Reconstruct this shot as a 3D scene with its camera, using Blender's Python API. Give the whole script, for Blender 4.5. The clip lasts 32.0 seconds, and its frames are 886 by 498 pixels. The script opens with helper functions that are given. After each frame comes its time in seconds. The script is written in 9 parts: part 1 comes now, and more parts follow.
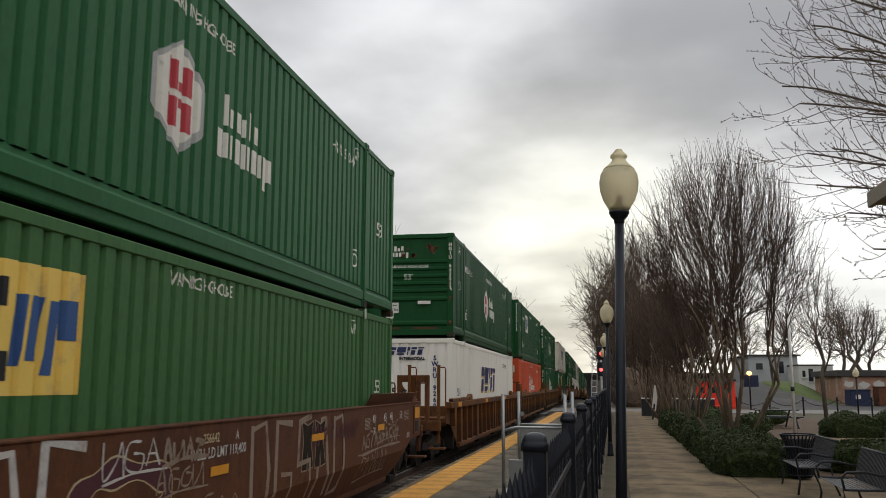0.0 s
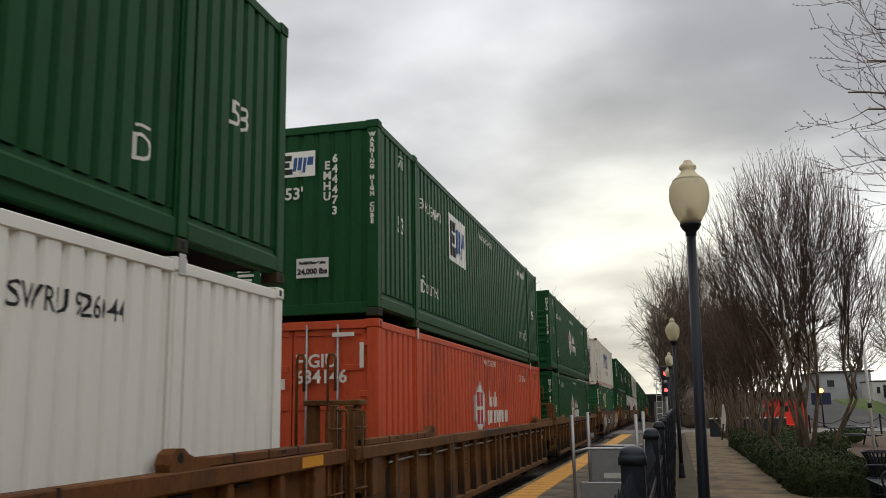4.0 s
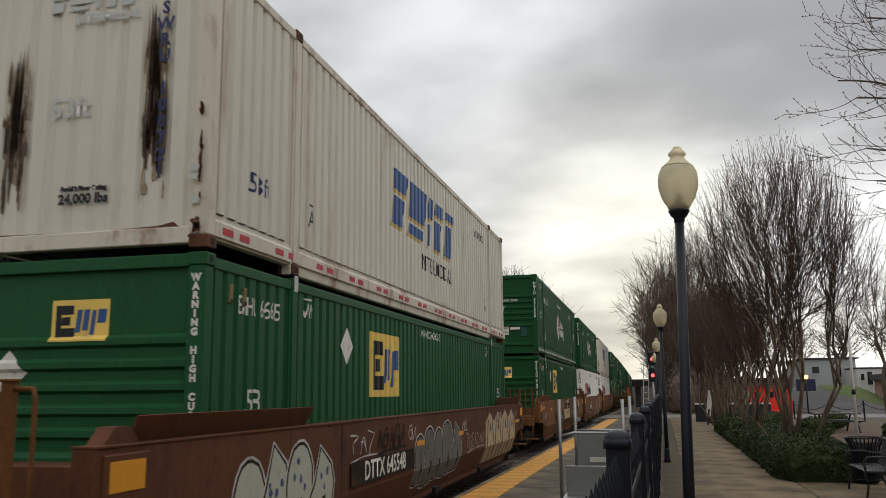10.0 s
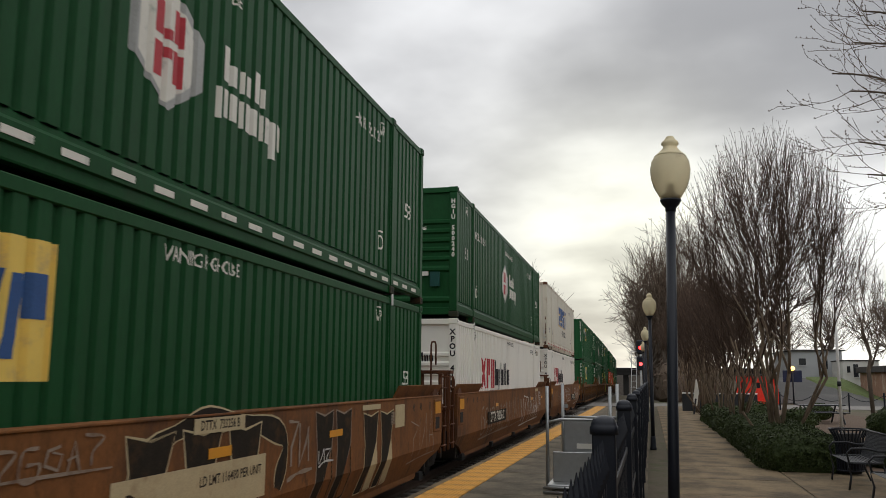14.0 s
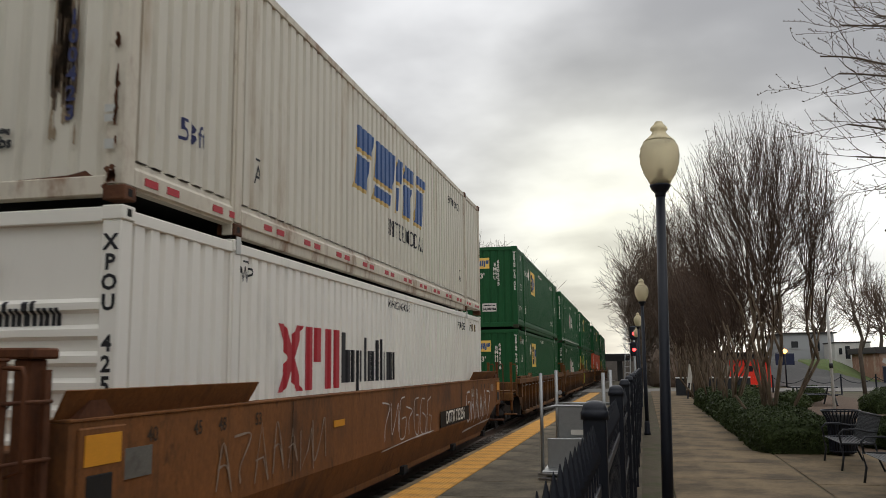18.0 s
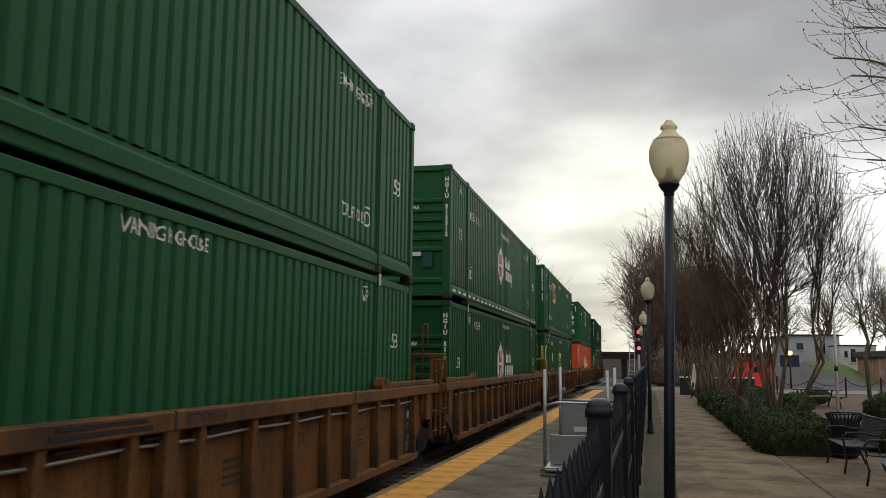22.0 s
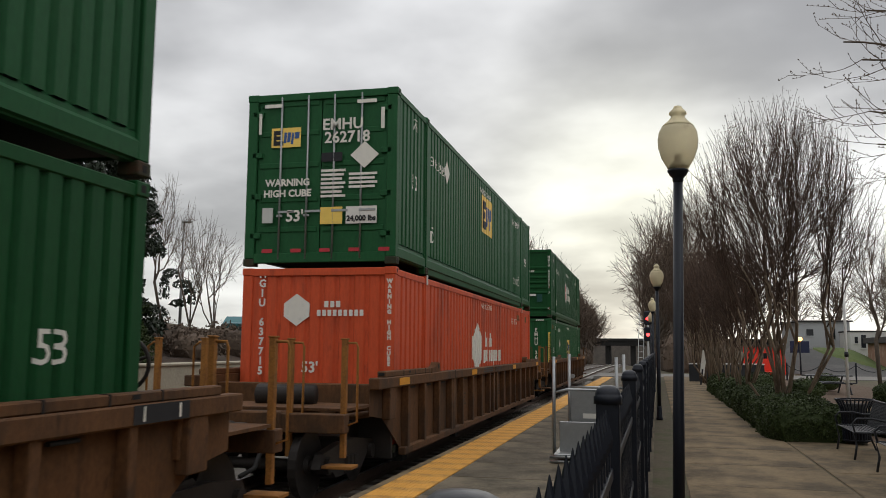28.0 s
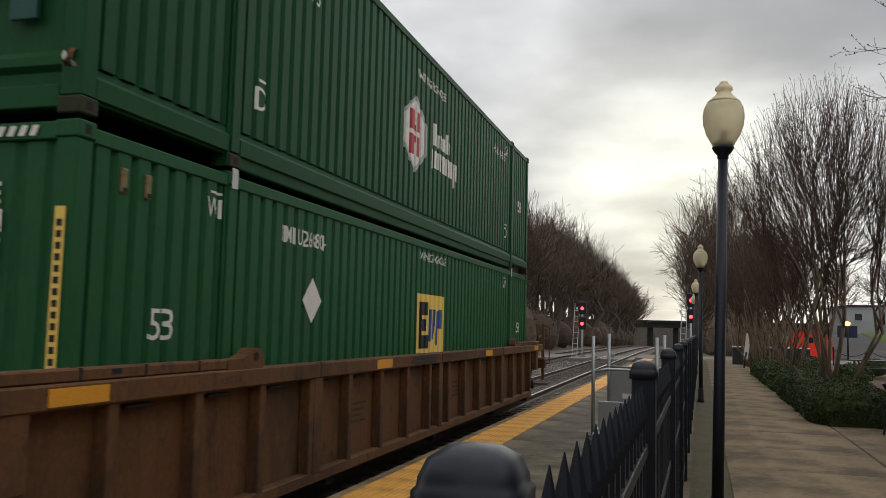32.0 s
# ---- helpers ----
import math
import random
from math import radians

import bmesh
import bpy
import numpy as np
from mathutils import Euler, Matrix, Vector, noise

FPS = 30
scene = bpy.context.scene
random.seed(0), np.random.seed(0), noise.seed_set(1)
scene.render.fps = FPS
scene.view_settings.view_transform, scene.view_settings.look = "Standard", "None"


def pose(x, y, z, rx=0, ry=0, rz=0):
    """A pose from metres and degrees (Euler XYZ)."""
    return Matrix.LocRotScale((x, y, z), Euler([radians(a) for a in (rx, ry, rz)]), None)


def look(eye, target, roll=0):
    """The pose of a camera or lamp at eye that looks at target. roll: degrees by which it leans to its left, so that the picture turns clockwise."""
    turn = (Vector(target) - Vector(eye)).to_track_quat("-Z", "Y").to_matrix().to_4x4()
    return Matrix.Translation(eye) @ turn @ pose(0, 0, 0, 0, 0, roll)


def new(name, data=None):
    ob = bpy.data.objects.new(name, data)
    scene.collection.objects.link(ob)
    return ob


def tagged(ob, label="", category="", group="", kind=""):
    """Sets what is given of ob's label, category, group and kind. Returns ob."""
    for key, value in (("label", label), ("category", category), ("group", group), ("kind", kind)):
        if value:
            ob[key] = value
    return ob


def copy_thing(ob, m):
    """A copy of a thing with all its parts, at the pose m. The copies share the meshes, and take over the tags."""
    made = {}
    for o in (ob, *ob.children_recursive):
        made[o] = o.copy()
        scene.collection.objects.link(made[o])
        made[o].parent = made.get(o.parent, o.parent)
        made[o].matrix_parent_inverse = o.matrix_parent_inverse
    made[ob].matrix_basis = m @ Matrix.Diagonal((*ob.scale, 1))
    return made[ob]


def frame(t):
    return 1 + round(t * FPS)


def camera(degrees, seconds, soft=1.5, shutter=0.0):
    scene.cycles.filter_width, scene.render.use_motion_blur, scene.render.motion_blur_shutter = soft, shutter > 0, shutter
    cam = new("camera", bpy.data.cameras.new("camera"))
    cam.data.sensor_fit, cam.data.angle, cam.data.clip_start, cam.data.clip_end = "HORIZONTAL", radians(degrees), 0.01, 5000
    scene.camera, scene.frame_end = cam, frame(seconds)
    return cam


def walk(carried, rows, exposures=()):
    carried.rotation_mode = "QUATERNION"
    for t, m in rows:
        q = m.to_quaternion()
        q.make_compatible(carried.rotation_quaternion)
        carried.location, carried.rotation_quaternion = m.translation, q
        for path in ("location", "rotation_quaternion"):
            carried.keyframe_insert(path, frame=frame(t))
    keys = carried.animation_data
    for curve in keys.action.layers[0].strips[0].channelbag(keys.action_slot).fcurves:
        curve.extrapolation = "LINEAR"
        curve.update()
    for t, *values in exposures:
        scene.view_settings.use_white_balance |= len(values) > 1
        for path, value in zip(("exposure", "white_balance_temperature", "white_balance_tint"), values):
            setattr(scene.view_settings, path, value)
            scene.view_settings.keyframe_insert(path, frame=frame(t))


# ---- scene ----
# camera: held by hand at a picket fence beside a platform; rows of seconds, place, yaw, pitch, roll
PATH = [
    (0, 0.110, -0.017, 1.994, 10.35, 8.97, 0.18),
    (0.5, 0.014, 0.002, 1.972, 12.05, 8.87, 1.29),
    (1, -0.003, -0.005, 1.971, 13.43, 8.64, 1.51),
    (1.5, -0.014, -0.002, 1.974, 14.84, 9.64, 1.10),
    (2, -0.001, -0.003, 1.956, 14.00, 11.02, -2.70),
    (2.5, -0.009, 0.002, 1.961, 13.17, 12.07, -1.78),
    (4.5, -0.013, 0.008, 1.955, 14.27, 10.25, -0.82),
    (5, -0.012, -0.005, 1.955, 14.02, 10.17, -0.82),
    (5.5, -0.011, -0.004, 1.955, 13.78, 10.13, -0.71),
    (6, -0.012, 0.000, 1.955, 14.03, 9.99, -0.51),
    (6.5, -0.010, 0.002, 1.956, 14.11, 10.09, -0.59),
    (7, -0.010, 0.004, 1.955, 14.02, 10.05, -0.84),
    (7.5, -0.011, 0.001, 1.954, 13.73, 9.90, -0.79),
    (8, -0.008, -0.002, 1.949, 13.41, 9.91, -0.87),
    (8.5, -0.009, -0.002, 1.955, 13.33, 9.99, -0.79),
    (9, -0.006, 0.002, 1.953, 13.24, 9.98, -0.63),
    (9.5, -0.009, 0.000, 1.949, 13.22, 9.75, -0.59),
    (10, -0.009, 0.000, 1.954, 13.40, 9.57, -0.57),
    (10.5, -0.008, -0.002, 1.948, 13.55, 9.47, -0.79),
    (11, -0.007, 0.001, 1.950, 13.47, 9.20, -0.76),
    (11.5, -0.007, -0.002, 1.946, 13.48, 9.11, -0.79),
    (12, -0.008, -0.006, 1.947, 13.51, 8.90, -0.57),
    (12.5, -0.006, -0.006, 1.948, 13.39, 8.65, -0.28),
    (13, -0.005, -0.014, 1.948, 13.15, 8.60, 0.07),
    (13.5, -0.008, -0.006, 1.947, 13.02, 8.59, 0.18),
    (14, -0.007, -0.002, 1.948, 12.82, 8.58, 0.46),
    (14.5, -0.008, 0.005, 1.954, 12.75, 8.49, 0.48),
    (16.5, -0.005, 0.011, 1.953, 12.49, 9.54, -0.07),
    (17, 0.005, 0.004, 1.948, 10.88, 8.65, -2.11),
    (17.5, 0.009, 0.013, 1.943, 11.43, 6.80, -2.39),
    (18, 0.007, 0.004, 1.944, 12.31, 7.87, -0.59),
    (18.5, 0.005, -0.004, 1.947, 12.07, 8.28, 0.51),
    (19, 0.005, -0.004, 1.944, 11.92, 7.99, 0.53),
    (19.5, 0.005, -0.007, 1.947, 12.09, 7.88, 0.24),
    (20, 0.005, -0.003, 1.944, 12.35, 7.93, 0.19),
    (20.5, 0.005, -0.000, 1.943, 12.45, 7.85, 0.40),
    (21, 0.003, 0.001, 1.943, 12.71, 7.66, 0.47),
    (21.5, 0.004, -0.001, 1.944, 12.81, 7.58, 0.55),
    (22, 0.003, -0.005, 1.945, 12.75, 7.48, 0.67),
    (22.5, 0.006, -0.005, 1.946, 12.65, 7.56, 0.76),
    (23, 0.003, -0.006, 1.947, 12.62, 7.63, 0.90),
    (23.5, 0.002, -0.001, 1.945, 12.76, 7.73, 0.81),
    (24, 0.003, -0.002, 1.945, 12.97, 7.49, 0.64),
    (24.5, 0.001, 0.002, 1.944, 13.43, 7.26, 0.35),
    (25, 0.001, 0.009, 1.943, 13.75, 7.01, 0.19),
    (25.5, 0.001, 0.011, 1.942, 13.54, 6.82, 0.43),
    (27.5, 0.004, 0.010, 1.944, 13.30, 6.64, 0.30),
    (28, 0.004, 0.001, 1.946, 13.32, 6.64, 0.45),
    (28.5, 0.003, -0.005, 1.945, 13.35, 6.76, 0.57),
    (29, 0.002, -0.002, 1.946, 13.42, 6.78, 0.73),
    (29.5, 0.005, 0.002, 1.945, 13.57, 6.62, 0.62),
    (30, 0.003, 0.003, 1.944, 13.75, 6.50, 0.49),
    (30.5, 0.004, -0.007, 1.944, 13.86, 6.67, 0.79),
    (31, 0.002, -0.002, 1.946, 14.26, 6.61, 1.10),
    (31.5, 0.001, 0.002, 1.938, 15.50, 6.10, 0.30),
    (32, 0.021, 0.027, 1.920, 16.11, 5.19, 1.37),
]
cam = camera(55.0, 32.0, soft=0.55, shutter=0.12)


def view_pose(x, y, z, yaw, pitch, roll):
    return pose(x, y, z, 0, 0, yaw) @ pose(0, 0, 0, 90 + pitch, 0, 0) @ pose(0, 0, 0, 0, 0, roll)


walk(cam, [(row[0], view_pose(*row[1:])) for row in PATH])

# ---- world and light: an overcast late afternoon, brightest low over the far end of the track ----
SUN_AZ = radians(-1.5)      # turned from the track's far end towards the left
SUN_EL = radians(9.0)
world = bpy.data.worlds.new("world")
scene.world = world
world.use_nodes = True
wn, wl = world.node_tree.nodes, world.node_tree.links
wn.clear()


def wnode(kind, **kw):
    n = wn.new(kind)
    for k, v in kw.items():
        n.inputs[k].default_value = v
    return n


def wmath(op, a, b=None, clamp=False):
    n = wn.new("ShaderNodeMath")
    n.operation, n.use_clamp = op, clamp
    for i, v in enumerate((a, b)):
        if v is None:
            continue
        if isinstance(v, (int, float)):
            n.inputs[i].default_value = v
        else:
            wl.new(v, n.inputs[i])
    return n.outputs[0]


wcoord = wn.new("ShaderNodeTexCoord").outputs["Generated"]
wsep = wn.new("ShaderNodeSeparateXYZ")
wl.new(wcoord, wsep.inputs[0])
w_up = wmath("MAXIMUM", wsep.outputs["Z"], 0.0)
w_flat = wmath("ADD", w_up, 0.24)
wplane = wn.new("ShaderNodeCombineXYZ")
wl.new(wmath("DIVIDE", wsep.outputs["X"], w_flat), wplane.inputs[0])
wl.new(wmath("DIVIDE", wsep.outputs["Y"], w_flat), wplane.inputs[1])


def wnoise(scale, detail, rough, stretch, shift):
    m = wn.new("ShaderNodeMapping")
    m.inputs["Scale"].default_value = stretch
    m.inputs["Location"].default_value = shift
    wl.new(wplane.outputs[0], m.inputs[0])
    n = wnode("ShaderNodeTexNoise", Scale=scale, Detail=detail, Roughness=rough)
    wl.new(m.outputs[0], n.inputs["Vector"])
    return n.outputs["Fac"]


w_big = wnoise(0.70, 4.0, 0.48, (0.75, 1.0, 1), (1.2, 0.9, 0))
w_small = wnoise(1.5, 5.0, 0.5, (1.0, 1.0, 1), (4.0, 2.0, 0))
w_cloud = wmath("ADD", wmath("MULTIPLY", w_big, 0.70), wmath("MULTIPLY", w_small, 0.30))
wramp = wn.new("ShaderNodeValToRGB")
wramp.color_ramp.interpolation = "EASE"
wramp.color_ramp.elements[0].position, wramp.color_ramp.elements[0].color = 0.385, (0.42, 0.428, 0.452, 1)
wramp.color_ramp.elements[1].position, wramp.color_ramp.elements[1].color = 0.60, (1.09, 1.10, 1.125, 1)
wl.new(w_cloud, wramp.inputs[0])
# glow of the hidden sun: one over a great-circle distance
wdot = wn.new("ShaderNodeVectorMath")
wdot.operation = "DOT_PRODUCT"
wl.new(wcoord, wdot.inputs[0])
wdot.inputs[1].default_value = (math.sin(SUN_AZ) * math.cos(SUN_EL), math.cos(SUN_AZ) * math.cos(SUN_EL), math.sin(SUN_EL))
w_glow = wmath("POWER", wmath("MAXIMUM", wdot.outputs["Value"], 0.0), 14.0)
w_core = wmath("POWER", wmath("MAXIMUM", wdot.outputs["Value"], 0.0), 90.0)
# a paler band towards the horizon
w_low = wmath("POWER", wmath("SUBTRACT", 1.0, w_up, True), 7.0)
w_gain = wmath("ADD", wmath("ADD", wmath("ADD", 0.91, wmath("MULTIPLY", wmath("MAXIMUM", wmath("SUBTRACT", w_up, 0.38), 0.0), 1.9)), wmath("MULTIPLY", w_low, 0.12)), wmath("ADD", wmath("MULTIPLY", w_glow, 0.09), wmath("MULTIPLY", w_core, 0.27)))
wmix = wn.new("ShaderNodeMix")
wmix.data_type, wmix.blend_type = "RGBA", "MULTIPLY"
wmix.inputs["Factor"].default_value = 1.0
wl.new(wramp.outputs["Color"], wmix.inputs["A"])
wgrey = wn.new("ShaderNodeCombineColor")
wl.new(w_gain, wgrey.inputs[0])
wl.new(w_gain, wgrey.inputs[1])
wl.new(wmath("SUBTRACT", w_gain, wmath("ADD", wmath("MULTIPLY", w_core, 0.16), wmath("MULTIPLY", w_low, 0.09))), wgrey.inputs[2])
wl.new(wgrey.outputs[0], wmix.inputs["B"])
wsky = wn.new("ShaderNodeTexSky")
wsky.sky_type, wsky.sun_disc = "NISHITA", False
wsky.sun_elevation, wsky.sun_rotation = SUN_EL, SUN_AZ
wsky.air_density, wsky.dust_density = 1.0, 1.0
wbg_sky, wbg_cloud = wnode("ShaderNodeBackground", Strength=0.05), wnode("ShaderNodeBackground", Strength=0.98)
wl.new(wsky.outputs[0], wbg_sky.inputs[0])
wl.new(wmix.outputs["Result"], wbg_cloud.inputs[0])
wadd = wn.new("ShaderNodeMixShader")
wadd.inputs[0].default_value = 0.965
wl.new(wbg_sky.outputs[0], wadd.inputs[1])
wl.new(wbg_cloud.outputs[0], wadd.inputs[2])
wout = wn.new("ShaderNodeOutputWorld")
wl.new(wadd.outputs[0], wout.inputs[0])

sun = new("sun", bpy.data.lights.new("sun", "SUN"))
sun.data.energy, sun.data.angle, sun.data.color = 0.35, radians(40), (1.0, 0.97, 0.93)
sun.matrix_world = look((0, 0, 30), (-math.sin(SUN_AZ) * 10, -math.cos(SUN_AZ) * 10, 30 - 10 * math.tan(radians(22))))
scene.view_settings.exposure = 0.0

# ---- materials ----
MATS = {}


def material(name, colour, rough=0.6, metal=0.0, vary=0.25, scale=6.0, stain=None, stain_amount=0.0, stain_scale=1.2,
             stretch=(1, 1, 1), bump=0.15, bump_scale=60.0, spread=0.0, island=0.0, emit=0.0, spec=0.25, streak=0.0):
    """A procedural surface: base colour varied by fine grain, broad stains of a second colour, bump, and a shift from object to object."""
    if name in MATS:
        return MATS[name]
    m = bpy.data.materials.new(name)
    m.use_nodes = True
    nt = m.node_tree
    nodes, links = nt.nodes, nt.links
    b = nodes["Principled BSDF"]
    b.inputs["Roughness"].default_value = rough
    b.inputs["Metallic"].default_value = metal
    b.inputs["Specular IOR Level"].default_value = spec
    tex = nodes.new("ShaderNodeTexCoord")
    mp = nodes.new("ShaderNodeMapping")
    mp.inputs["Scale"].default_value = stretch
    links.new(tex.outputs["Object"], mp.inputs[0])

    def noise_fac(s, detail, r=0.6):
        n = nodes.new("ShaderNodeTexNoise")
        n.inputs["Scale"].default_value, n.inputs["Detail"].default_value, n.inputs["Roughness"].default_value = s, detail, r
        links.new(mp.outputs[0], n.inputs["Vector"])
        return n.outputs["Fac"]

    def mix(fac, a, c):
        n = nodes.new("ShaderNodeMix")
        n.data_type = "RGBA"
        for key, v in (("Factor", fac), ("A", a), ("B", c)):
            if isinstance(v, (int, float)):
                n.inputs[key].default_value = v
            elif isinstance(v, tuple):
                n.inputs[key].default_value = (*v, 1)
            else:
                links.new(v, n.inputs[key])
        return n.outputs["Result"]

    dark = tuple(c * (1 - vary) for c in colour)
    light = tuple(min(1, c * (1 + vary)) for c in colour)
    col = mix(noise_fac(scale, 5), dark, light)
    if vary > 0.1:
        # fine grain over the broad change
        gr = nodes.new("ShaderNodeMapRange")
        gr.inputs["From Min"].default_value, gr.inputs["From Max"].default_value = 0.3, 0.7
        gr.inputs["To Min"].default_value, gr.inputs["To Max"].default_value = 1 - 0.9 * vary, 1 + 0.9 * vary
        links.new(noise_fac(scale * 11, 4, 0.7), gr.inputs["Value"])
        gh = nodes.new("ShaderNodeHueSaturation")
        links.new(gr.outputs[0], gh.inputs["Value"])
        links.new(col, gh.inputs["Color"])
        col = gh.outputs[0]
    if spread or island:
        value = nodes.new("ShaderNodeObjectInfo").outputs["Random"] if spread else nodes.new("ShaderNodeNewGeometry").outputs["Random Per Island"]
        k = spread or island
        rr = nodes.new("ShaderNodeMapRange")
        rr.inputs["To Min"].default_value, rr.inputs["To Max"].default_value = 1 - k, 1 + k
        links.new(value, rr.inputs["Value"])
        hs = nodes.new("ShaderNodeHueSaturation")
        links.new(rr.outputs[0], hs.inputs["Value"])
        links.new(col, hs.inputs["Color"])
        col = hs.outputs[0]
    if stain:
        ramp = nodes.new("ShaderNodeMapRange")
        ramp.interpolation_type = "SMOOTHSTEP"
        ramp.inputs["From Min"].default_value, ramp.inputs["From Max"].default_value = 0.62 - 0.3 * stain_amount, 0.78 - 0.1 * stain_amount
        links.new(noise_fac(stain_scale, 8, 0.68), ramp.inputs["Value"])
        col = mix(ramp.outputs[0], col, stain)
    if streak:
        # run-down grime: narrow upright streaks and small dark scabs
        sm = nodes.new("ShaderNodeMapping")
        sm.inputs["Scale"].default_value = (7.0, 7.0, 0.55)
        links.new(tex.outputs["Object"], sm.inputs[0])
        for src, s, lo, hi, k in ((sm, 1.0, 0.52, 0.74, 0.65), (mp, 5.5, 0.60, 0.68, 0.8)):
            n = nodes.new("ShaderNodeTexNoise")
            n.inputs["Scale"].default_value, n.inputs["Detail"].default_value, n.inputs["Roughness"].default_value = s, 6, 0.65
            links.new(src.outputs[0], n.inputs["Vector"])
            r2 = nodes.new("ShaderNodeMapRange")
            r2.inputs["From Min"].default_value, r2.inputs["From Max"].default_value = lo, hi
            r2.inputs["To Max"].default_value = streak * k
            links.new(n.outputs["Fac"], r2.inputs["Value"])
            col = mix(r2.outputs[0], col, tuple(c * 0.30 + 0.004 for c in colour))
    links.new(col, b.inputs["Base Color"])
    if bump:
        bp = nodes.new("ShaderNodeBump")
        bp.inputs["Strength"].default_value, bp.inputs["Distance"].default_value = bump, 0.01
        links.new(noise_fac(bump_scale, 4), bp.inputs["Height"])
        links.new(bp.outputs[0], b.inputs["Normal"])
    if emit:
        b.inputs["Emission Color"].default_value = (*colour, 1)
        b.inputs["Emission Strength"].default_value = emit
    MATS[name] = m
    return m


GREENS = [
    material("green paint", (0.0135, 0.081, 0.027), 0.55, vary=0.14, scale=2.2, stain=(0.022, 0.078, 0.028), stain_amount=0.35, stain_scale=0.9, stretch=(1, 1, 0.35), bump=0.06, bump_scale=25, streak=0.24, spec=0.16),
    material("deep green paint", (0.0080, 0.062, 0.0175), 0.54, vary=0.14, scale=2.0, stain=(0.016, 0.052, 0.020), stain_amount=0.3, stain_scale=0.8, stretch=(1, 1, 0.35), bump=0.06, bump_scale=25, streak=0.24, spec=0.14),
    material("fresh green paint", (0.020, 0.108, 0.036), 0.55, vary=0.14, scale=2.2, stain=(0.026, 0.090, 0.034), stain_amount=0.3, stain_scale=0.9, stretch=(1, 1, 0.35), bump=0.06, bump_scale=25, streak=0.18, spec=0.18),
    material("faded green paint", (0.044, 0.128, 0.037), 0.6, vary=0.16, scale=2.4, stain=(0.052, 0.140, 0.048), stain_amount=0.45, stain_scale=0.9, stretch=(1, 1, 0.3), bump=0.06, bump_scale=25, streak=0.28),
]
ORANGE = material("orange paint", (0.54, 0.076, 0.023), 0.55, vary=0.12, scale=2.4, stain=(0.26, 0.045, 0.020), stain_amount=0.45, stain_scale=1.1, stretch=(1, 1, 0.3), bump=0.06, bump_scale=25, streak=0.5)
WHITE = material("white paint", (0.78, 0.75, 0.675), 0.5, vary=0.05, scale=2.0, stain=(0.55, 0.53, 0.48), stain_amount=0.2, stain_scale=1.1, stretch=(1, 1, 0.25), bump=0.05, bump_scale=25)
WORN_WHITE = material("worn white paint", (0.62, 0.58, 0.485), 0.6, vary=0.07, scale=2.0, stain=(0.42, 0.34, 0.24), stain_amount=0.3, stain_scale=1.3, stretch=(1, 1, 0.22), bump=0.06, bump_scale=25, streak=0.16)
RUSTED_WHITE = material("rust-streaked white paint", (0.62, 0.565, 0.46), 0.65, vary=0.1, scale=3.0, stain=(0.22, 0.105, 0.05), stain_amount=0.5, stain_scale=2.2, stretch=(1, 1, 0.4), bump=0.1, streak=0.3)
RUSTY_CAST = material("rusty dark green casting", (0.030, 0.034, 0.018), 0.8, vary=0.4, scale=9, stain=(0.060, 0.028, 0.014), stain_amount=0.6, stain_scale=6, bump=0.3)
RUST = material("rust", (0.12, 0.05, 0.025), 0.85, vary=0.4, scale=14, stain=(0.05, 0.022, 0.014), stain_amount=0.6, stain_scale=5, bump=0.4)
SOOT_FILM = material("brown soot film", (0.27, 0.205, 0.135), 0.9, vary=0.4, scale=22, stain=(0.46, 0.40, 0.30), stain_amount=0.5, stain_scale=10, bump=0.1)
SOOT = material("soot streak", (0.085, 0.060, 0.042), 0.9, vary=0.5, scale=20, stain=(0.22, 0.15, 0.09), stain_amount=0.55, stain_scale=8, bump=0.3)
# shade beneath boxes and inside openings is put into this near-black colour
DARK = material("near-black parts and shaded openings", (0.014, 0.013, 0.012), 0.8, vary=0.3, scale=10, bump=0.2)
LETTER = material("white lettering", (0.68, 0.65, 0.575), 0.6, vary=0.10, scale=9, stain=(0.35, 0.38, 0.33), stain_amount=0.25, stain_scale=7, bump=0)
INK = material("black lettering", (0.018, 0.018, 0.02), 0.6, vary=0.2, scale=9, bump=0)
LOGO_RED = material("red decal", (0.42, 0.035, 0.045), 0.55, vary=0.15, scale=5, bump=0)
LOGO_GREY = material("grey decal shading", (0.36, 0.36, 0.34), 0.6, vary=0.15, scale=5, bump=0)
LOGO_BLUE = material("blue decal", (0.035, 0.09, 0.24), 0.55, vary=0.15, scale=5, bump=0)
LOGO_NAVY = material("navy decal", (0.03, 0.035, 0.10), 0.55, vary=0.15, scale=5, bump=0)
LOGO_YELLOW = material("yellow decal", (0.80, 0.55, 0.12), 0.55, vary=0.10, scale=5, stain=(0.55, 0.38, 0.15), stain_amount=0.3, stain_scale=4, bump=0)
LOGO_GOLD = material("gold decal edge", (0.50, 0.33, 0.10), 0.55, vary=0.12, scale=5, bump=0)
LOGO_PALE = material("pale decal", (0.78, 0.77, 0.70), 0.6, vary=0.06, scale=5, stain=(0.5, 0.48, 0.4), stain_amount=0.25, stain_scale=4, bump=0)
FADED = material("faded decal", (0.50, 0.50, 0.47), 0.7, vary=0.06, scale=6, bump=0)
STEEL = material("bare steel", (0.30, 0.30, 0.29), 0.45, metal=0.7, vary=0.2, scale=9, bump=0.08)
GALV = material("galvanised steel", (0.31, 0.315, 0.31), 0.42, metal=0.75, vary=0.15, scale=14, bump=0.05)
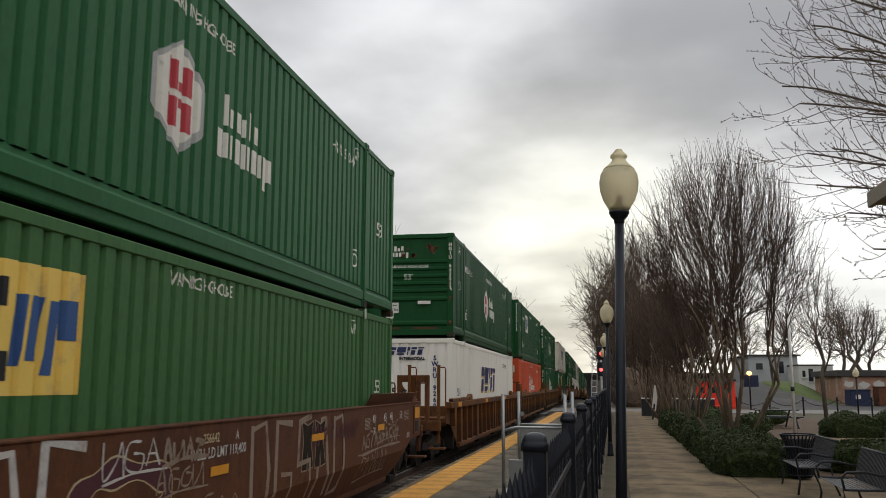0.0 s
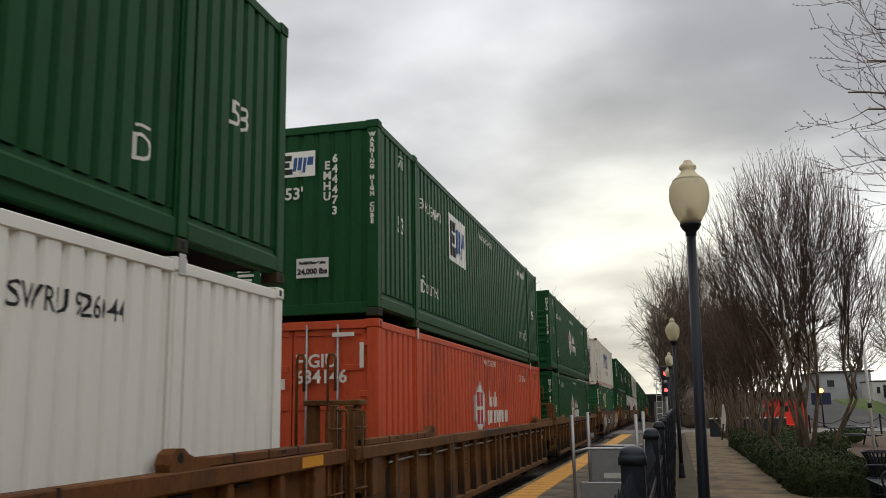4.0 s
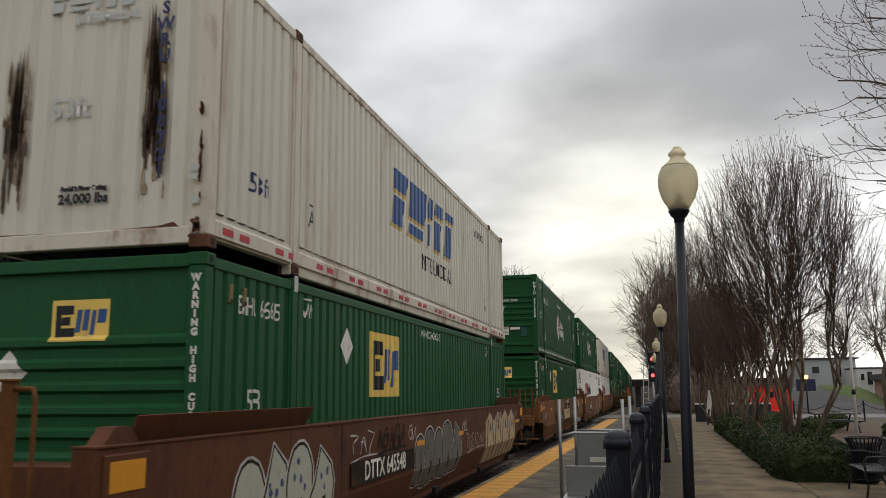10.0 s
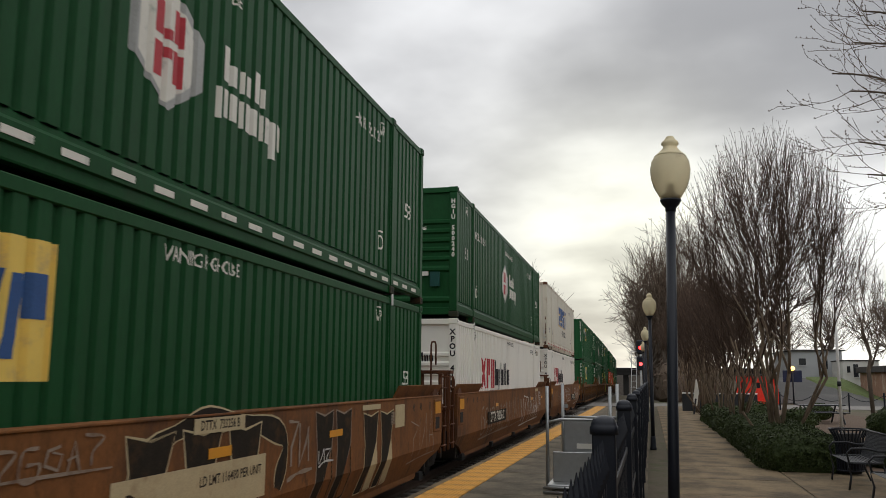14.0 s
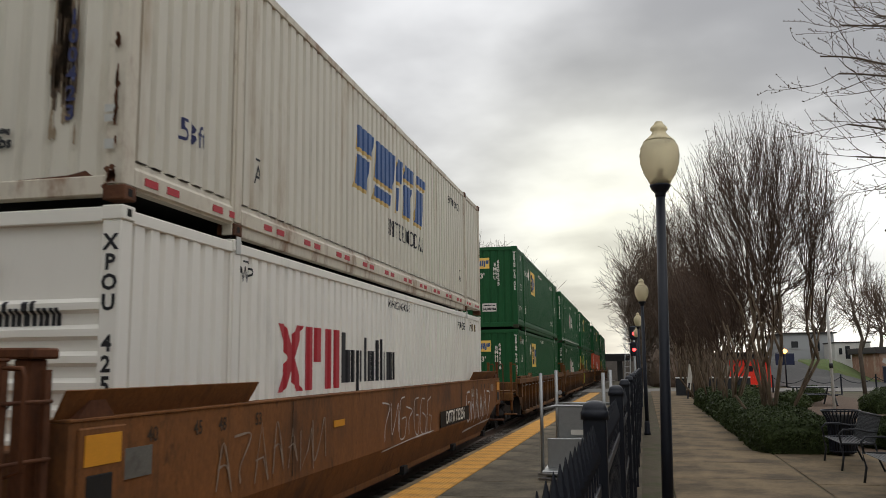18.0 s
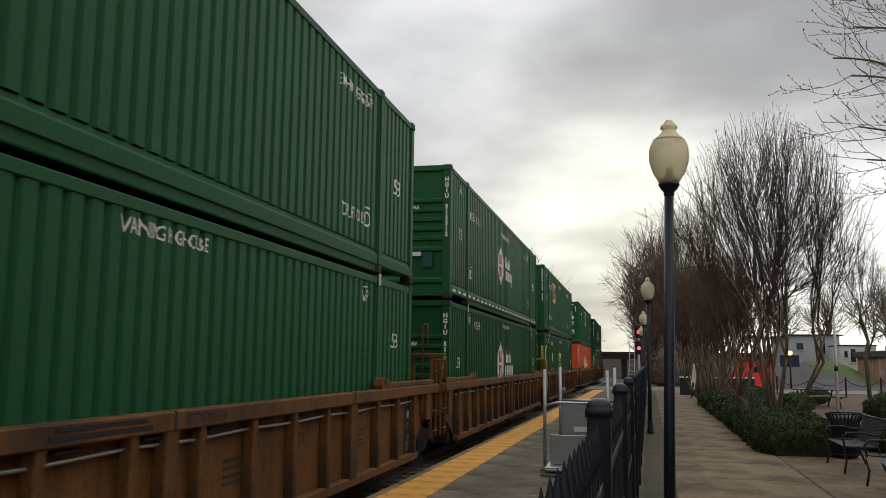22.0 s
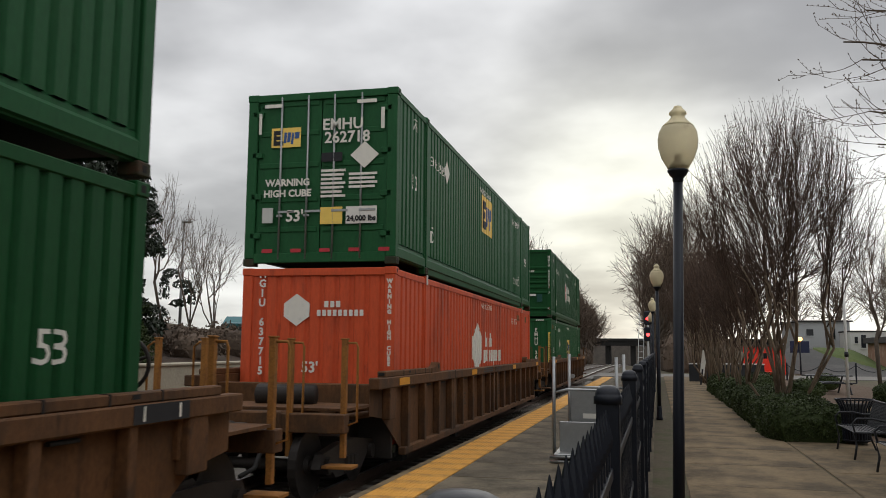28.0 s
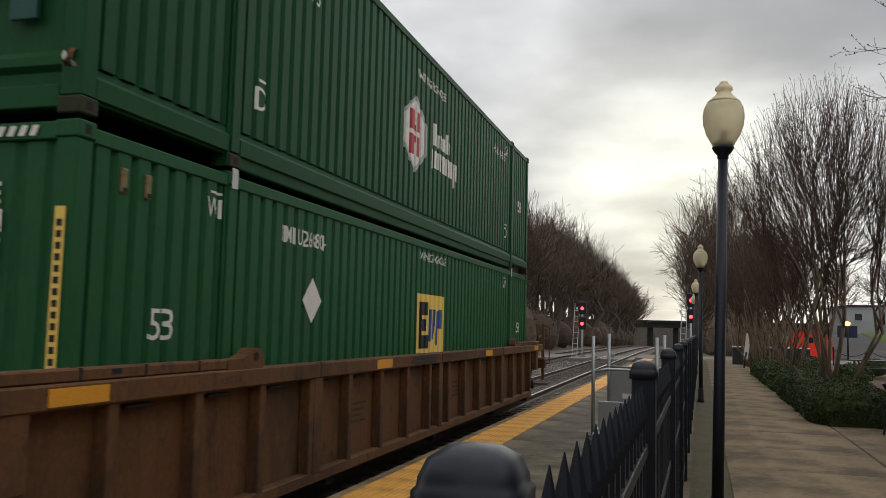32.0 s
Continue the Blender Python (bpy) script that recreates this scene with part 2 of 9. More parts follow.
CAR_BROWNS = [
    material("ochre brown car paint", (0.138, 0.058, 0.014), 0.80, vary=0.30, scale=3.0, stain=(0.042, 0.024, 0.013), stain_amount=0.6, stain_scale=1.1, stretch=(1, 1, 0.5), bump=0.22, streak=0.85),
    material("rusty brown car paint", (0.132, 0.050, 0.012), 0.80, vary=0.28, scale=3.0, stain=(0.040, 0.021, 0.012), stain_amount=0.5, stain_scale=1.0, stretch=(1, 1, 0.5), bump=0.22, streak=0.85),
    material("red brown car paint", (0.100, 0.036, 0.014), 0.80, vary=0.25, scale=3.0, stain=(0.055, 0.023, 0.016), stain_amount=0.45, stain_scale=1.0, stretch=(1, 1, 0.5), bump=0.22, streak=0.85),
    material("dusky brown car paint", (0.108, 0.049, 0.019), 0.85, vary=0.3, scale=3.0, stain=(0.038, 0.024, 0.015), stain_amount=0.55, stain_scale=1.0, stretch=(1, 1, 0.5), bump=0.25, streak=0.85),
    material("plate brown car paint", (0.180, 0.070, 0.019), 0.80, vary=0.28, scale=3.0, stain=(0.060, 0.028, 0.014), stain_amount=0.5, stain_scale=1.0, stretch=(1, 1, 0.5), bump=0.22, streak=0.8),
    material("worn orange brown paint", (0.27, 0.115, 0.025), 0.8, vary=0.3, scale=5.0, stain=(0.08, 0.04, 0.02), stain_amount=0.5, stain_scale=3.0, bump=0.25, streak=0.6),
]
VENT = material("dull ochre vent", (0.20, 0.15, 0.07), 0.7, vary=0.3, scale=14, stain=(0.05, 0.03, 0.02), stain_amount=0.5, stain_scale=9, bump=0.1)
AMBER = material("yellow reflector patch", (0.62, 0.27, 0.02), 0.5, vary=0.12, scale=8, bump=0)
WHEEL = material("wheel steel", (0.030, 0.025, 0.022), 0.6, metal=0.3, vary=0.3, scale=12, bump=0.2)

# ---- mesh helpers ----
def thing(name, label, category, m=None, group="", kind=""):
    ob = new(name)
    ob.empty_display_size = 0.1
    if m is not None:
        ob.matrix_world = m
    return tagged(ob, label, category, group, kind)


def mesh_of(bm, mat, smooth=False):
    me = bpy.data.meshes.new("mesh")
    bm.to_mesh(me)
    bm.free()
    if mat is not None:
        me.materials.append(mat)
    if smooth:
        for p in me.polygons:
            p.use_smooth = True
    return me


def put(name, me, parent, label="", m=None):
    ob = new(name, me)
    ob.parent = parent
    if m is not None:
        ob.matrix_local = m
    if label:
        ob["label"] = label
    return ob


def part(name, bm, mat, parent, label="", smooth=False, m=None):
    """Links a bmesh as one mesh object under a thing or a part."""
    return put(name, mesh_of(bm, mat, smooth), parent, label, m)


def raw(verts, faces, mat, smooth=False):
    me = bpy.data.meshes.new("mesh")
    me.from_pydata([tuple(v) for v in verts], [], faces)
    me.update()
    if mat is not None:
        me.materials.append(mat)
    if smooth:
        for p in me.polygons:
            p.use_smooth = True
    return me


def box(bm, x0, x1, y0, y1, z0, z1, m=None, bevel=0.0):
    r = bmesh.ops.create_cube(bm, size=1)
    s = Matrix.LocRotScale(((x0 + x1) / 2, (y0 + y1) / 2, (z0 + z1) / 2), None, (abs(x1 - x0), abs(y1 - y0), abs(z1 - z0)))
    bmesh.ops.transform(bm, matrix=(m @ s) if m is not None else s, verts=r["verts"])
    if bevel:
        edges = list({e for v in r["verts"] for e in v.link_edges})
        bmesh.ops.bevel(bm, geom=edges, offset=bevel, segments=1, affect="EDGES", profile=0.5)
    return bm


def boxes(*rows, bevel=0.0):
    bm = bmesh.new()
    for r in rows:
        box(bm, *r, bevel=bevel)
    return bm


def tube(bm, a, b, r0, r1=None, n=8):
    a, b = Vector(a), Vector(b)
    r1 = r0 if r1 is None else r1
    q = (b - a).to_track_quat("Z", "Y").to_matrix()
    rings = []
    for p, r in ((a, r0), (b, r1)):
        rings.append([bm.verts.new(p + q @ Vector((math.cos(i * math.tau / n) * r, math.sin(i * math.tau / n) * r, 0))) for i in range(n)])
    for i in range(n):
        bm.faces.new((rings[0][i], rings[0][(i + 1) % n], rings[1][(i + 1) % n], rings[1][i]))
    bm.faces.new(rings[0][::-1])
    bm.faces.new(rings[1])
    return bm


def pipe(points, r, n=6, bm=None, radii=None):
    """One bent round bar through the points; closed where the ends meet."""
    bm = bm or bmesh.new()
    pts = [Vector(p) for p in points]
    loop = len(pts) > 3 and (pts[0] - pts[-1]).length < 1e-4
    if loop:
        pts = pts[:-1]
    m, rings = len(pts), []
    side = None
    for i, p in enumerate(pts):
        a = pts[i - 1] if i or loop else p
        b = pts[(i + 1) % m] if i < m - 1 or loop else p
        d = (b - a).normalized()
        if side is None or (side - d * side.dot(d)).length < 1e-3:
            side = d.orthogonal()
        side = (side - d * side.dot(d)).normalized()
        up = d.cross(side)
        q = radii[i] if radii else r
        rings.append([bm.verts.new(p + (side * math.cos(k * math.tau / n) + up * math.sin(k * math.tau / n)) * q) for k in range(n)])
    for i in range(m if loop else m - 1):
        u, v = rings[i], rings[(i + 1) % m]
        for k in range(n):
            bm.faces.new((u[k], u[(k + 1) % n], v[(k + 1) % n], v[k]))
    if not loop:
        bm.faces.new(rings[0][::-1])
        bm.faces.new(rings[-1])
    return bm


def lathe(profile, n=20, bm=None, m=None):
    """A turned solid from (radius, height) pairs."""
    bm = bm or bmesh.new()
    rings = []
    for r, z in profile:
        ring = []
        for i in range(n):
            p = Vector((math.cos(i * math.tau / n) * r, math.sin(i * math.tau / n) * r, z))
            ring.append(bm.verts.new(m @ p if m is not None else p))
        rings.append(ring)
    for a, b in zip(rings, rings[1:]):
        for i in range(n):
            bm.faces.new((a[i], a[(i + 1) % n], b[(i + 1) % n], b[i]))
    bm.faces.new(rings[0][::-1])
    bm.faces.new(rings[-1])
    return bm


def prism(bm, outline, depth, m):
    """Extrudes a flat outline of (u, v) by depth along w; m carries u, v, w to the space of the thing."""
    lo = [bm.verts.new(m @ Vector((u, v, 0))) for u, v in outline]
    hi = [bm.verts.new(m @ Vector((u, v, depth))) for u, v in outline]
    n = len(outline)
    bm.faces.new(lo[::-1])
    bm.faces.new(hi)
    for i in range(n):
        bm.faces.new((lo[i], lo[(i + 1) % n], hi[(i + 1) % n], hi[i]))
    return bm


TEXTS = {}


def text_bm(words, size, bold=0.0, upright=False, squeeze=1.0):
    """Flat letters as a bmesh in the u, v plane, centred; upright stacks the characters."""
    body = "\n".join(words) if upright else words
    key = (body, round(size, 3), bold)
    if key not in TEXTS:
        cu = bpy.data.curves.new("letters", "FONT")
        cu.body, cu.size, cu.offset = body, size, bold
        cu.align_x, cu.align_y = "CENTER", "CENTER"
        cu.resolution_u = 2
        cu.space_line = 0.92 if upright else 1.0
        tmp = bpy.data.objects.new("letters", cu)
        TEXTS[key] = bpy.data.meshes.new_from_object(tmp)
        bpy.data.objects.remove(tmp)
        bpy.data.curves.remove(cu)
    bm = bmesh.new()
    bm.from_mesh(TEXTS[key])
    bmesh.ops.scale(bm, vec=(squeeze, 1, 1), verts=bm.verts)
    return bm


SIDE = Matrix(((0, 0, 1, 0), (1, 0, 0, 0), (0, 1, 0, 0), (0, 0, 0, 1)))    # u along y, v up, w towards +x
FRONT = Matrix(((1, 0, 0, 0), (0, 0, -1, 0), (0, 1, 0, 0), (0, 0, 0, 1)))  # u along x, v up, w towards -y


def flat_shape(outlines):
    bm = bmesh.new()
    for o in outlines:
        bm.faces.new([bm.verts.new((u, v, 0)) for u, v in o])
    return bm

# ---- the train: stacked containers on well cars, all moving towards the camera ----
LENGTH, HALF, HIGH = 16.154, 1.30, 2.88
TRACK_X = -5.10
FACE = 1.285                       # outer face of the corrugated sides
LOW_BASE, UP_BASE = 0.34, 3.26
POST_A, POST_B = (1.88, 2.08), (LENGTH - 2.08, LENGTH - 1.88)


def ribs(a, b, pitch, depth):
    """Break points (along, inward depth) of a trapezoidal corrugation from a to b."""
    n = max(1, round((b - a) / pitch))
    p = (b - a) / n
    out = []
    for i in range(n):
        y = a + i * p
        out += [(y + 0.02 * p, 0.0), (y + 0.60 * p, 0.0), (y + 0.72 * p, depth), (y + 0.90 * p, depth)]
    return [(a, 0.0)] + out + [(b, 0.0)]


def side_breaks(pitch):
    out = []
    for a, b in ((0.16, POST_A[0]), (POST_A[1], POST_B[0]), (POST_B[1], LENGTH - 0.16)):
        # a set-back margin beside each post
        out += [(a, 0.062), (a + 0.035, 0.062)] + ribs(a + 0.05, b - 0.05, pitch, 0.038) + [(b - 0.035, 0.062), (b, 0.062)]
    return out


RIB_ZS = [(0.17, 0.06), (0.30, 0.06), (0.34, 0.015), (0.40, 0.015), (0.45, 0.06), (0.98, 0.06), (1.02, 0.015), (1.07, 0.015), (1.12, 0.06)]
for k in range(5):
    RIB_ZS += [(1.22 + k * 0.205 + dz, d) for dz, d in ((0, 0.06), (0.03, 0.015), (0.085, 0.015), (0.12, 0.06))]
RIB_ZS += [(HIGH - 0.13, 0.06)]


def drape_front(bm, mat, proud):
    """Lays a flat mark (x, z) over the level ribs of a container's end."""
    lo, hi = min(v.co.y for v in bm.verts), max(v.co.y for v in bm.verts)
    for z, d in RIB_ZS:
        if lo < z < hi:
            bmesh.ops.bisect_plane(bm, geom=bm.verts[:] + bm.edges[:] + bm.faces[:], dist=1e-5, plane_co=(0, z, 0), plane_no=(0, 1, 0))
    rz, rd = [q[0] for q in RIB_ZS], [q[1] for q in RIB_ZS]
    for v in bm.verts:
        v.co = Vector((v.co.x, float(np.interp(v.co.y, rz, rd)) - proud, v.co.y))
    return mesh_of(bm, mat)


MESHES = {}


def cached(key, make):
    if key not in MESHES:
        MESHES[key] = make()
    return MESHES[key]


def sheet(breaks, z0, z1, mat, place):
    """A corrugated sheet; place(along, depth, z) gives the point."""
    verts, faces = [], []
    for i, (u, d) in enumerate(breaks):
        verts += [place(u, d, z0), place(u, d, z1)]
        if i:
            faces.append((2 * i - 2, 2 * i, 2 * i + 1, 2 * i - 1))
    return raw(verts, faces, mat)


def drape(bm, breaks, mat, x=FACE, proud=0.004):
    """Lays a flat decal (u, v) over the corrugation, following its folds."""
    us = [v.co.x for v in bm.verts]
    lo, hi = min(us), max(us)
    for u, d in breaks:
        if lo < u < hi:
            bmesh.ops.bisect_plane(bm, geom=bm.verts[:] + bm.edges[:] + bm.faces[:], dist=1e-5, plane_co=(u, 0, 0), plane_no=(1, 0, 0))
    bu, bd = [b[0] for b in breaks], [b[1] for b in breaks]
    for v in bm.verts:
        v.co = Vector((x - float(np.interp(v.co.x, bu, bd)) + proud, v.co.x, v.co.y))
    for f in bm.faces:
        if f.normal.x < 0:
            f.normal_flip()
    return mesh_of(bm, mat)


def moved(bm, u, v):
    bmesh.ops.translate(bm, vec=(u, v, 0), verts=bm.verts)
    return bm


def rect(u0, u1, v0, v1):
    return [(u0, v0), (u1, v0), (u1, v1), (u0, v1)]


def hexagon(u, v, w, h, cut=0.30):
    return [(u - w / 2, v - h * (0.5 - cut)), (u, v - h / 2), (u + w / 2, v - h * (0.5 - cut)), (u + w / 2, v + h * (0.5 - cut)), (u, v + h / 2), (u - w / 2, v + h * (0.5 - cut))]


def badge_mark(u, v, s=1.0, red=LOGO_RED, inner=True, tail=0):
    """A six-sided badge with a barred centre and a two-line block of bars beside it."""
    w, h = 1.12 * s, 1.16 * s
    rows = [("badge", [hexagon(u, v, w, h)], LOGO_GREY if inner else LETTER, 0.004)]
    if inner:
        rows.append(("badge_face", [hexagon(u - 0.03 * s, v, w * 0.80, h * 0.90)], LETTER, 0.006))
        rows.append(("badge_emblem", [rect(u - 0.25 * s, u - 0.08 * s, v + 0.035 * s, v + 0.33 * s), rect(u - 0.25 * s, u - 0.08 * s, v - 0.33 * s, v - 0.035 * s),
                                    rect(u + 0.04 * s, u + 0.21 * s, v + 0.035 * s, v + 0.33 * s), rect(u + 0.04 * s, u + 0.21 * s, v - 0.33 * s, v - 0.035 * s), rect(u - 0.065 * s, u + 0.025 * s, v + 0.035 * s, v + 0.13 * s), rect(u - 0.065 * s, u + 0.025 * s, v - 0.13 * s, v - 0.035 * s)], red, 0.008))
    a = u + 0.88 * s
    bars = []
    for i, (top, wide) in enumerate(((0.38, 0.27), (0.26, 0.25), (0.36, 0.25))):        # upper line
        x = a + 0.08 + i * 0.34 * s
        bars += [rect(x, x + wide * s * 0.42, v + 0.03 * s, v + top * s), rect(x + wide * s * 0.58, x + wide * s, v + 0.03 * s, v + 0.24 * s)]
    for i, low in enumerate((-0.36, -0.32, -0.34, -0.33, -0.46, -0.34, -0.33, -0.34)[:5 + tail]):                         # lower line
        x = a - 0.05 + i * 0.31 * s
        bars += [rect(x, x + 0.11 * s, v + low * s, v - 0.05 * s), rect(x + 0.15 * s, x + 0.26 * s, v - 0.33 * s, v - 0.05 * s)]
    rows.append(("lettering_block", bars, LETTER, 0.004))
    return rows


def panel_mark(u, v, pale=False, s=1.0):
    """A square yellow or pale panel with a dark comb and blue slanted bars."""
    w, h = 1.44 * s, 0.92 * s
    d = [rect(u - 0.62 * s, u - 0.48 * s, v - 0.16 * s, v + 0.14 * s), rect(u - 0.62 * s, u - 0.17 * s, v + 0.14 * s, v + 0.34 * s), rect(u - 0.475 * s, u - 0.25 * s, v - 0.10 * s, v + 0.08 * s), rect(u - 0.62 * s, u - 0.13 * s, v - 0.36 * s, v - 0.16 * s)]
    b = [[(u + (p + 0.10 * q) * s, v + q * s) for p, q in o] for o in (rect(-0.10, 0.03, -0.26, 0.24), rect(0.07, 0.22, -0.22, 0.24), rect(0.27, 0.38, -0.32, 0.22), rect(0.42, 0.64, -0.06, 0.24))]
    return [("logo_panel", [rect(u - w / 2, u + w / 2, v - h / 2, v + h / 2)], LOGO_PALE if pale else LOGO_YELLOW, 0.004), ("dark_comb", d, INK, 0.007), ("logo_emblem", b, LOGO_BLUE, 0.007)]


def slant_mark(u, v, s=1.0, gold=True, navy=False):
    """A row of slanted blue blocks edged in gold."""
    out, edge, x = [], [], -2.05
    for w, slit in ((0.72, 0.06), (1.0, -0.2), (0.30, 0.0), (0.62, 0.14), (0.66, 0.22)):
        blocks = [rect(x, x + w, slit + 0.05, 0.42), rect(x + 0.04, x + w - 0.12, -0.42, slit - 0.05)]
        x += w + 0.14
        for b in blocks:
            out.append([(u + (p + 0.22 * q) * s, v + q * s) for p, q in b])
            edge.append([(u + (p - 0.05 + 0.22 * q) * s, v + (q - 0.06) * s) for p, q in b])
    rows = [("logo_edging", edge, LOGO_GOLD, 0.003)] if gold else []
    rows.append(("slanted_logo", out, LOGO_NAVY if navy else LOGO_BLUE, 0.006))
    return rows


def block_mark(u, v, s=1.0):
    """Three red blocks and a line of black bars of uneven height."""
    red = [[(u - 2.0 * s, v - 0.36 * s), (u - 1.8 * s, v - 0.36 * s), (u - 1.30 * s, v + 0.36 * s), (u - 1.5 * s, v + 0.36 * s)], [(u - 2.0 * s, v + 0.36 * s), (u - 1.8 * s, v + 0.36 * s), (u - 1.30 * s, v - 0.36 * s), (u - 1.5 * s, v - 0.36 * s)],
           rect(u - 1.24 * s, u - 1.02 * s, v - 0.36 * s, v + 0.36 * s), rect(u - 0.98 * s, u - 0.70 * s, v - 0.04 * s, v + 0.36 * s), rect(u - 0.60 * s, u - 0.38 * s, v - 0.36 * s, v + 0.36 * s), rect(u - 0.30 * s, u - 0.08 * s, v - 0.36 * s, v + 0.36 * s)]
    black, x = [], u + 0.02 * s
    for w, top, low in ((0.15, 0.34, -0.30), (0.30, 0.12, -0.30), (0.30, 0.12, -0.46), (0.13, 0.30, -0.30), (0.28, 0.12, -0.30), (0.17, 0.28, -0.30), (0.13, 0.30, -0.30), (0.28, 0.12, -0.30), (0.26, 0.12, -0.30)):
        black += [rect(x, x + w * 0.42 * s, v + low * s, v + top * s), rect(x + w * 0.54 * s, x + w * s, v - 0.30 * s, v + 0.12 * s)] if w > 0.2 else [rect(x, x + w * s, v + low * s, v + top * s)]
        x += (w + 0.06) * s
    return [("red_logo", red, LOGO_RED, 0.004), ("black_logo", black, INK, 0.004)]


def diamond(u, v, s=0.24):
    return [("placard", [[(u - s, v), (u, v - s), (u + s, v), (u, v + s)]], LETTER, 0.005)]


def side_text(words, u, v, size, bold=0.001, squeeze=1.0, mat=None):
    return ("lettering", (words, size, bold, squeeze, u, v), mat or LETTER)


def container(base, paint, end, decals, words, frontal, label, pitch=0.24, dashes="", rail=0.35, vents=(), group="containers on the train", worn=False, post_mat=None):
    """One container; the end that faces the camera lies at y = 0. end: ribbed, folded, doors."""
    ob = thing("freight_container", label, "container", group=group)
    br = side_breaks(pitch)
    pn = paint.name
    rz = rail
    frame_mat = post_mat or paint
    put("side_wall", cached(("wall", pn, pitch, rz), lambda: sheet(br, rz, HIGH - 0.10, paint, lambda u, d, z: (FACE - d, u, z))), ob)
    put("side_wall", cached(("wall2", pn, pitch, rz), lambda: sheet(br, rz, HIGH - 0.10, paint, lambda u, d, z: (-FACE + d, u, z))), ob)
    rbreaks = ribs(0.16, LENGTH - 0.16, 0.30, 0.02)
    put("roof", cached(("roof", pn), lambda: sheet(rbreaks, -HALF + 0.05, HALF - 0.05, paint, lambda u, d, z: (z, u, HIGH - 0.035 - d))), ob)
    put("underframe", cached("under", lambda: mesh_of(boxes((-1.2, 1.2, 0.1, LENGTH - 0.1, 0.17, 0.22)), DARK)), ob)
    for sx in (-1, 1):
        put("top_rail", cached(("trail", pn, sx), lambda: mesh_of(boxes((sx * 1.298, sx * 1.20, 0.16, LENGTH - 0.16, HIGH - 0.135, HIGH - 0.028), bevel=0.010), frame_mat)), ob)
        # the bottom rail is stepped: a lip above, a slanted foot below, cut up at both ends
        def foot():
            bm = bmesh.new()
            for y0, y1, low in ((0.16, POST_A[0], 0.105), (POST_A[1], POST_B[0], 0.012), (POST_B[1], LENGTH - 0.16, 0.105)):
                m = Matrix(((sx, 0, 0, 0), (0, 0, 1, y0), (0, 1, 0, 0), (0, 0, 0, 1)))
                prism(bm, [(1.17, low), (1.262, low), (1.268, low + 0.015), (1.270, 0.118), (1.297, 0.130), (1.300, 0.262), (1.268, 0.296), (1.262, rz - 0.012), (1.240, rz + 0.012), (1.17, rz + 0.012)], y1 - y0, m)
            bmesh.ops.recalc_face_normals(bm, faces=bm.faces)
            return mesh_of(bm, frame_mat)
        put("bottom_rail", cached(("brail", pn, sx, rz), foot), ob)
        for y0, y1 in (POST_A, POST_B):
            put("lift_post", cached(("post", pn, sx, y0), lambda: mesh_of(boxes((sx * 1.18, sx * 1.288, y0, y1, 0.0, HIGH), (sx * 1.18, sx * 1.310, y0 + 0.03, y1 - 0.03, 0.13, HIGH - 0.13), bevel=0.008), frame_mat)), ob)
        for y0 in (0.0, LENGTH - 0.162):
            put("corner_post", cached(("corner", pn, sx, y0), lambda: mesh_of(boxes((sx * 1.13, sx * HALF, y0, y0 + 0.162, 0.118, HIGH - 0.118), bevel=0.012), frame_mat)), ob)
    cast = RUST if worn else frame_mat
    for z in (0.0, HIGH - 0.118):
        for sx in (-1, 1):
            for y0, y1 in ((-0.006, 0.172), (1.89, 2.07), (LENGTH - 2.07, LENGTH - 1.89), (LENGTH - 0.172, LENGTH + 0.006)):
                def casting():
                    bm = boxes((sx * 1.12, sx * (HALF + 0.012), y0, y1, z, z + 0.118), bevel=0.010)
                    return mesh_of(bm, RUSTY_CAST if z == 0.0 and cast is not RUST else cast)
                c = put("corner_casting", cached(("cast", pn, worn, sx, y0, z), casting), ob)
                if sx > 0:
                    # a flat dark block on the solid casting, coloured as the slot's shaded inside
                    put("slot", cached(("slot", y0, z), lambda: mesh_of(boxes((HALF + 0.0105, HALF + 0.0135, (y0 + y1) / 2 - 0.03, (y0 + y1) / 2 + 0.03, z + 0.03, z + 0.09)), DARK)), c)
    if base == LOW_BASE:
        for y0 in (1.93, LENGTH - 2.03):
            put("lock_plate", cached(("lock", y0), lambda: mesh_of(boxes((HALF + 0.013, HALF + 0.022, y0, y0 + 0.10, HIGH - 0.15, HIGH + 0.03), bevel=0.004), FADED)), ob, "pale inter-box lock plate")
    # ---- ends
    put("rear_end", cached(("rear", pn), lambda: sheet([(x, d) for x, d in ribs(-1.13, 1.13, 0.28, 0.035)], 0.16, HIGH - 0.12, paint, lambda u, d, z: (u, LENGTH - 0.03 - d, z))), ob)
    put("end_header", cached(("head", pn), lambda: mesh_of(boxes((-1.13, 1.13, 0.0, 0.12, HIGH - 0.13, HIGH - 0.01), bevel=0.008), frame_mat)), ob)
    put("end_sill", cached(("sill", pn), lambda: mesh_of(boxes((-1.13, 1.13, 0.0, 0.12, 0.045, 0.20), bevel=0.008), frame_mat)), ob)
    if end == "ribbed":
        def ribbed():
            zs = RIB_ZS
            verts, faces = [], []
            for i, (z, d) in enumerate(zs):
                verts += [(-1.13, d, z), (1.13, d, z)]
                if i:
                    faces.append((2 * i - 2, 2 * i - 1, 2 * i + 1, 2 * i))
            return raw(verts, faces, paint)
        put("front_end", cached(("ribbed", pn), ribbed), ob)
    elif end == "folded":
        put("front_end", cached(("folded", pn), lambda: sheet(ribs(-1.13, 1.13, 0.26, 0.026), 0.17, HIGH - 0.13, paint, lambda u, d, z: (u, 0.03 + d, z))), ob)
    else:
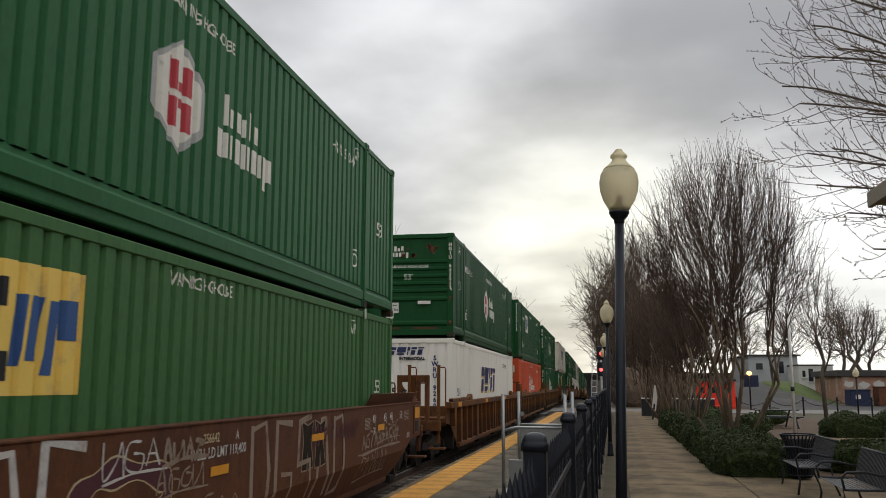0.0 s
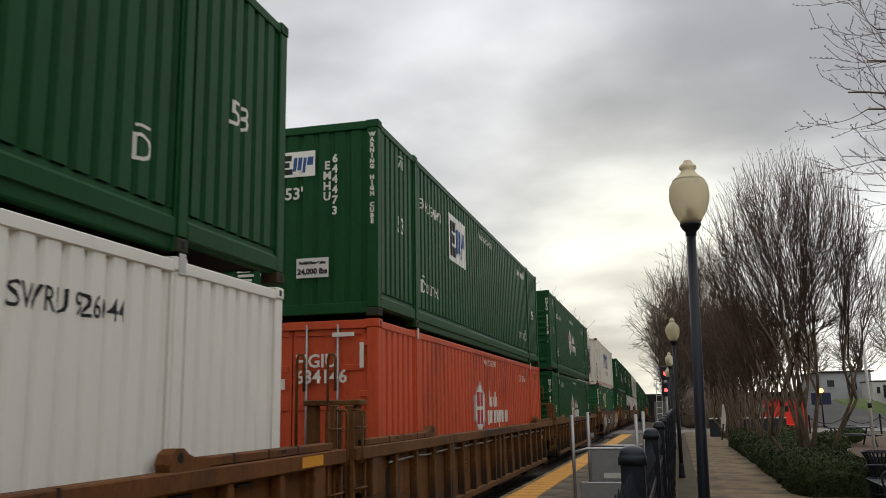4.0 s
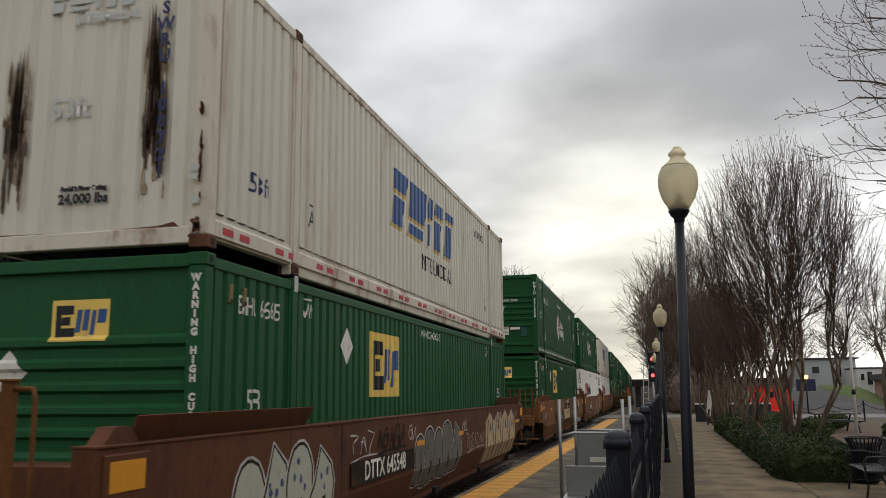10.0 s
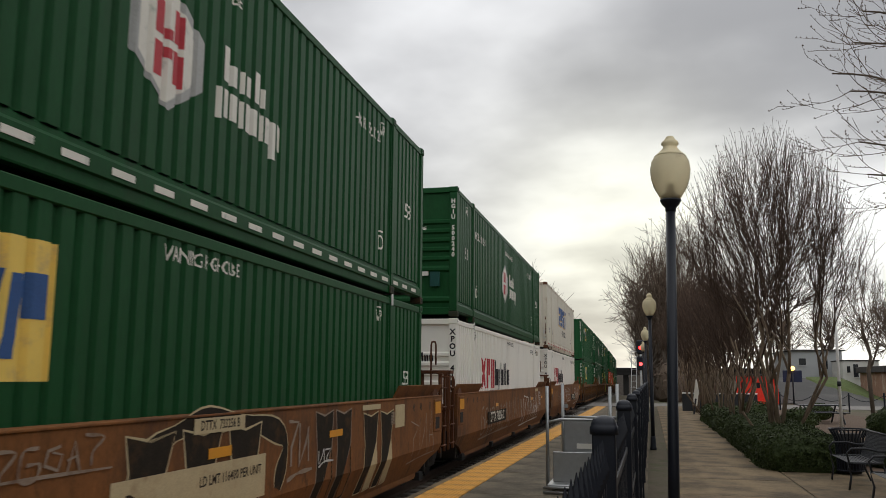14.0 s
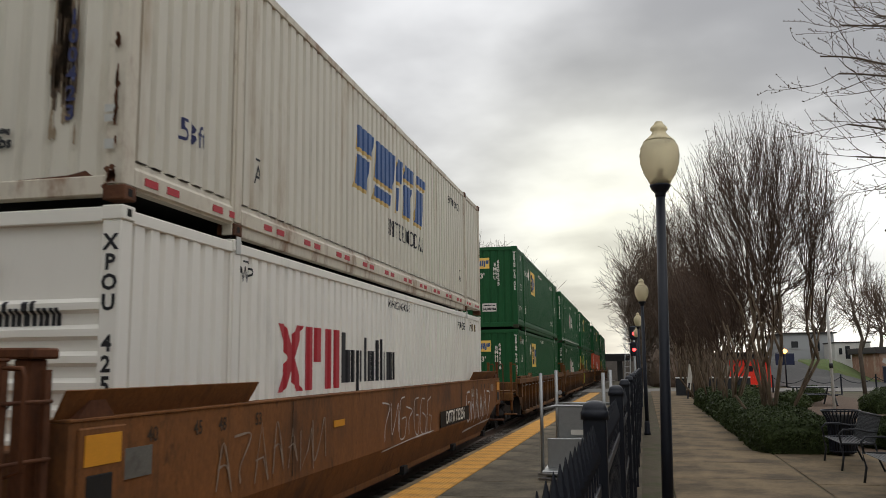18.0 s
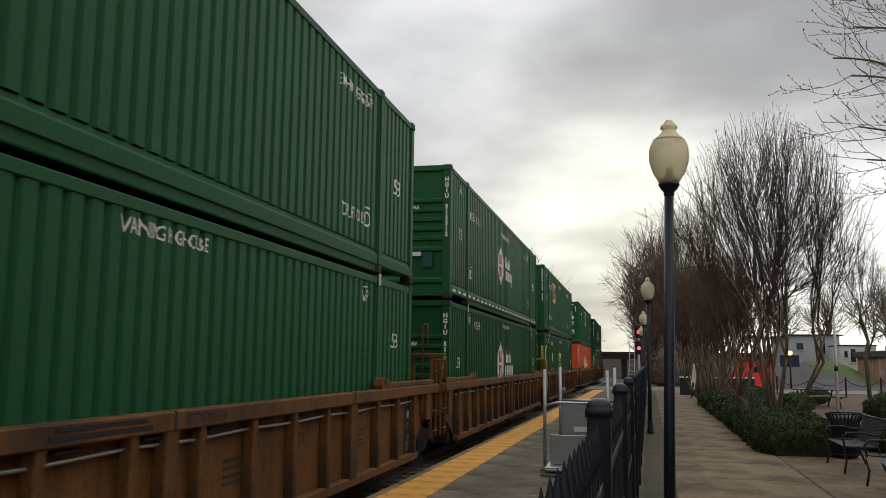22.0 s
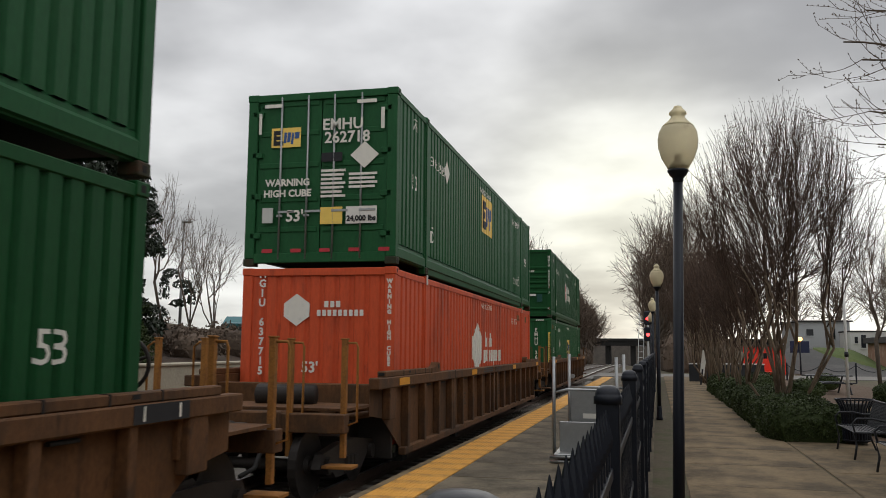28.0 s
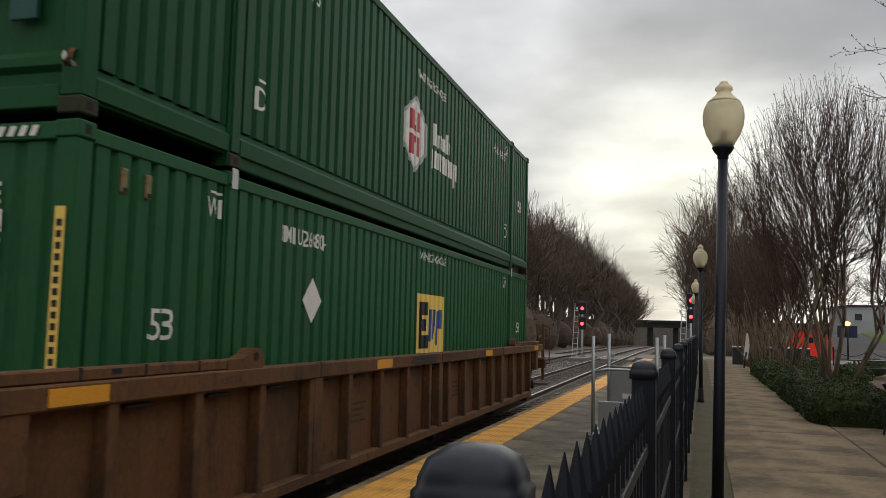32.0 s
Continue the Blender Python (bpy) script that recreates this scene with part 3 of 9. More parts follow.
        for k, (x0, x1) in enumerate(((-1.12, -0.01), (0.01, 1.12))):
            def leaf():
                bm = boxes((x0, x1, 0.05, 0.09, 0.18, HIGH - 0.14))
                for z0, z1 in ((0.22, 0.55), (0.66, 1.05), (1.16, 1.62), (1.73, 2.16), (2.27, 2.66)):
                    box(bm, x0 + 0.04, x1 - 0.04, 0.032, 0.05, z1, z1 + 0.09, bevel=0.008)
                return mesh_of(bm, paint)
            lf = put("door_leaf", cached(("leaf", pn, k), leaf), ob)
            for xb in (x0 + 0.42, x1 - 0.22) if k == 0 else (x0 + 0.22, x1 - 0.42):
                put("locking_bar", cached(("bar", k, round(xb, 2)), lambda: mesh_of(tube(bmesh.new(), (xb, 0.012, 0.10), (xb, 0.012, HIGH - 0.06), 0.018, n=8), GALV, True)), lf)
                put("bar_handle", cached(("handle", k, round(xb, 2)), lambda: mesh_of(boxes((xb - 0.02, xb + 0.26, -0.012, 0.004, 0.86, 0.90), (xb - 0.05, xb + 0.05, 0.0, 0.03, 0.80, 0.84), bevel=0.004), GALV)), lf)
            for z in (0.45, 1.10, 1.80, 2.50):
                xh = x0 if k == 0 else x1
                put("hinge", cached(("hinge", pn, k, z), lambda: mesh_of(boxes((xh - 0.09, xh + 0.09, 0.0, 0.05, z, z + 0.09), bevel=0.006), paint)), lf)
    # ---- markings
    for name, outlines, mat, proud in decals:
        put(name, cached((name, repr(outlines), pitch, mat.name), lambda: drape(flat_shape(outlines), br if name != "placard" else [(0, 0), (LENGTH, 0)], mat, proud=proud)), ob)
    for _, (w, size, bold, squeeze, u, v), mat in words:
        def letters():
            bm = text_bm(w.lstrip("^"), size, bold, squeeze=squeeze * (0.78 if w == "^WP" else 1.0))
            if w.startswith("^"):
                # a bar over the letters
                half = 0.7 * max(q.co.x for q in bm.verts)
                bm.faces.new([bm.verts.new((p, q, 0)) for p, q in rect(-half, half, 0.54 * size, 0.62 * size)])
            return drape(moved(bm, u, v), br, mat)
        put("lettering", cached(("t", w, size, squeeze, u, v, mat.name, pitch), letters), ob)
    for u in vents:
        vent = put("vent", cached(("vent", round(u, 2)), lambda: mesh_of(boxes((FACE - 0.03, FACE + 0.022, u - 0.032, u + 0.032, 2.46, 2.64), bevel=0.008), VENT)), ob, "small louvred side vent")
        # the louvre's shaded gap, drawn as a dark block
        put("vent_slot", cached(("ventslot", round(u, 2)), lambda: mesh_of(boxes((FACE + 0.0215, FACE + 0.0245, u - 0.022, u + 0.022, 2.47, 2.50)), DARK)), vent)
    fy = 0.026 if end != "ribbed" else 0.055
    if end == "doors":
        fy = 0.028
    for item in frontal:
        end_mark(ob, item, fy)
    if dashes:
        mats = {"w": LETTER, "r": LOGO_RED}
        n = 27
        def dash(k):
            bm = bmesh.new()
            for i in range(n):
                y = 0.30 + i * 0.58
                if k == "w":
                    box(bm, 1.295, 1.3035, y, y + 0.30, 0.165, 0.222)
                elif i % 2 == 0:
                    box(bm, 1.295, 1.3035, y, y + 0.20, 0.165, 0.228)
                    box(bm, 1.295, 1.3035, y + 0.34, y + 0.54, 0.165, 0.228)
            return mesh_of(bm, mats[k])
        put("reflective_tape", cached(("dash", dashes, rz), lambda: dash(dashes)), ob)
    return ob


def end_mark(ob, item, fy):
    """Marks on the end that faces the camera: ("text", words, x, z, size, mat, upright) or ("shape", name, outlines, mat, proud, depth)."""
    if item[0] == "text":
        _, w, x, z, size, mat, upright = item
        deep = -0.005 if abs(x) > 1.13 else fy - (0.040 if fy == 0.028 else 0.022)
        def make():
            if fy == 0.055 and abs(x) < 1.13:
                return drape_front(moved(text_bm(w, size, 0.002, upright), x, z), mat, 0.012 if mat is INK else 0.005)
            bm = text_bm(w, size, 0.006, upright)
            bmesh.ops.transform(bm, matrix=Matrix.Translation((x, deep, z)) @ FRONT, verts=bm.verts)
            return mesh_of(bm, mat)
        put("lettering", cached(("et", w, x, z, size, mat.name, upright, fy), make), ob)
    else:
        _, name, outlines, mat, proud, depth = item
        def make():
            if fy == 0.055 and depth < 0.01:
                return drape_front(flat_shape(outlines), mat, proud * 0.8)
            bm = bmesh.new()
            for o in outlines:
                prism(bm, o, depth, Matrix.Translation((0, fy - proud, 0)) @ FRONT)
            bmesh.ops.recalc_face_normals(bm, faces=bm.faces)
            return mesh_of(bm, mat)
        put(name, cached(("es", name, repr(outlines), mat.name, proud, fy), make), ob)


def shapes(rows):
    return [("shape", name, outlines, mat, 0.004 + 0.8 * proud, 0.003) for name, outlines, mat, proud in rows]


PLATE = material("white sticker", (0.66, 0.63, 0.58), 0.6, vary=0.08, scale=12, bump=0)
BOXGREEN = material("blue green fitting", (0.013, 0.066, 0.055), 0.5, vary=0.15, scale=9)


def sticker(x, z, s=1.0, tail=True):
    return [("shape", "load_sticker", [rect(x - 0.31 * s, x + 0.31 * s, z - 0.17 * s, z + 0.19 * s)] + ([rect(x - 0.13 * s, x + 0.13 * s, z - 0.36 * s, z - 0.17 * s)] if tail else []), PLATE, 0.012, 0.006),
            ("text", "24,000 lbs", x, z - 0.06 * s, 0.14 * s, INK, False), ("text", "Forklift Floor Rating", x, z + 0.10 * s, 0.062 * s, INK, False)]


def blot(rng, x, z, w, h, n=11):
    """An uneven patch outline."""
    return [(x + w * math.cos(k * math.tau / n) * rng.uniform(0.55, 1.1), z + h * math.sin(k * math.tau / n) * rng.uniform(0.55, 1.1)) for k in range(n)]


def scabs(seed, heavy=False):
    """Rust along an end's sill and header, more on a battered box."""
    rng = random.Random(seed)
    rows = []
    if seed in (468, 653, 243):
        rows.append(("shape", "rust_patch", [blot(rng, 1.215 + rng.uniform(-0.03, 0.03), 0.2 + 1.3 * rng.random(), 0.03, rng.uniform(0.03, 0.12)) for _ in range(16)], RUST, 0.058, 0.002))
        rows.append(("shape", "scuffed_paint", [blot(rng, 1.215 + rng.uniform(-0.04, 0.04), 0.3 + 1.2 * rng.random(), 0.025, rng.uniform(0.02, 0.06)) for _ in range(9)], FADED, 0.061, 0.002))
    if heavy:
        rows.append(("shape", "rust_patch", [blot(rng, 0.0 + rng.uniform(-0.22, 0.2), 2.36 + rng.uniform(-0.1, 0.12), rng.uniform(0.02, 0.07), rng.uniform(0.03, 0.08)) for _ in range(9)] + [blot(rng, 0.72 + rng.uniform(-0.14, 0.12), 2.44 + rng.uniform(-0.12, 0.12), rng.uniform(0.03, 0.08), rng.uniform(0.03, 0.09)) for _ in range(9)], RUST, 0.011, 0.002))
        rows.append(("shape", "rust_patch", [blot(rng, 1.215, 0.3 + rng.uniform(0, 1.0), 0.02, 0.07) for _ in range(6)] + [blot(rng, rng.uniform(-1, 1), 0.24, 0.16, 0.03) for _ in range(8)], RUST, 0.058, 0.002))
    return rows


def badge_front(number, mark=True, second=True, red=LOGO_RED, patch=True, plain=False):
    s = 0.34
    rows = [("shape", "badge", [hexagon(-0.72, 2.38, 0.38, 0.42)], LETTER, 0.006, 0.003)]
    if not plain:
        rows.append(("shape", "badge_emblem", [rect(-0.81, -0.76, 2.26, 2.50), rect(-0.70, -0.65, 2.26, 2.50), rect(-0.76, -0.70, 2.36, 2.40)], red, 0.009, 0.003))
    bars = []
    for i in range(3):
        bars.append(rect(-0.40 + i * 0.10, -0.33 + i * 0.10, 2.40, 2.54 - 0.05 * (i == 1)))
    for i in range(5):
        bars.append(rect(-0.46 + i * 0.10, -0.39 + i * 0.10, 2.24 - 0.04 * (i == 4), 2.36))
    rows.append(("shape", "lettering_block", bars, LETTER, 0.006, 0.003))
    rows += [("text", "WARNING HIGH CUBE", 0.0, 1.955, 0.115, LETTER, False), ("text", "53'", 0.02, 1.66, 0.22, LETTER, False)]
    rows += sticker(-0.5, 0.80, 0.8) if not patch else sticker(0.0, 0.86, 0.8)
    if patch:
        rows += [("shape", "document_box", [rect(0.70, 0.92, 0.66, 0.98)], BOXGREEN, 0.04, 0.036)]
    rows += [("shape", "document_tube", [rect(0.30, 0.66, 0.90, 0.99)], PLATE, 0.03, 0.026), ("shape", "tube_window", [rect(0.36, 0.50, 0.915, 0.975)], INK, 0.034, 0.006)]
    rows += [("text", number, 1.215, 1.95, 0.13, LETTER, True)]
    if second:
        rows += [("text", number, -1.215, 1.95, 0.13, LETTER, True)]
    return rows


def panel_front(number, x=0.02, z=2.30, pale=False, folded=True, yellow_strips=False, side_number=True):
    s = 0.42
    rows = shapes(panel_mark(x, z, pale, s))
    rows += [("text", "53'", 0.12 if yellow_strips else 0.0, 1.02 if yellow_strips else 1.84 if folded else 0.62, 0.25, LETTER, False)]
    rows += [("shape", "placard", [[(-0.92, 1.83), (-0.72, 1.62), (-0.51, 1.83), (-0.72, 2.04)]], LETTER, 0.008, 0.004)]
    if yellow_strips:
        rows += [("text", number, 0.66, 1.45, 0.205, LETTER, True)]
    elif folded:
        rows += [("text", number.split(" ")[0], 0.52, 2.0, 0.17, LETTER, True), ("text", number.split(" ")[1], 0.64, 1.94, 0.17, LETTER, True)]
        rows += sticker(0.30, 0.72, 0.8, False)
        bars = [rect(-0.9 + 0.02 * (i % 2), -0.62 - 0.03 * (i % 3), 0.86 - i * 0.07, 0.90 - i * 0.07) for i in range(6)] + [rect(-0.52, -0.20 - 0.03 * (i % 2), 0.86 - i * 0.07, 0.90 - i * 0.07) for i in range(4)]
        rows += [("shape", "weight_table", bars, LETTER, 0.006, 0.003)]
    else:
        rows += [("text", number, -1.215, 1.85, 0.21, LETTER, True)]
    if yellow_strips:
        rows += [("shape", "caution_strip", [rect(x0, x0 + 0.08, 1.05, 2.30)], LOGO_YELLOW, 0.034, 0.006) for x0 in (-1.25, 1.17)]
        rows += [("shape", "caution_print", [rect(x0 + 0.02, x0 + 0.06, 1.12 + i * 0.075, 1.165 + i * 0.075) for x0 in (-1.25, 1.17) for i in range(15)], INK, 0.040, 0.004)]
        rows += [("shape", "hatched_tape", [[(x0 + i * 0.09, 2.775), (x0 + 0.05 + i * 0.09, 2.775), (x0 + 0.08 + i * 0.09, 2.845), (x0 + 0.03 + i * 0.09, 2.845)] for x0 in (-1.0, 0.65) for i in range(4)], LETTER, 0.034, 0.004)]
    else:
        rows += [("text", "WARNING HIGH CUBE", 1.215, 2.0, 0.088, LETTER, True)]
    return rows


def white_front(number, soot=True, dark_mark=True):
    rows = shapes([("slanted_logo", slant_mark(0.02, 2.53, 0.25, gold=False)[0][1], LOGO_NAVY if dark_mark else FADED, 0.006)])
    rows += [("text", "INTERMODAL", 0.15, 2.32, 0.115, INK if dark_mark else FADED, False)]
    rows += [("text", number, 0.79, 1.53, 0.175, LOGO_NAVY, True), ("text", "24,000 lbs", 0.0, 0.52, 0.13, INK, False), ("text", "Forklift Floor Rating", 0.0, 0.62, 0.06, INK, False), ("text", "53ft", -0.2, 1.42, 0.28, INK if dark_mark else FADED, False)]
    if soot:
        for x, w, z0, z1 in ((-0.80, 0.095, 0.78, 2.00), (0.70, 0.105, 0.88, 2.30)):
            rng = random.Random(int(z1 * 100))
            film = []
            for _ in range(46):                               # a thin brown film, broader than the soot over it
                dx, a, k = rng.uniform(-1.25, 1.25) * w, z0 + (z1 - z0) * rng.uniform(-0.30, 0.75), rng.uniform(0.008, 0.020)
                b = min(z1 + 0.15, a + rng.uniform(0.10, 0.55))
                film.append([(x + dx - k, a), (x + dx + k * 0.6, a - 0.02), (x + dx + k, (a + b) / 2), (x + dx, b), (x + dx - k, (a + b) / 2)])
            rows.append(("shape", "brown_film", film, SOOT_FILM, 0.003, 0.002))
            slivers = []
            for _ in range(42):
                dx = rng.gauss(0, 0.62) * w
                a = z0 + (z1 - z0) * rng.uniform(-0.12, 0.5)
                b = min(z1 + 0.1, a + (z1 - z0) * rng.uniform(0.2, 0.85) * max(0.25, 1 - abs(dx) / (2.2 * w)))
                k = rng.uniform(0.006, 0.019)
                slivers.append([(x + dx - k, a), (x + dx + k * 0.6, a - 0.02), (x + dx + k, (a + b) / 2), (x + dx, b), (x + dx - k * 1.1, (a + b) / 2)])
            rows.append(("shape", "soot_streak", slivers, SOOT, 0.006, 0.003))
        rows.append(("shape", "rust_stain", [[(-1.1, 0.18), (-1.08, 0.27), (-1.0, 0.22), (-0.7, 0.21), (0.2, 0.20), (0.8, 0.22), (0.95, 0.25), (1.0, 0.21), (1.1, 0.18)]], RUST, 0.005, 0.002))
        rng = random.Random(71)
        rows.append(("shape", "rust_patch", [blot(rng, 1.232 + rng.uniform(-0.02, 0.01), rng.uniform(0.15, 1.45), rng.uniform(0.008, 0.022), rng.uniform(0.02, 0.09)) for _ in range(22)] + [blot(rng, rng.uniform(1.13, 1.24), rng.uniform(0.10, 0.26), 0.03, 0.03) for _ in range(9)], RUST, 0.058, 0.002))
        rows.append(("shape", "data_sticker", [rect(1.13, 1.225, 0.62, 0.68), rect(1.13, 1.225, 0.70, 0.76), rect(1.14, 1.22, 0.40, 0.48)], FADED, 0.057, 0.002))
    return rows


def door_front(number, orange=False):
    rows = shapes(panel_mark(-0.62, 2.13, False, 0.36)) if not orange else [("shape", "badge", [hexagon(-0.85, 2.0, 0.34, 0.40)], LETTER, 0.03, 0.003), ("shape", "lettering_block", [rect(-0.60 + i * 0.09, -0.54 + i * 0.09, 1.92, 2.02 + 0.05 * (i % 2)) for i in range(6)], LETTER, 0.03, 0.003)]
    a, b = number.split(" ")
    rows += [("text", a, 0.38, 2.30, 0.26, LETTER, False), ("text", b, 0.46, 2.08, 0.26, LETTER, False), ("text", "WARNING", -0.56, 1.36, 0.16, LETTER, False), ("text", "HIGH CUBE", -0.56, 1.18, 0.16, LETTER, False), ("text", "53'", -0.42, 0.80, 0.26, LETTER, False)]
    if not orange:
        rows += [("shape", "placard", [[(0.52, 1.78), (0.76, 1.56), (1.0, 1.78), (0.76, 2.0)]], LETTER, 0.03, 0.004), ("shape", "dark_block", [rect(0.02, 0.38, 1.69, 1.84)], INK, 0.03, 0.003), ("shape", "yellow_sticker", [rect(0.02, 0.40, 0.66, 0.94)], LOGO_YELLOW, 0.03, 0.003), ("shape", "load_sticker", [rect(0.46, 0.98, 0.66, 0.94)], PLATE, 0.03, 0.003), ("text", "24,000 lbs", 0.72, 0.74, 0.12, INK, False)]
        rows += [("shape", "weight_table", [rect(0.02, 0.44 - 0.03 * (i % 3), 1.52 - i * 0.07, 1.56 - i * 0.07) for i in range(7)] + [rect(0.5, 0.98 - 0.04 * (i % 2), 1.45 - i * 0.07, 1.49 - i * 0.07) for i in range(4)], LETTER, 0.03, 0.003), ("shape", "seal_box", [rect(-0.98, -0.80, 0.70, 0.95)], FADED, 0.04, 0.02)]
    rows += [("shape", "reflective_tape", [rect(-1.0, -0.7, 2.64, 2.70), rect(0.62, 0.95, 2.64, 2.70), rect(-1.10, -1.05, 2.2, 2.55), rect(1.03, 1.09, 2.2, 2.55)], LETTER, 0.034, 0.003), ("shape", "red_tape", [rect(-0.98 + i * 0.5, -0.80 + i * 0.5, 0.21, 0.27) for i in range(5)], LOGO_RED, 0.034, 0.003)]
    return rows


def common_words(number, high=2.40, warn_u=7.9, low53=None, mat=None, extra=()):
    m = mat or LETTER
    rows = [side_text(number, 3.0, 2.15, 0.26, squeeze=0.9, mat=m), side_text(number, 12.9, high - 0.05, 0.24, squeeze=0.9, mat=m), side_text("WARNING HIGH CUBE", warn_u, high, 0.185, squeeze=0.80, mat=m),
            side_text("53", 1.15, 1.50, 0.36, mat=m), side_text("53", LENGTH - 1.0, 1.50, 0.36, mat=m), side_text("^D", 2.45, 0.72, 0.32, mat=m), side_text("^WP", 1.2, 2.5, 0.22, mat=m), side_text("^D", 13.6, 0.72, 0.32, mat=m), side_text("^WP", 13.55, 2.5, 0.22, mat=m)]
    return rows + list(extra)


def low_words(number, mat=None, wp=13.55, first=1.15, wp1=2.45, fifty=1.55):
    m = mat or LETTER
    return [side_text(number, first, 2.46, 0.26, squeeze=0.62, mat=m), side_text("^WP", wp1, 2.55, 0.24, mat=m), side_text("WARNING HIGH CUBE", 8.17, 2.62, 0.185, squeeze=0.72, mat=m), side_text("53", 1.05, fifty, 0.34, mat=m), side_text("53", LENGTH - 1.0, fifty + 0.05, 0.34, mat=m), side_text("^WP", wp, 2.52, 0.24, mat=m), *([side_text(number, 13.6, 2.53, 0.24, squeeze=0.62, mat=m)] if m is INK else [])]


G, DG, FRESH, FG = GREENS
def top_lift(u):
    return tuple(side_text("TOP LIFT ONLY", v, 0.71, 0.25, squeeze=0.58) for v in (u, 12.95))



BADGE_LABEL = "dark green corrugated steel container with a white hexagon badge"
PANEL_LABEL = "dark green corrugated steel container with a yellow logo panel"
WH_LABEL = "worn off-white corrugated container with blue slanted lettering blocks"
BLOCK_LABEL = "white corrugated container with red and black lettering blocks"
OR_LABEL = "orange-red corrugated container with a white badge"


def badge_box(base, number, paint=DG, u=7.1, **kw):
    v = 1.47 if base == UP_BASE else 1.54
    words = common_words(number) if base == UP_BASE else low_words(number, wp=14.7, first=3.3, wp1=2.3)
    return container(base, paint, "ribbed", badge_mark(u, v, 1.0 if base == UP_BASE else 1.08), words, badge_front(number, patch=not number.endswith("243"), plain=number[-3:] in ("243", "468")) + scabs(int(number[-3:]), number.endswith("243")), BADGE_LABEL, **kw)


def panel_box(base, number, paint=G, end="folded", u=None, pale=False, strips=False, fifty=1.53, **kw):
    upper = base == UP_BASE
    if upper:
        decals = panel_mark(u or 5.03, 1.98, pale) + (diamond(3.6, 2.2) if not pale and u != 4.6 else [])
        words = common_words(number, 2.52, extra=top_lift(3.03 if pale or u == 4.6 else 0.86)[1 if end == "doors" else 0:])
    else:
        decals = panel_mark(u or 5.45, 2.02 if not strips else 1.60, pale) + diamond(3.72, 2.22 if not strips else 1.82)
        words = low_words(number, fifty=fifty)
        if strips:
            words[0] = side_text(number, 3.5, 2.45, 0.24, squeeze=0.75)
            words[1] = side_text("^WP", 1.75, 2.52, 0.24)
    front = door_front(number) if end == "doors" else panel_front(number, folded=end == "folded", pale=pale, yellow_strips=strips)
    return container(base, paint, end, decals, words, front + (scabs(int(number[-3:])) if end != "doors" else []), PANEL_LABEL, vents=() if upper else (0.50, 0.78), **kw)


def slant_box(base, number, clean=False, **kw):
    upper = base == UP_BASE
    decals = slant_mark(7.75 if clean else 8.05, 1.80, 0.98 if clean else 1.10, gold=True, navy=clean)
    words = [side_text("53ft", 1.1, 0.80 if upper else 1.4, 0.30, mat=LOGO_NAVY), side_text("^A", 2.47, 0.72, 0.30, mat=INK), side_text("^A", 13.5, 0.72, 0.30, mat=INK), *([] if clean else [side_text("INTERMODAL", 8.72, 0.97, 0.40, squeeze=1.0, mat=INK)]), side_text(number, 12.9, 2.35, 0.24, squeeze=0.8, mat=INK)]
    return container(base, WHITE if clean else WORN_WHITE, "folded", decals, words, white_front(number, not clean, clean or number.endswith("423")), "white corrugated container with dark blue lettering blocks" if clean else WH_LABEL, worn=not clean, post_mat=None if clean else RUSTED_WHITE, dashes="" if clean else "r", **kw)


def block_box(base, number, **kw):
    front = [("text", number, 1.215, 1.80, 0.17, INK, True), ("text", "WARNING HIGH CUBE", 0.1, 1.32, 0.115, INK, False), ("shape", "document_tube", [rect(-0.3, 0.2, 2.38, 2.46)], PLATE, 0.03, 0.026)]
    front += shapes(block_mark(-0.05, 2.05, 0.33)) + [("shape", "placard", [[(-1.0, 1.32), (-0.74, 1.06), (-0.48, 1.32), (-0.74, 1.58)]], FADED, 0.02, 0.004)]
    words = [w for w in low_words(number, INK, wp=14.75, wp1=2.25) if w[1][0] not in ("53", number) or w[1][4] > 13.2 and w[1][0] != "53"]
    return container(base, WHITE, "ribbed", block_mark(5.2, 1.72, 1.06), words, front, BLOCK_LABEL, vents=(14.95, 15.30), **kw)


def orange(base, number, end, inner=True, **kw):
    front = door_front(number, True) if end == "doors" else [("text", number, -0.95, 2.0, 0.17, LETTER, True), ("text", "WARNING HIGH CUBE", 1.215, 2.0, 0.088, LETTER, True), ("text", "53'", -0.1, 1.28, 0.24, LETTER, False), ("shape", "badge", [hexagon(-0.35, 2.2, 0.44, 0.52)], LETTER, 0.006, 0.003), ("shape", "lettering_block", [rect(0.0 + i * 0.09, 0.06 + i * 0.09, 2.1, 2.2) for i in range(9)] + [rect(0.12 + i * 0.1, 0.19 + i * 0.1, 2.24, 2.34) for i in range(3)], LETTER, 0.006, 0.003)]
    return container(base, ORANGE, end, badge_mark(6.9, 1.62, 1.02, red=LOGO_RED, inner=inner, tail=3), [w for w in low_words(number) if w[1][0] not in ("53", number, "^WP")] + [side_text(number, 12.65, 2.40, 0.24, squeeze=0.8)], front, OR_LABEL, pitch=0.285, vents=(13.25, 13.60, 15.15), **kw)

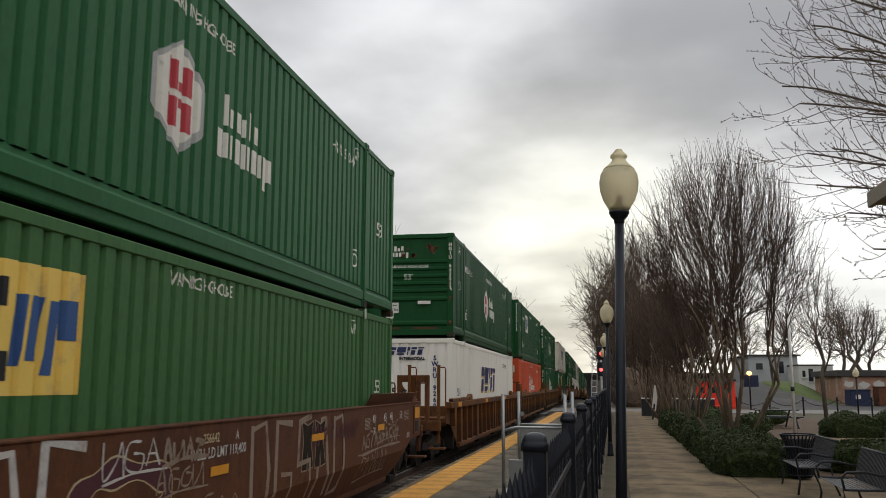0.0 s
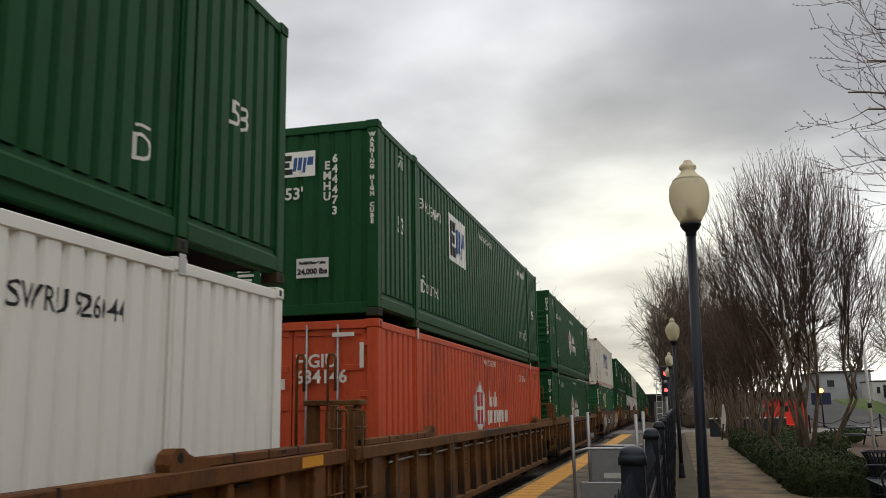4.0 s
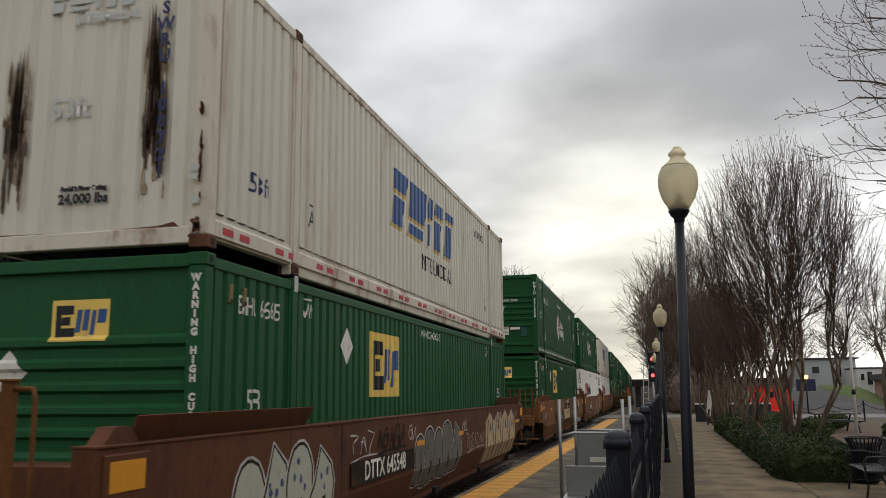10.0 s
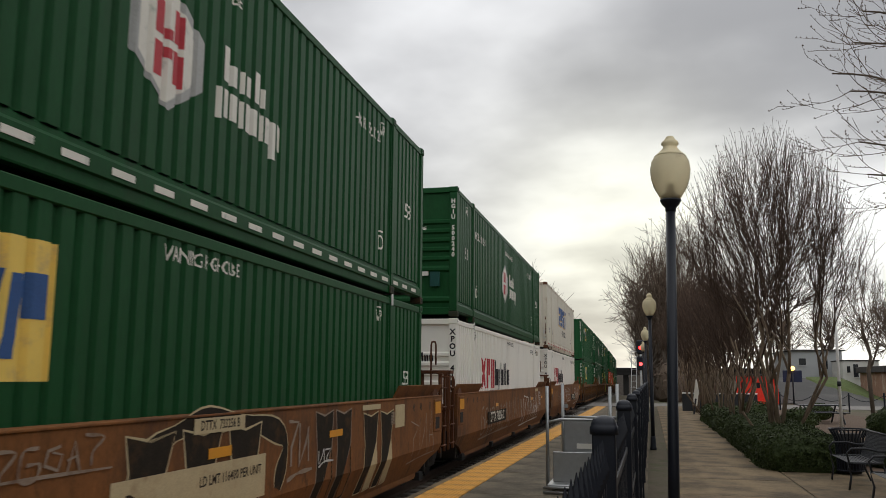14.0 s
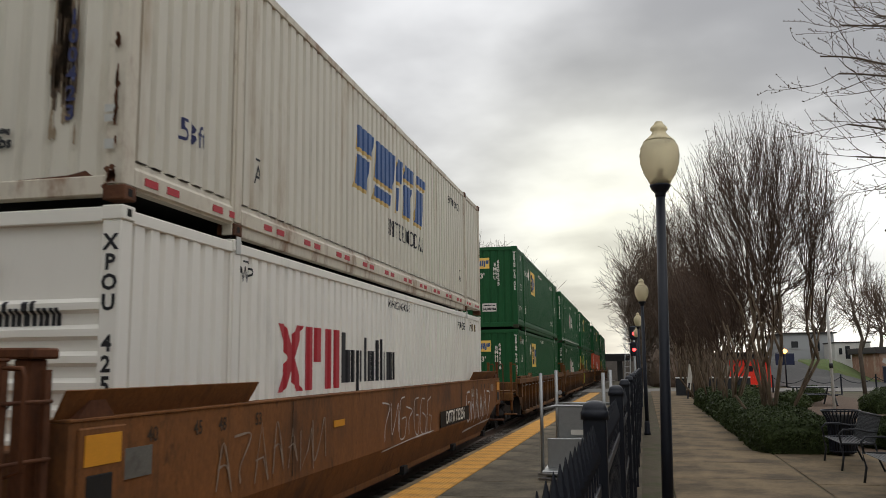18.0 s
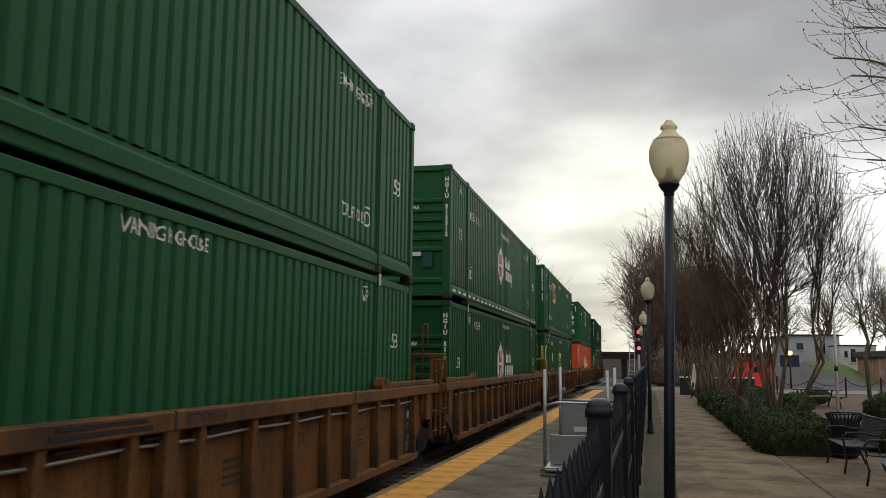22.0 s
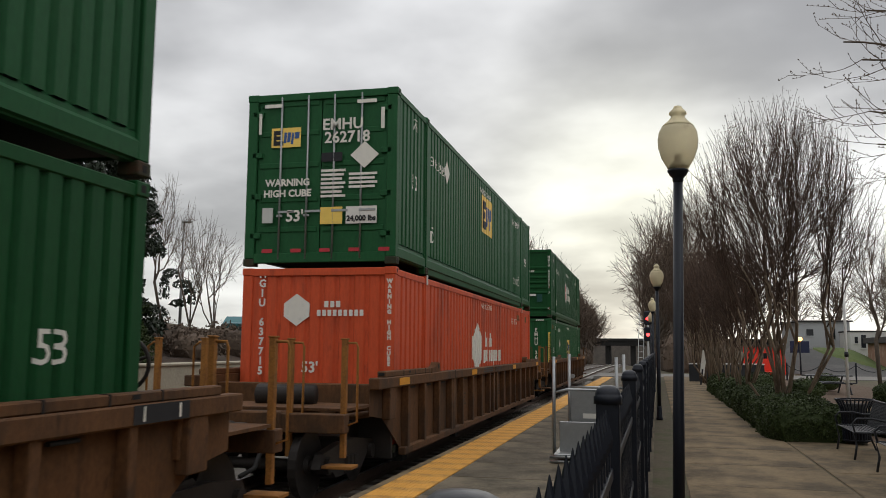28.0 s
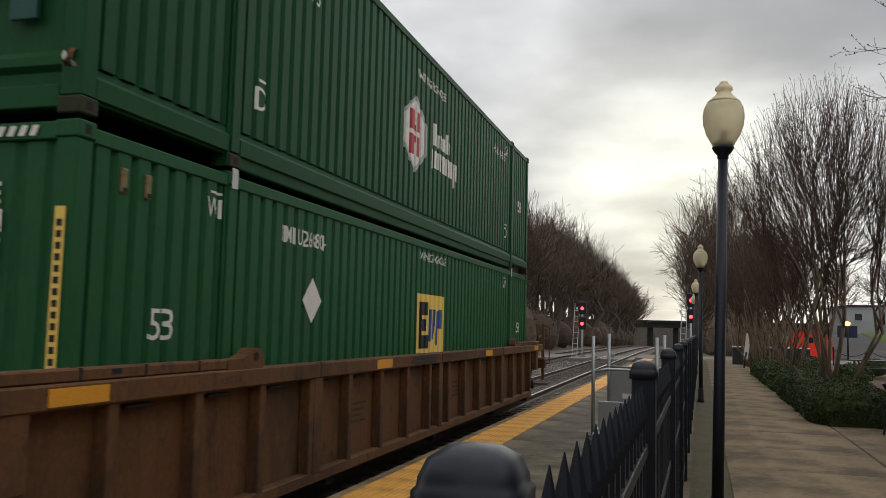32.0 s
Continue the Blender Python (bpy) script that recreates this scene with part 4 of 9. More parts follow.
# ---- well cars ----
def truck_parts(ob, y):
    """A two-axle truck centred at y: wheels, axles, side frames, bolster."""
    for dy in (-0.89, 0.89):
        for sx in (-1, 1):
            m = pose(sx * 0.755, y + dy, 0.42, 0, 90, 0)
            put("wheel", cached("wheel", lambda: mesh_of(lathe([(0.10, -0.07), (0.40, -0.07), (0.42, -0.05), (0.425, 0.04), (0.455, 0.05), (0.455, 0.07), (0.36, 0.055), (0.12, 0.03), (0.10, 0.09)], 24), WHEEL, False)), ob, m=m)
        put("axle", cached("axle", lambda: mesh_of(tube(bmesh.new(), (-1.0, 0, 0.42), (1.0, 0, 0.42), 0.075, n=10), WHEEL, True)), ob, m=pose(0, y + dy, 0))
    for sx in (-1, 1):
        def frame_mesh():
            bm = bmesh.new()
            m = Matrix(((0, 0, sx * 1.0, sx * 0.94), (1, 0, 0, 0), (0, 1, 0, 0), (0, 0, 0, 1)))
            prism(bm, [(-1.12, 0.40), (-1.02, 0.58), (-0.35, 0.66), (0.35, 0.66), (1.02, 0.58), (1.12, 0.40), (0.78, 0.40), (0.52, 0.22), (-0.52, 0.22), (-0.78, 0.40)], 0.12, m)
            bmesh.ops.recalc_face_normals(bm, faces=bm.faces)
            for k in (-0.15, 0.0, 0.15):
                tube(bm, (sx * 1.07, k, 0.24), (sx * 1.07, k, 0.46), 0.055, n=8)
            for k in (-0.89, 0.89):
                tube(bm, (sx * 0.95, k, 0.42), (sx * 1.12, k, 0.42), 0.11, n=12)
            return mesh_of(bm, WHEEL)
        put("side_frame", cached(("sideframe", sx), frame_mesh), ob, m=pose(0, y, 0))
    put("bolster", cached("bolster", lambda: mesh_of(boxes((-1.0, 1.0, -0.2, 0.2, 0.45, 0.72), bevel=0.03), WHEEL)), ob, m=pose(0, y, 0))


def ladder_post(ob, x, y, z0, z1, mat, loop=1):
    put("grab_post", cached(("gpost", z0, z1, mat.name), lambda: mesh_of(boxes((-0.035, 0.035, -0.04, 0.04, z0, z1), (-0.045, 0.045, -0.05, 0.05, z1 - 0.02, z1), bevel=0.006), mat)), ob, m=pose(x, y, 0))
    put("grab_loop", cached(("gloop", z0, z1, mat.name, loop), lambda: mesh_of(pipe([(0.03, 0, z1 - 0.06), (0.03 + 0.12 * loop, 0.02, z1 - 0.06), (0.17 * loop, 0.02, z1 - 0.12), (0.17 * loop, 0.02, z0 + 0.45), (0.03, 0, z0 + 0.40)], 0.016), mat, True)), ob, m=pose(x, y, 0))


def side_ladder(ob, x, y, z0, z1, mat):
    def lad():
        bm = bmesh.new()
        for dy in (-0.20, 0.20):
            box(bm, -0.02, 0.02, dy - 0.03, dy + 0.03, z0, z1)
        return mesh_of(bm, mat)
    l = put("ladder", cached(("lad", z0, z1, mat.name), lad), ob, m=pose(x, y, 0))
    z = z0 + 0.12
    while z < z1:
        put("rung", cached(("rung", mat.name), lambda: mesh_of(tube(bmesh.new(), (0.03, -0.22, 0), (0.03, 0.22, 0), 0.014, n=6), mat, True)), l, m=pose(0, 0, z))
        z += 0.36


def coupler(ob, y, sy):
    put("coupler", cached(("coupler", sy), lambda: mesh_of(boxes((-0.14, 0.14, 0 if sy > 0 else -0.75, 0.75 if sy > 0 else 0, 0.72, 0.98), (-0.20, 0.20, sy * 0.62 - 0.14, sy * 0.62 + 0.14, 0.66, 1.04), bevel=0.03), WHEEL)), ob, m=pose(0, y, 0))
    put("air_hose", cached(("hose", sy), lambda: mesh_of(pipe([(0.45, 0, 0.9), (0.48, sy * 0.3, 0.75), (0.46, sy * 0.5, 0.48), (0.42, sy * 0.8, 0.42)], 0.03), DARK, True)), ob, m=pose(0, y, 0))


def car_end(ob, y, sy, paint, accent, joint, brake, top=2.06, rear_top=2.06):
    """Everything past the well at one end: y is the box end, sy points outwards."""
    reach = 1.36 if joint else 2.55
    lo, hi = min(sy * 0.5, sy * reach), max(sy * 0.5, sy * reach)
    put("end_platform", cached(("deck", sy, joint, paint.name), lambda: mesh_of(boxes((-1.28, 1.28, min(0, sy * 0.42), max(0, sy * 0.42), 0.95, 1.38), bevel=0.02), paint)), ob, m=pose(0, y, 0))
    put("draft_sill", cached(("sillc", sy, joint, paint.name), lambda: mesh_of(boxes((-0.55, 0.55, lo, hi, 0.82, 1.12), bevel=0.02), paint)), ob, m=pose(0, y, 0))
    put("cross_beam", cached(("xbeam", sy, paint.name), lambda: mesh_of(boxes((-1.42, 1.42, min(sy * 0.42, sy * 0.62), max(sy * 0.42, sy * 0.62), 1.02, 1.40), bevel=0.015), paint)), ob, m=pose(0, y, 0))
    if not joint:
        put("end_beam", cached(("ebeam", sy, paint.name), lambda: mesh_of(boxes((-1.40, 1.40, min(sy * 2.30, sy * 2.52), max(sy * 2.30, sy * 2.52), 0.86, 1.10), bevel=0.012), paint)), ob, m=pose(0, y, 0))
        put("walkway", cached(("ewalk", sy, paint.name), lambda: mesh_of(boxes((-1.36, 1.36, min(sy * 1.25, sy * 2.30), max(sy * 1.25, sy * 2.30), 1.125, 1.16)), paint)), ob, m=pose(0, y, 0))
    else:
        put("joint_casting", cached(("jcast", sy, paint.name), lambda: mesh_of(boxes((-0.30, 0.30, min(sy * 0.5, sy * 1.5), max(sy * 0.5, sy * 1.5), 0.55, 0.815), bevel=0.02), paint)), ob, m=pose(0, y, 0))
    for sx in (-1, 1):
        put("end_brace", cached(("brace", sx, sy, joint, paint.name), lambda: mesh_of(pipe([(sx * 1.30, sy * 0.55, 1.0), (sx * 0.55, sy * min(reach, 2.2), 0.92)], 0.05), paint, True)), ob, m=pose(0, y, 0))
    if joint:
        side_ladder(ob, 1.43, y + sy * 1.15, 0.55, 1.95, accent)
        ladder_post(ob, 1.36, y + sy * 1.30, 0.9, 2.02, accent)
        if sy < 0:
            for x in (0.69, 1.25):
                put("stand_post", cached(("spst", accent.name), lambda: mesh_of(boxes((-0.06, 0.06, -0.09, 0.09, 1.1, 2.02), bevel=0.012), accent)), ob, m=pose(x + 0.06, y - 0.95, 0))
            put("stand_top", cached(("stop2", accent.name), lambda: mesh_of(boxes((0.66, 1.42, -0.14, 0.14, 2.02, 2.09), bevel=0.012), accent)), ob, m=pose(0, y - 0.95, 0))
            for x in (0.60, 1.02):
                put("grab_loop", cached(("tall loop", accent.name), lambda: mesh_of(pipe([(0, 0, 1.1), (0, 0, 2.60), (0.02, 0, 2.66), (0.08, 0, 2.66), (0.10, 0, 2.60), (0.10, 0, 2.2)], 0.02), accent, True)), ob, m=pose(x, y - 1.15, 0))
    else:
        for x, dy in ((1.34, 2.35), (0.62, 2.40), (-0.62, 2.40), (-1.34, 2.35)):
            ladder_post(ob, x, y + sy * dy, 0.55, top, accent, 1 if x > 0 else -1)
        put("step", cached(("step", accent.name), lambda: mesh_of(boxes((-0.30, 0.10, -0.14, 0.14, 0.42, 0.46), bevel=0.006), accent)), ob, m=pose(1.40, y + sy * 2.35, 0))
        coupler(ob, y + sy * 2.55, sy)
        if brake:
            put("brake_wheel", cached(("brake", sy), lambda: mesh_of(ring_mesh(0.28, 0.024), WHEEL, True)), ob, m=pose(-0.35, y + sy * 2.30, 1.75, 90, 0, 0))
            put("brake_housing", cached("brakebox", lambda: mesh_of(boxes((-0.16, 0.16, -0.10, 0.10, 1.1, 1.95), bevel=0.03), WHEEL)), ob, m=pose(-0.35, y + sy * 2.16, 0))
        put("air_cylinder", cached("cylinder", lambda: mesh_of(tube(bmesh.new(), (-0.42, 0, 1.28), (0.42, 0, 1.28), 0.15, n=16), WHEEL, True)), ob, m=pose(0.2, y + sy * 1.55, 0))
    truck_parts_at = y + sy * (1.52 if joint else 1.30)
    return truck_parts_at


def ring_mesh(r, t, n=28):
    bm = bmesh.new()
    pts = [Vector((math.cos(i * math.tau / n) * r, math.sin(i * math.tau / n) * r, 0)) for i in range(n + 1)]
    pipe(pts, t, 6, bm)
    for a in (0.3, 0.3 + math.tau / 3, 0.3 + 2 * math.tau / 3):
        tube(bm, (0, 0, 0), (math.cos(a) * r, math.sin(a) * r, 0), t * 0.8, n=6)
    return bm


CHORD_TOP = 1.52


def car_text(ob, words, u, v, size, mat, x=1.502, squeeze=0.9, bold=0.004):
    def make():
        bm = text_bm(words, size, bold, squeeze=squeeze)
        bmesh.ops.transform(bm, matrix=Matrix.Translation((x, u, v)) @ SIDE, verts=bm.verts)
        return mesh_of(bm, mat)
    put("lettering", cached(("ct", words, u, v, size, mat.name, x), make), ob)


def patch(name, ob, u0, u1, v0, v1, mat, x=1.5, t=0.005):
    put(name, cached(("patch", name, u0, u1, v0, v1, mat.name, x), lambda: mesh_of(boxes((x, x + t, u0, u1, v0, v1)), mat)), ob)


def well_floor(ob):
    for y0 in (-0.22, LENGTH + 0.14):
        put("bulkhead", cached(("bulk", y0), lambda: mesh_of(boxes((-1.34, 1.34, y0, y0 + 0.08, 0.28, 1.12), bevel=0.01), WHEEL)), ob)
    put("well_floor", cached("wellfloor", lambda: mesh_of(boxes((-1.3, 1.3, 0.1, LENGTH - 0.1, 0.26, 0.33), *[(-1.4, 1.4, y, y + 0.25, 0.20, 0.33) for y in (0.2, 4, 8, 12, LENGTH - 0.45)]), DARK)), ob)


def ribbed_car(paint, accent, joints, number, label, dark_end=False, tall=False):
    ob = thing("well_car", label, "railway wagon", group="well cars of the train")
    well_floor(ob)
    e = 1.38
    for sx in (-1, 1):
        def web():
            bm = bmesh.new()
            m = Matrix(((0, 0, sx, sx * 1.350), (1, 0, 0, 0), (0, 1, 0, 0), (0, 0, 0, 1)))
            prism(bm, [(-e, 1.0), (-0.75, 0.92), (0.25, 0.36), (LENGTH - 0.25, 0.36), (LENGTH + 0.75, 0.92), (LENGTH + e, 1.0), (LENGTH + e, 1.37), (-e, 1.37)], 0.012, m)
            bmesh.ops.recalc_face_normals(bm, faces=bm.faces)
            return mesh_of(bm, paint)
        put("side_web", cached(("web", paint.name, sx), web), ob)
        put("top_chord", cached(("chord", paint.name, sx), lambda: mesh_of(boxes((sx * 1.345, sx * 1.50, -e, LENGTH + e, 1.36, CHORD_TOP), bevel=0.014), paint)), ob)
        for i in range(15):
            u = 0.30 + (i + 0.16) * (LENGTH - 0.6) / 15
            put("grab_iron", cached(("grabiron", sx), lambda: mesh_of(boxes((sx * 1.40, sx * 1.45, 0, 0.30, 1.305, 1.335), bevel=0.006), DARK)), ob, m=pose(0, u, 0))
        if paint is OCHRE:
            put("brake_pipe", cached(("bpipe", sx), lambda: mesh_of(pipe([(sx * 1.415, 0.1 + k * 1.06, 1.25 + 0.02 * (k % 2)) for k in range(16)], 0.016, 6), STEEL, True)), ob)
        for u in (3.55, 8.077, 12.6):
            put("chord_joint", cached(("cjoint", sx), lambda: mesh_of(boxes((sx * 1.44, sx * 1.5035, -0.012, 0.012, 1.362, CHORD_TOP + 0.002)), DARK)), ob, m=pose(0, u, 0))
            put("wide_post", cached(("wpost", paint.name, sx), lambda: mesh_of(boxes((sx * 1.36, sx * 1.486, -0.10, 0.10, 0.40, 1.37), bevel=0.010), paint)), ob, m=pose(0, u, 0))
        put("bottom_sill", cached(("bsill", paint.name, sx), lambda: mesh_of(boxes((sx * 1.36, sx * 1.475, 0.1, LENGTH - 0.1, 0.30, 0.42), bevel=0.012), paint)), ob)
        for i in range(16):
            u = 0.30 + i * (LENGTH - 0.6) / 15
            put("side_post", cached(("spost", paint.name, sx), lambda: mesh_of(boxes((sx * 1.36, sx * 1.476, -0.055, 0.055, 0.40, 1.37), bevel=0.010), paint)), ob, m=pose(0, u, 0))
        for u in (-0.62, LENGTH + 0.62):
            put("end_post", cached(("epost", paint.name, sx), lambda: mesh_of(boxes((sx * 1.36, sx * 1.484, -0.16, 0.16, 0.90, 1.37), bevel=0.012), paint)), ob, m=pose(0, u, 0))
        for u, du in ((-1.0, 1), (LENGTH + 1.0, -1)):
            guide = put("container_guide", cached(("guide", paint.name, sx, du), lambda: mesh_of(boxes((sx * 1.35, sx * 1.478, min(0, du * 2.75), max(0, du * 2.75), CHORD_TOP, CHORD_TOP + 0.085), bevel=0.012), paint)), ob, m=pose(0, u, 0))
            for k in (0.95, 1.62, 2.30):
                put("seam", cached(("gseam", sx), lambda: mesh_of(boxes((sx * 1.40, sx * 1.4815, -0.012, 0.012, CHORD_TOP + 0.004, CHORD_TOP + 0.088)), DARK)), guide, m=pose(0, du * k, 0))
            # slot, hollow end and eye are dark blocks painted as shaded holes
            put("slot", cached(("gslot", sx), lambda: mesh_of(boxes((sx * 1.40, sx * 1.4805, -0.05, 0.05, CHORD_TOP + 0.035, CHORD_TOP + 0.07)), DARK)), guide, m=pose(0, du * 1.30, 0))
            put("open_end", cached(("gopen", sx), lambda: mesh_of(boxes((sx * 1.37, sx * 1.460, -0.003, 0.003, CHORD_TOP + 0.018, CHORD_TOP + 0.068)), DARK)), guide, m=pose(0, 0, 0))
            bm_key = ("lug", paint.name, sx)
            lug = put("lock_lug", cached(bm_key + (du,), lambda: mesh_of(prism(bmesh.new(), [(-0.34, 0), (0.26, 0), (0.28, 0.07), (0.25, 0.14), (0.18, 0.18), (0.08, 0.18), (0.0, 0.13), (-0.10, 0.10), (-0.34, 0.09)], sx * 0.13, Matrix(((0, 0, 1, sx * 1.36), (du, 0, 0, 0), (0, 1, 0, CHORD_TOP - 0.01), (0, 0, 0, 1)))), paint)), ob, m=pose(0, u + du * 3.05, 0))
            put("lug_eye", cached(("lugeye", sx, du), lambda: mesh_of(lathe([(0.005, 0), (0.04, 0), (0.04, 0.006), (0.005, 0.006)], 12, m=pose(sx * 1.488, du * 0.13, CHORD_TOP + 0.10, 0, 90, 0)), DARK)), lug)
    for sy, y, joint in ((-1, 0.0, joints[0]), (1, LENGTH, joints[1])):
        at = car_end(ob, y, sy, paint, accent, joint, sy > 0, 2.44 if tall else 2.06)
        if not (joint and sy > 0):
            truck_parts(ob, at)
    if tall:
        def stand():
            bm = boxes((0.30, 1.10, -0.06, 0.06, 2.02, 2.19), *[(x, x + 0.11, -0.05, 0.05, 1.1, 2.03) for x in (0.30, 0.645, 0.99)], bevel=0.008)
            for x in (0.41, 0.755):
                for k in range(5):
                    a = k * math.pi / 10
                    box(bm, x, x + 0.235 * (1 - math.sin(a + 0.3)) * 0.5, -0.04, 0.04, 1.82 + 0.04 * k, 1.862 + 0.04 * k)
            return mesh_of(bm, paint)
        put("end_stand", cached("endstand", stand), ob, m=pose(0, -2.30, 0))
    if dark_end:
        for u, big, j in ((0.12, "25T", joints[0]), (LENGTH - 0.62, "53", joints[1])):
            if not j:
                continue
            patch("data_panel", ob, u, u + 0.62, 0.43, 1.19, INK, 1.363)
            car_text(ob, big, u + 0.31, 0.64, 0.21, LETTER, 1.370, 0.85)
            car_text(ob, "48", u + 0.40, 1.10, 0.10, LETTER, 1.370, 0.85)
            for w, v, size in (("20", 1.14, 0.13), ("40", 0.97, 0.13), ("53", 0.68, 0.25)):
                car_text(ob, w, u - 0.22 if u > 8 else u + 0.86, v, size, INK, 1.364, 0.85)
            for k in range(6):
                patch("lettering_block", ob, u + 0.10, u + 0.50 - 0.06 * (k % 3), 0.60 - k * 0.026, 0.612 - k * 0.026, SPRAY["pale"], 1.3685)
            put("panel_ring", cached(("pring", u), lambda: mesh_of(ring_mesh(0.055, 0.007, 16), LETTER, True)), ob, m=pose(1.371, u + 0.2, 1.05, 0, 90, 0))
            for k in range(3):
                patch("lettering_block", ob, u + 0.12, u + 0.42 - 0.05 * k, 0.90 - k * 0.045, 0.915 - k * 0.045, SPRAY["pale"], 1.3685)
        for u in () if paint is OCHRE else (-0.42, LENGTH - 0.36):
            patch("chord_band", ob, u, u + 0.78, 1.372, 1.512, INK, 1.5005, 0.003)
            for k in (0.12, 0.62):
                patch("band_mark", ob, u + k, u + k + 0.03, 1.39, 1.50, LETTER, 1.5038, 0.002)
    for u in () if paint is OCHRE else (5.2, 11.0) if dark_end else (-0.35, 5.2, 11.0, LENGTH + 0.1):
        patch("reflector", ob, u, u + 0.55, 1.385, 1.495, AMBER)
    car_text(ob, number, 8.6, 1.44, 0.115, INK)
    for k in range(2):
        patch("lettering_block", ob, 6.55 + 0.06 * k, 7.75 - 0.08 * k, 1.405 + k * 0.055, 1.435 + k * 0.055, INK)
    if not tall:
        car_text(ob, "ASCC 3-8", 1.75, 1.435, 0.085, SPRAY["smoke"], 1.502, 0.9, 0.0)
    a, b = (number.split(" ") + [""])[:2]
    car_text(ob, a, 10.95, 1.02, 0.24, SPRAY["smoke"], 1.364, 0.8)
    car_text(ob, b, 11.95, 1.02, 0.24, SPRAY["smoke"], 1.364, 0.8)
    for u in (9.2, 13.0, 4.7):
        for k in range(4):
            patch("lettering_block", ob, u, u + 0.5 - 0.07 * (k % 3), 0.98 - k * 0.07, 1.01 - k * 0.07, SPRAY["smoke"], 1.3625)
    return ob


def smooth_line(pts, steps=6):
    """A curve through the points."""
    if len(pts) < 3:
        return [Vector(p) for p in pts]
    q = [Vector(p) for p in pts]
    q = [q[0] * 2 - q[1]] + q + [q[-1] * 2 - q[-2]]
    out = []
    for i in range(1, len(q) - 2):
        p0, p1, p2, p3 = q[i - 1:i + 3]
        for k in range(steps):
            t = k / steps
            out.append(0.5 * (2 * p1 + (p2 - p0) * t + (2 * p0 - 5 * p1 + 4 * p2 - p3) * t * t + (3 * p1 - p0 - 3 * p2 + p3) * t ** 3))
    return out + [q[-2]]


def ribbon(pts, width):
    """Flat quads along a line of points."""
    n, quads, last = len(pts) - 1, [], None
    for i, p in enumerate(pts):
        d = (pts[min(i + 1, n)] - pts[max(i - 1, 0)])
        d = d.normalized() if d.length > 1e-6 else Vector((1, 0))
        w = width * (0.75 + 0.25 * math.sin(i * 0.9))
        pair = ((p.x - d.y * w, p.y + d.x * w), (p.x + d.y * w, p.y - d.x * w))
        if last:
            quads.append([last[0], last[1], pair[1], pair[0]])
        last = pair
    return quads


def grown(poly, d):
    """The outline pushed outwards by d."""
    n, out = len(poly), []
    area = sum(poly[i][0] * poly[(i + 1) % n][1] - poly[(i + 1) % n][0] * poly[i][1] for i in range(n))
    sgn = 1 if area > 0 else -1
    for i in range(n):
        a, b, c = Vector(poly[i - 1]), Vector(poly[i]), Vector(poly[(i + 1) % n])
        e, f = (b - a).normalized(), (c - b).normalized()
        m = Vector((e.y + f.y, -e.x - f.x)) * sgn
        m = m.normalized() if m.length > 1e-4 else Vector((e.y, -e.x)) * sgn
        out.append(tuple(b + m * d))
    return out


SPRAY = {
    "white": material("white spray paint", (0.50, 0.48, 0.45), 0.7, vary=0.2, scale=8, stain=(0.20, 0.14, 0.10), stain_amount=0.45, stain_scale=5, bump=0),
    "pale": material("thin pale spray paint", (0.26, 0.20, 0.15), 0.7, vary=0.25, scale=8, stain=(0.12, 0.06, 0.035), stain_amount=0.5, stain_scale=4, bump=0),
    "cream": material("cream paint", (0.46, 0.37, 0.22), 0.7, vary=0.15, scale=6, stain=(0.28, 0.19, 0.10), stain_amount=0.35, stain_scale=3, bump=0),
    "grey": material("grey spray paint", (0.13, 0.125, 0.11), 0.7, vary=0.2, scale=6, stain=(0.07, 0.06, 0.05), stain_amount=0.4, stain_scale=3, bump=0),
    "blue": material("blue spray paint", (0.055, 0.075, 0.17), 0.7, vary=0.2, scale=8, bump=0),
    "mint": material("milky green spray paint", (0.40, 0.42, 0.34), 0.7, vary=0.15, scale=8, stain=(0.30, 0.24, 0.16), stain_amount=0.3, stain_scale=4, bump=0),
    "sky": material("pale blue spray paint", (0.30, 0.36, 0.34), 0.7, vary=0.15, scale=8, bump=0),
    "black": material("black spray paint", (0.024, 0.019, 0.014), 0.85, vary=0.3, scale=8, stain=(0.07, 0.038, 0.018), stain_amount=0.4, stain_scale=4, bump=0, spec=0.1),
    "plum": material("plum spray paint", (0.075, 0.022, 0.030), 0.7, vary=0.2, scale=8, bump=0),
    "salmon": material("salmon spray paint", (0.45, 0.13, 0.07), 0.7, vary=0.2, scale=8, bump=0),
    "smoke": material("faint dark stencil", (0.045, 0.028, 0.016), 0.8, vary=0.3, scale=12, bump=0),
}


def plate_x(z):
    """The side plate leans in below."""
    return 1.50 if z > 0.75 else 1.50 - 0.20 * (0.75 - z) / 0.5


def on_plate(polys, mat, proud):
    """Flat paint on the side plate, folded where the plate leans in."""
    bm = flat_shape(polys)
    if min(v.co.y for v in bm.verts) < 0.75 < max(v.co.y for v in bm.verts):
        bmesh.ops.bisect_plane(bm, geom=bm.verts[:] + bm.edges[:] + bm.faces[:], dist=1e-5, plane_co=(0, 0.75, 0), plane_no=(0, 1, 0))
    for v in bm.verts:
        v.co = Vector((plate_x(v.co.y) + proud, v.co.x, v.co.y))
    return mesh_of(bm, mat)


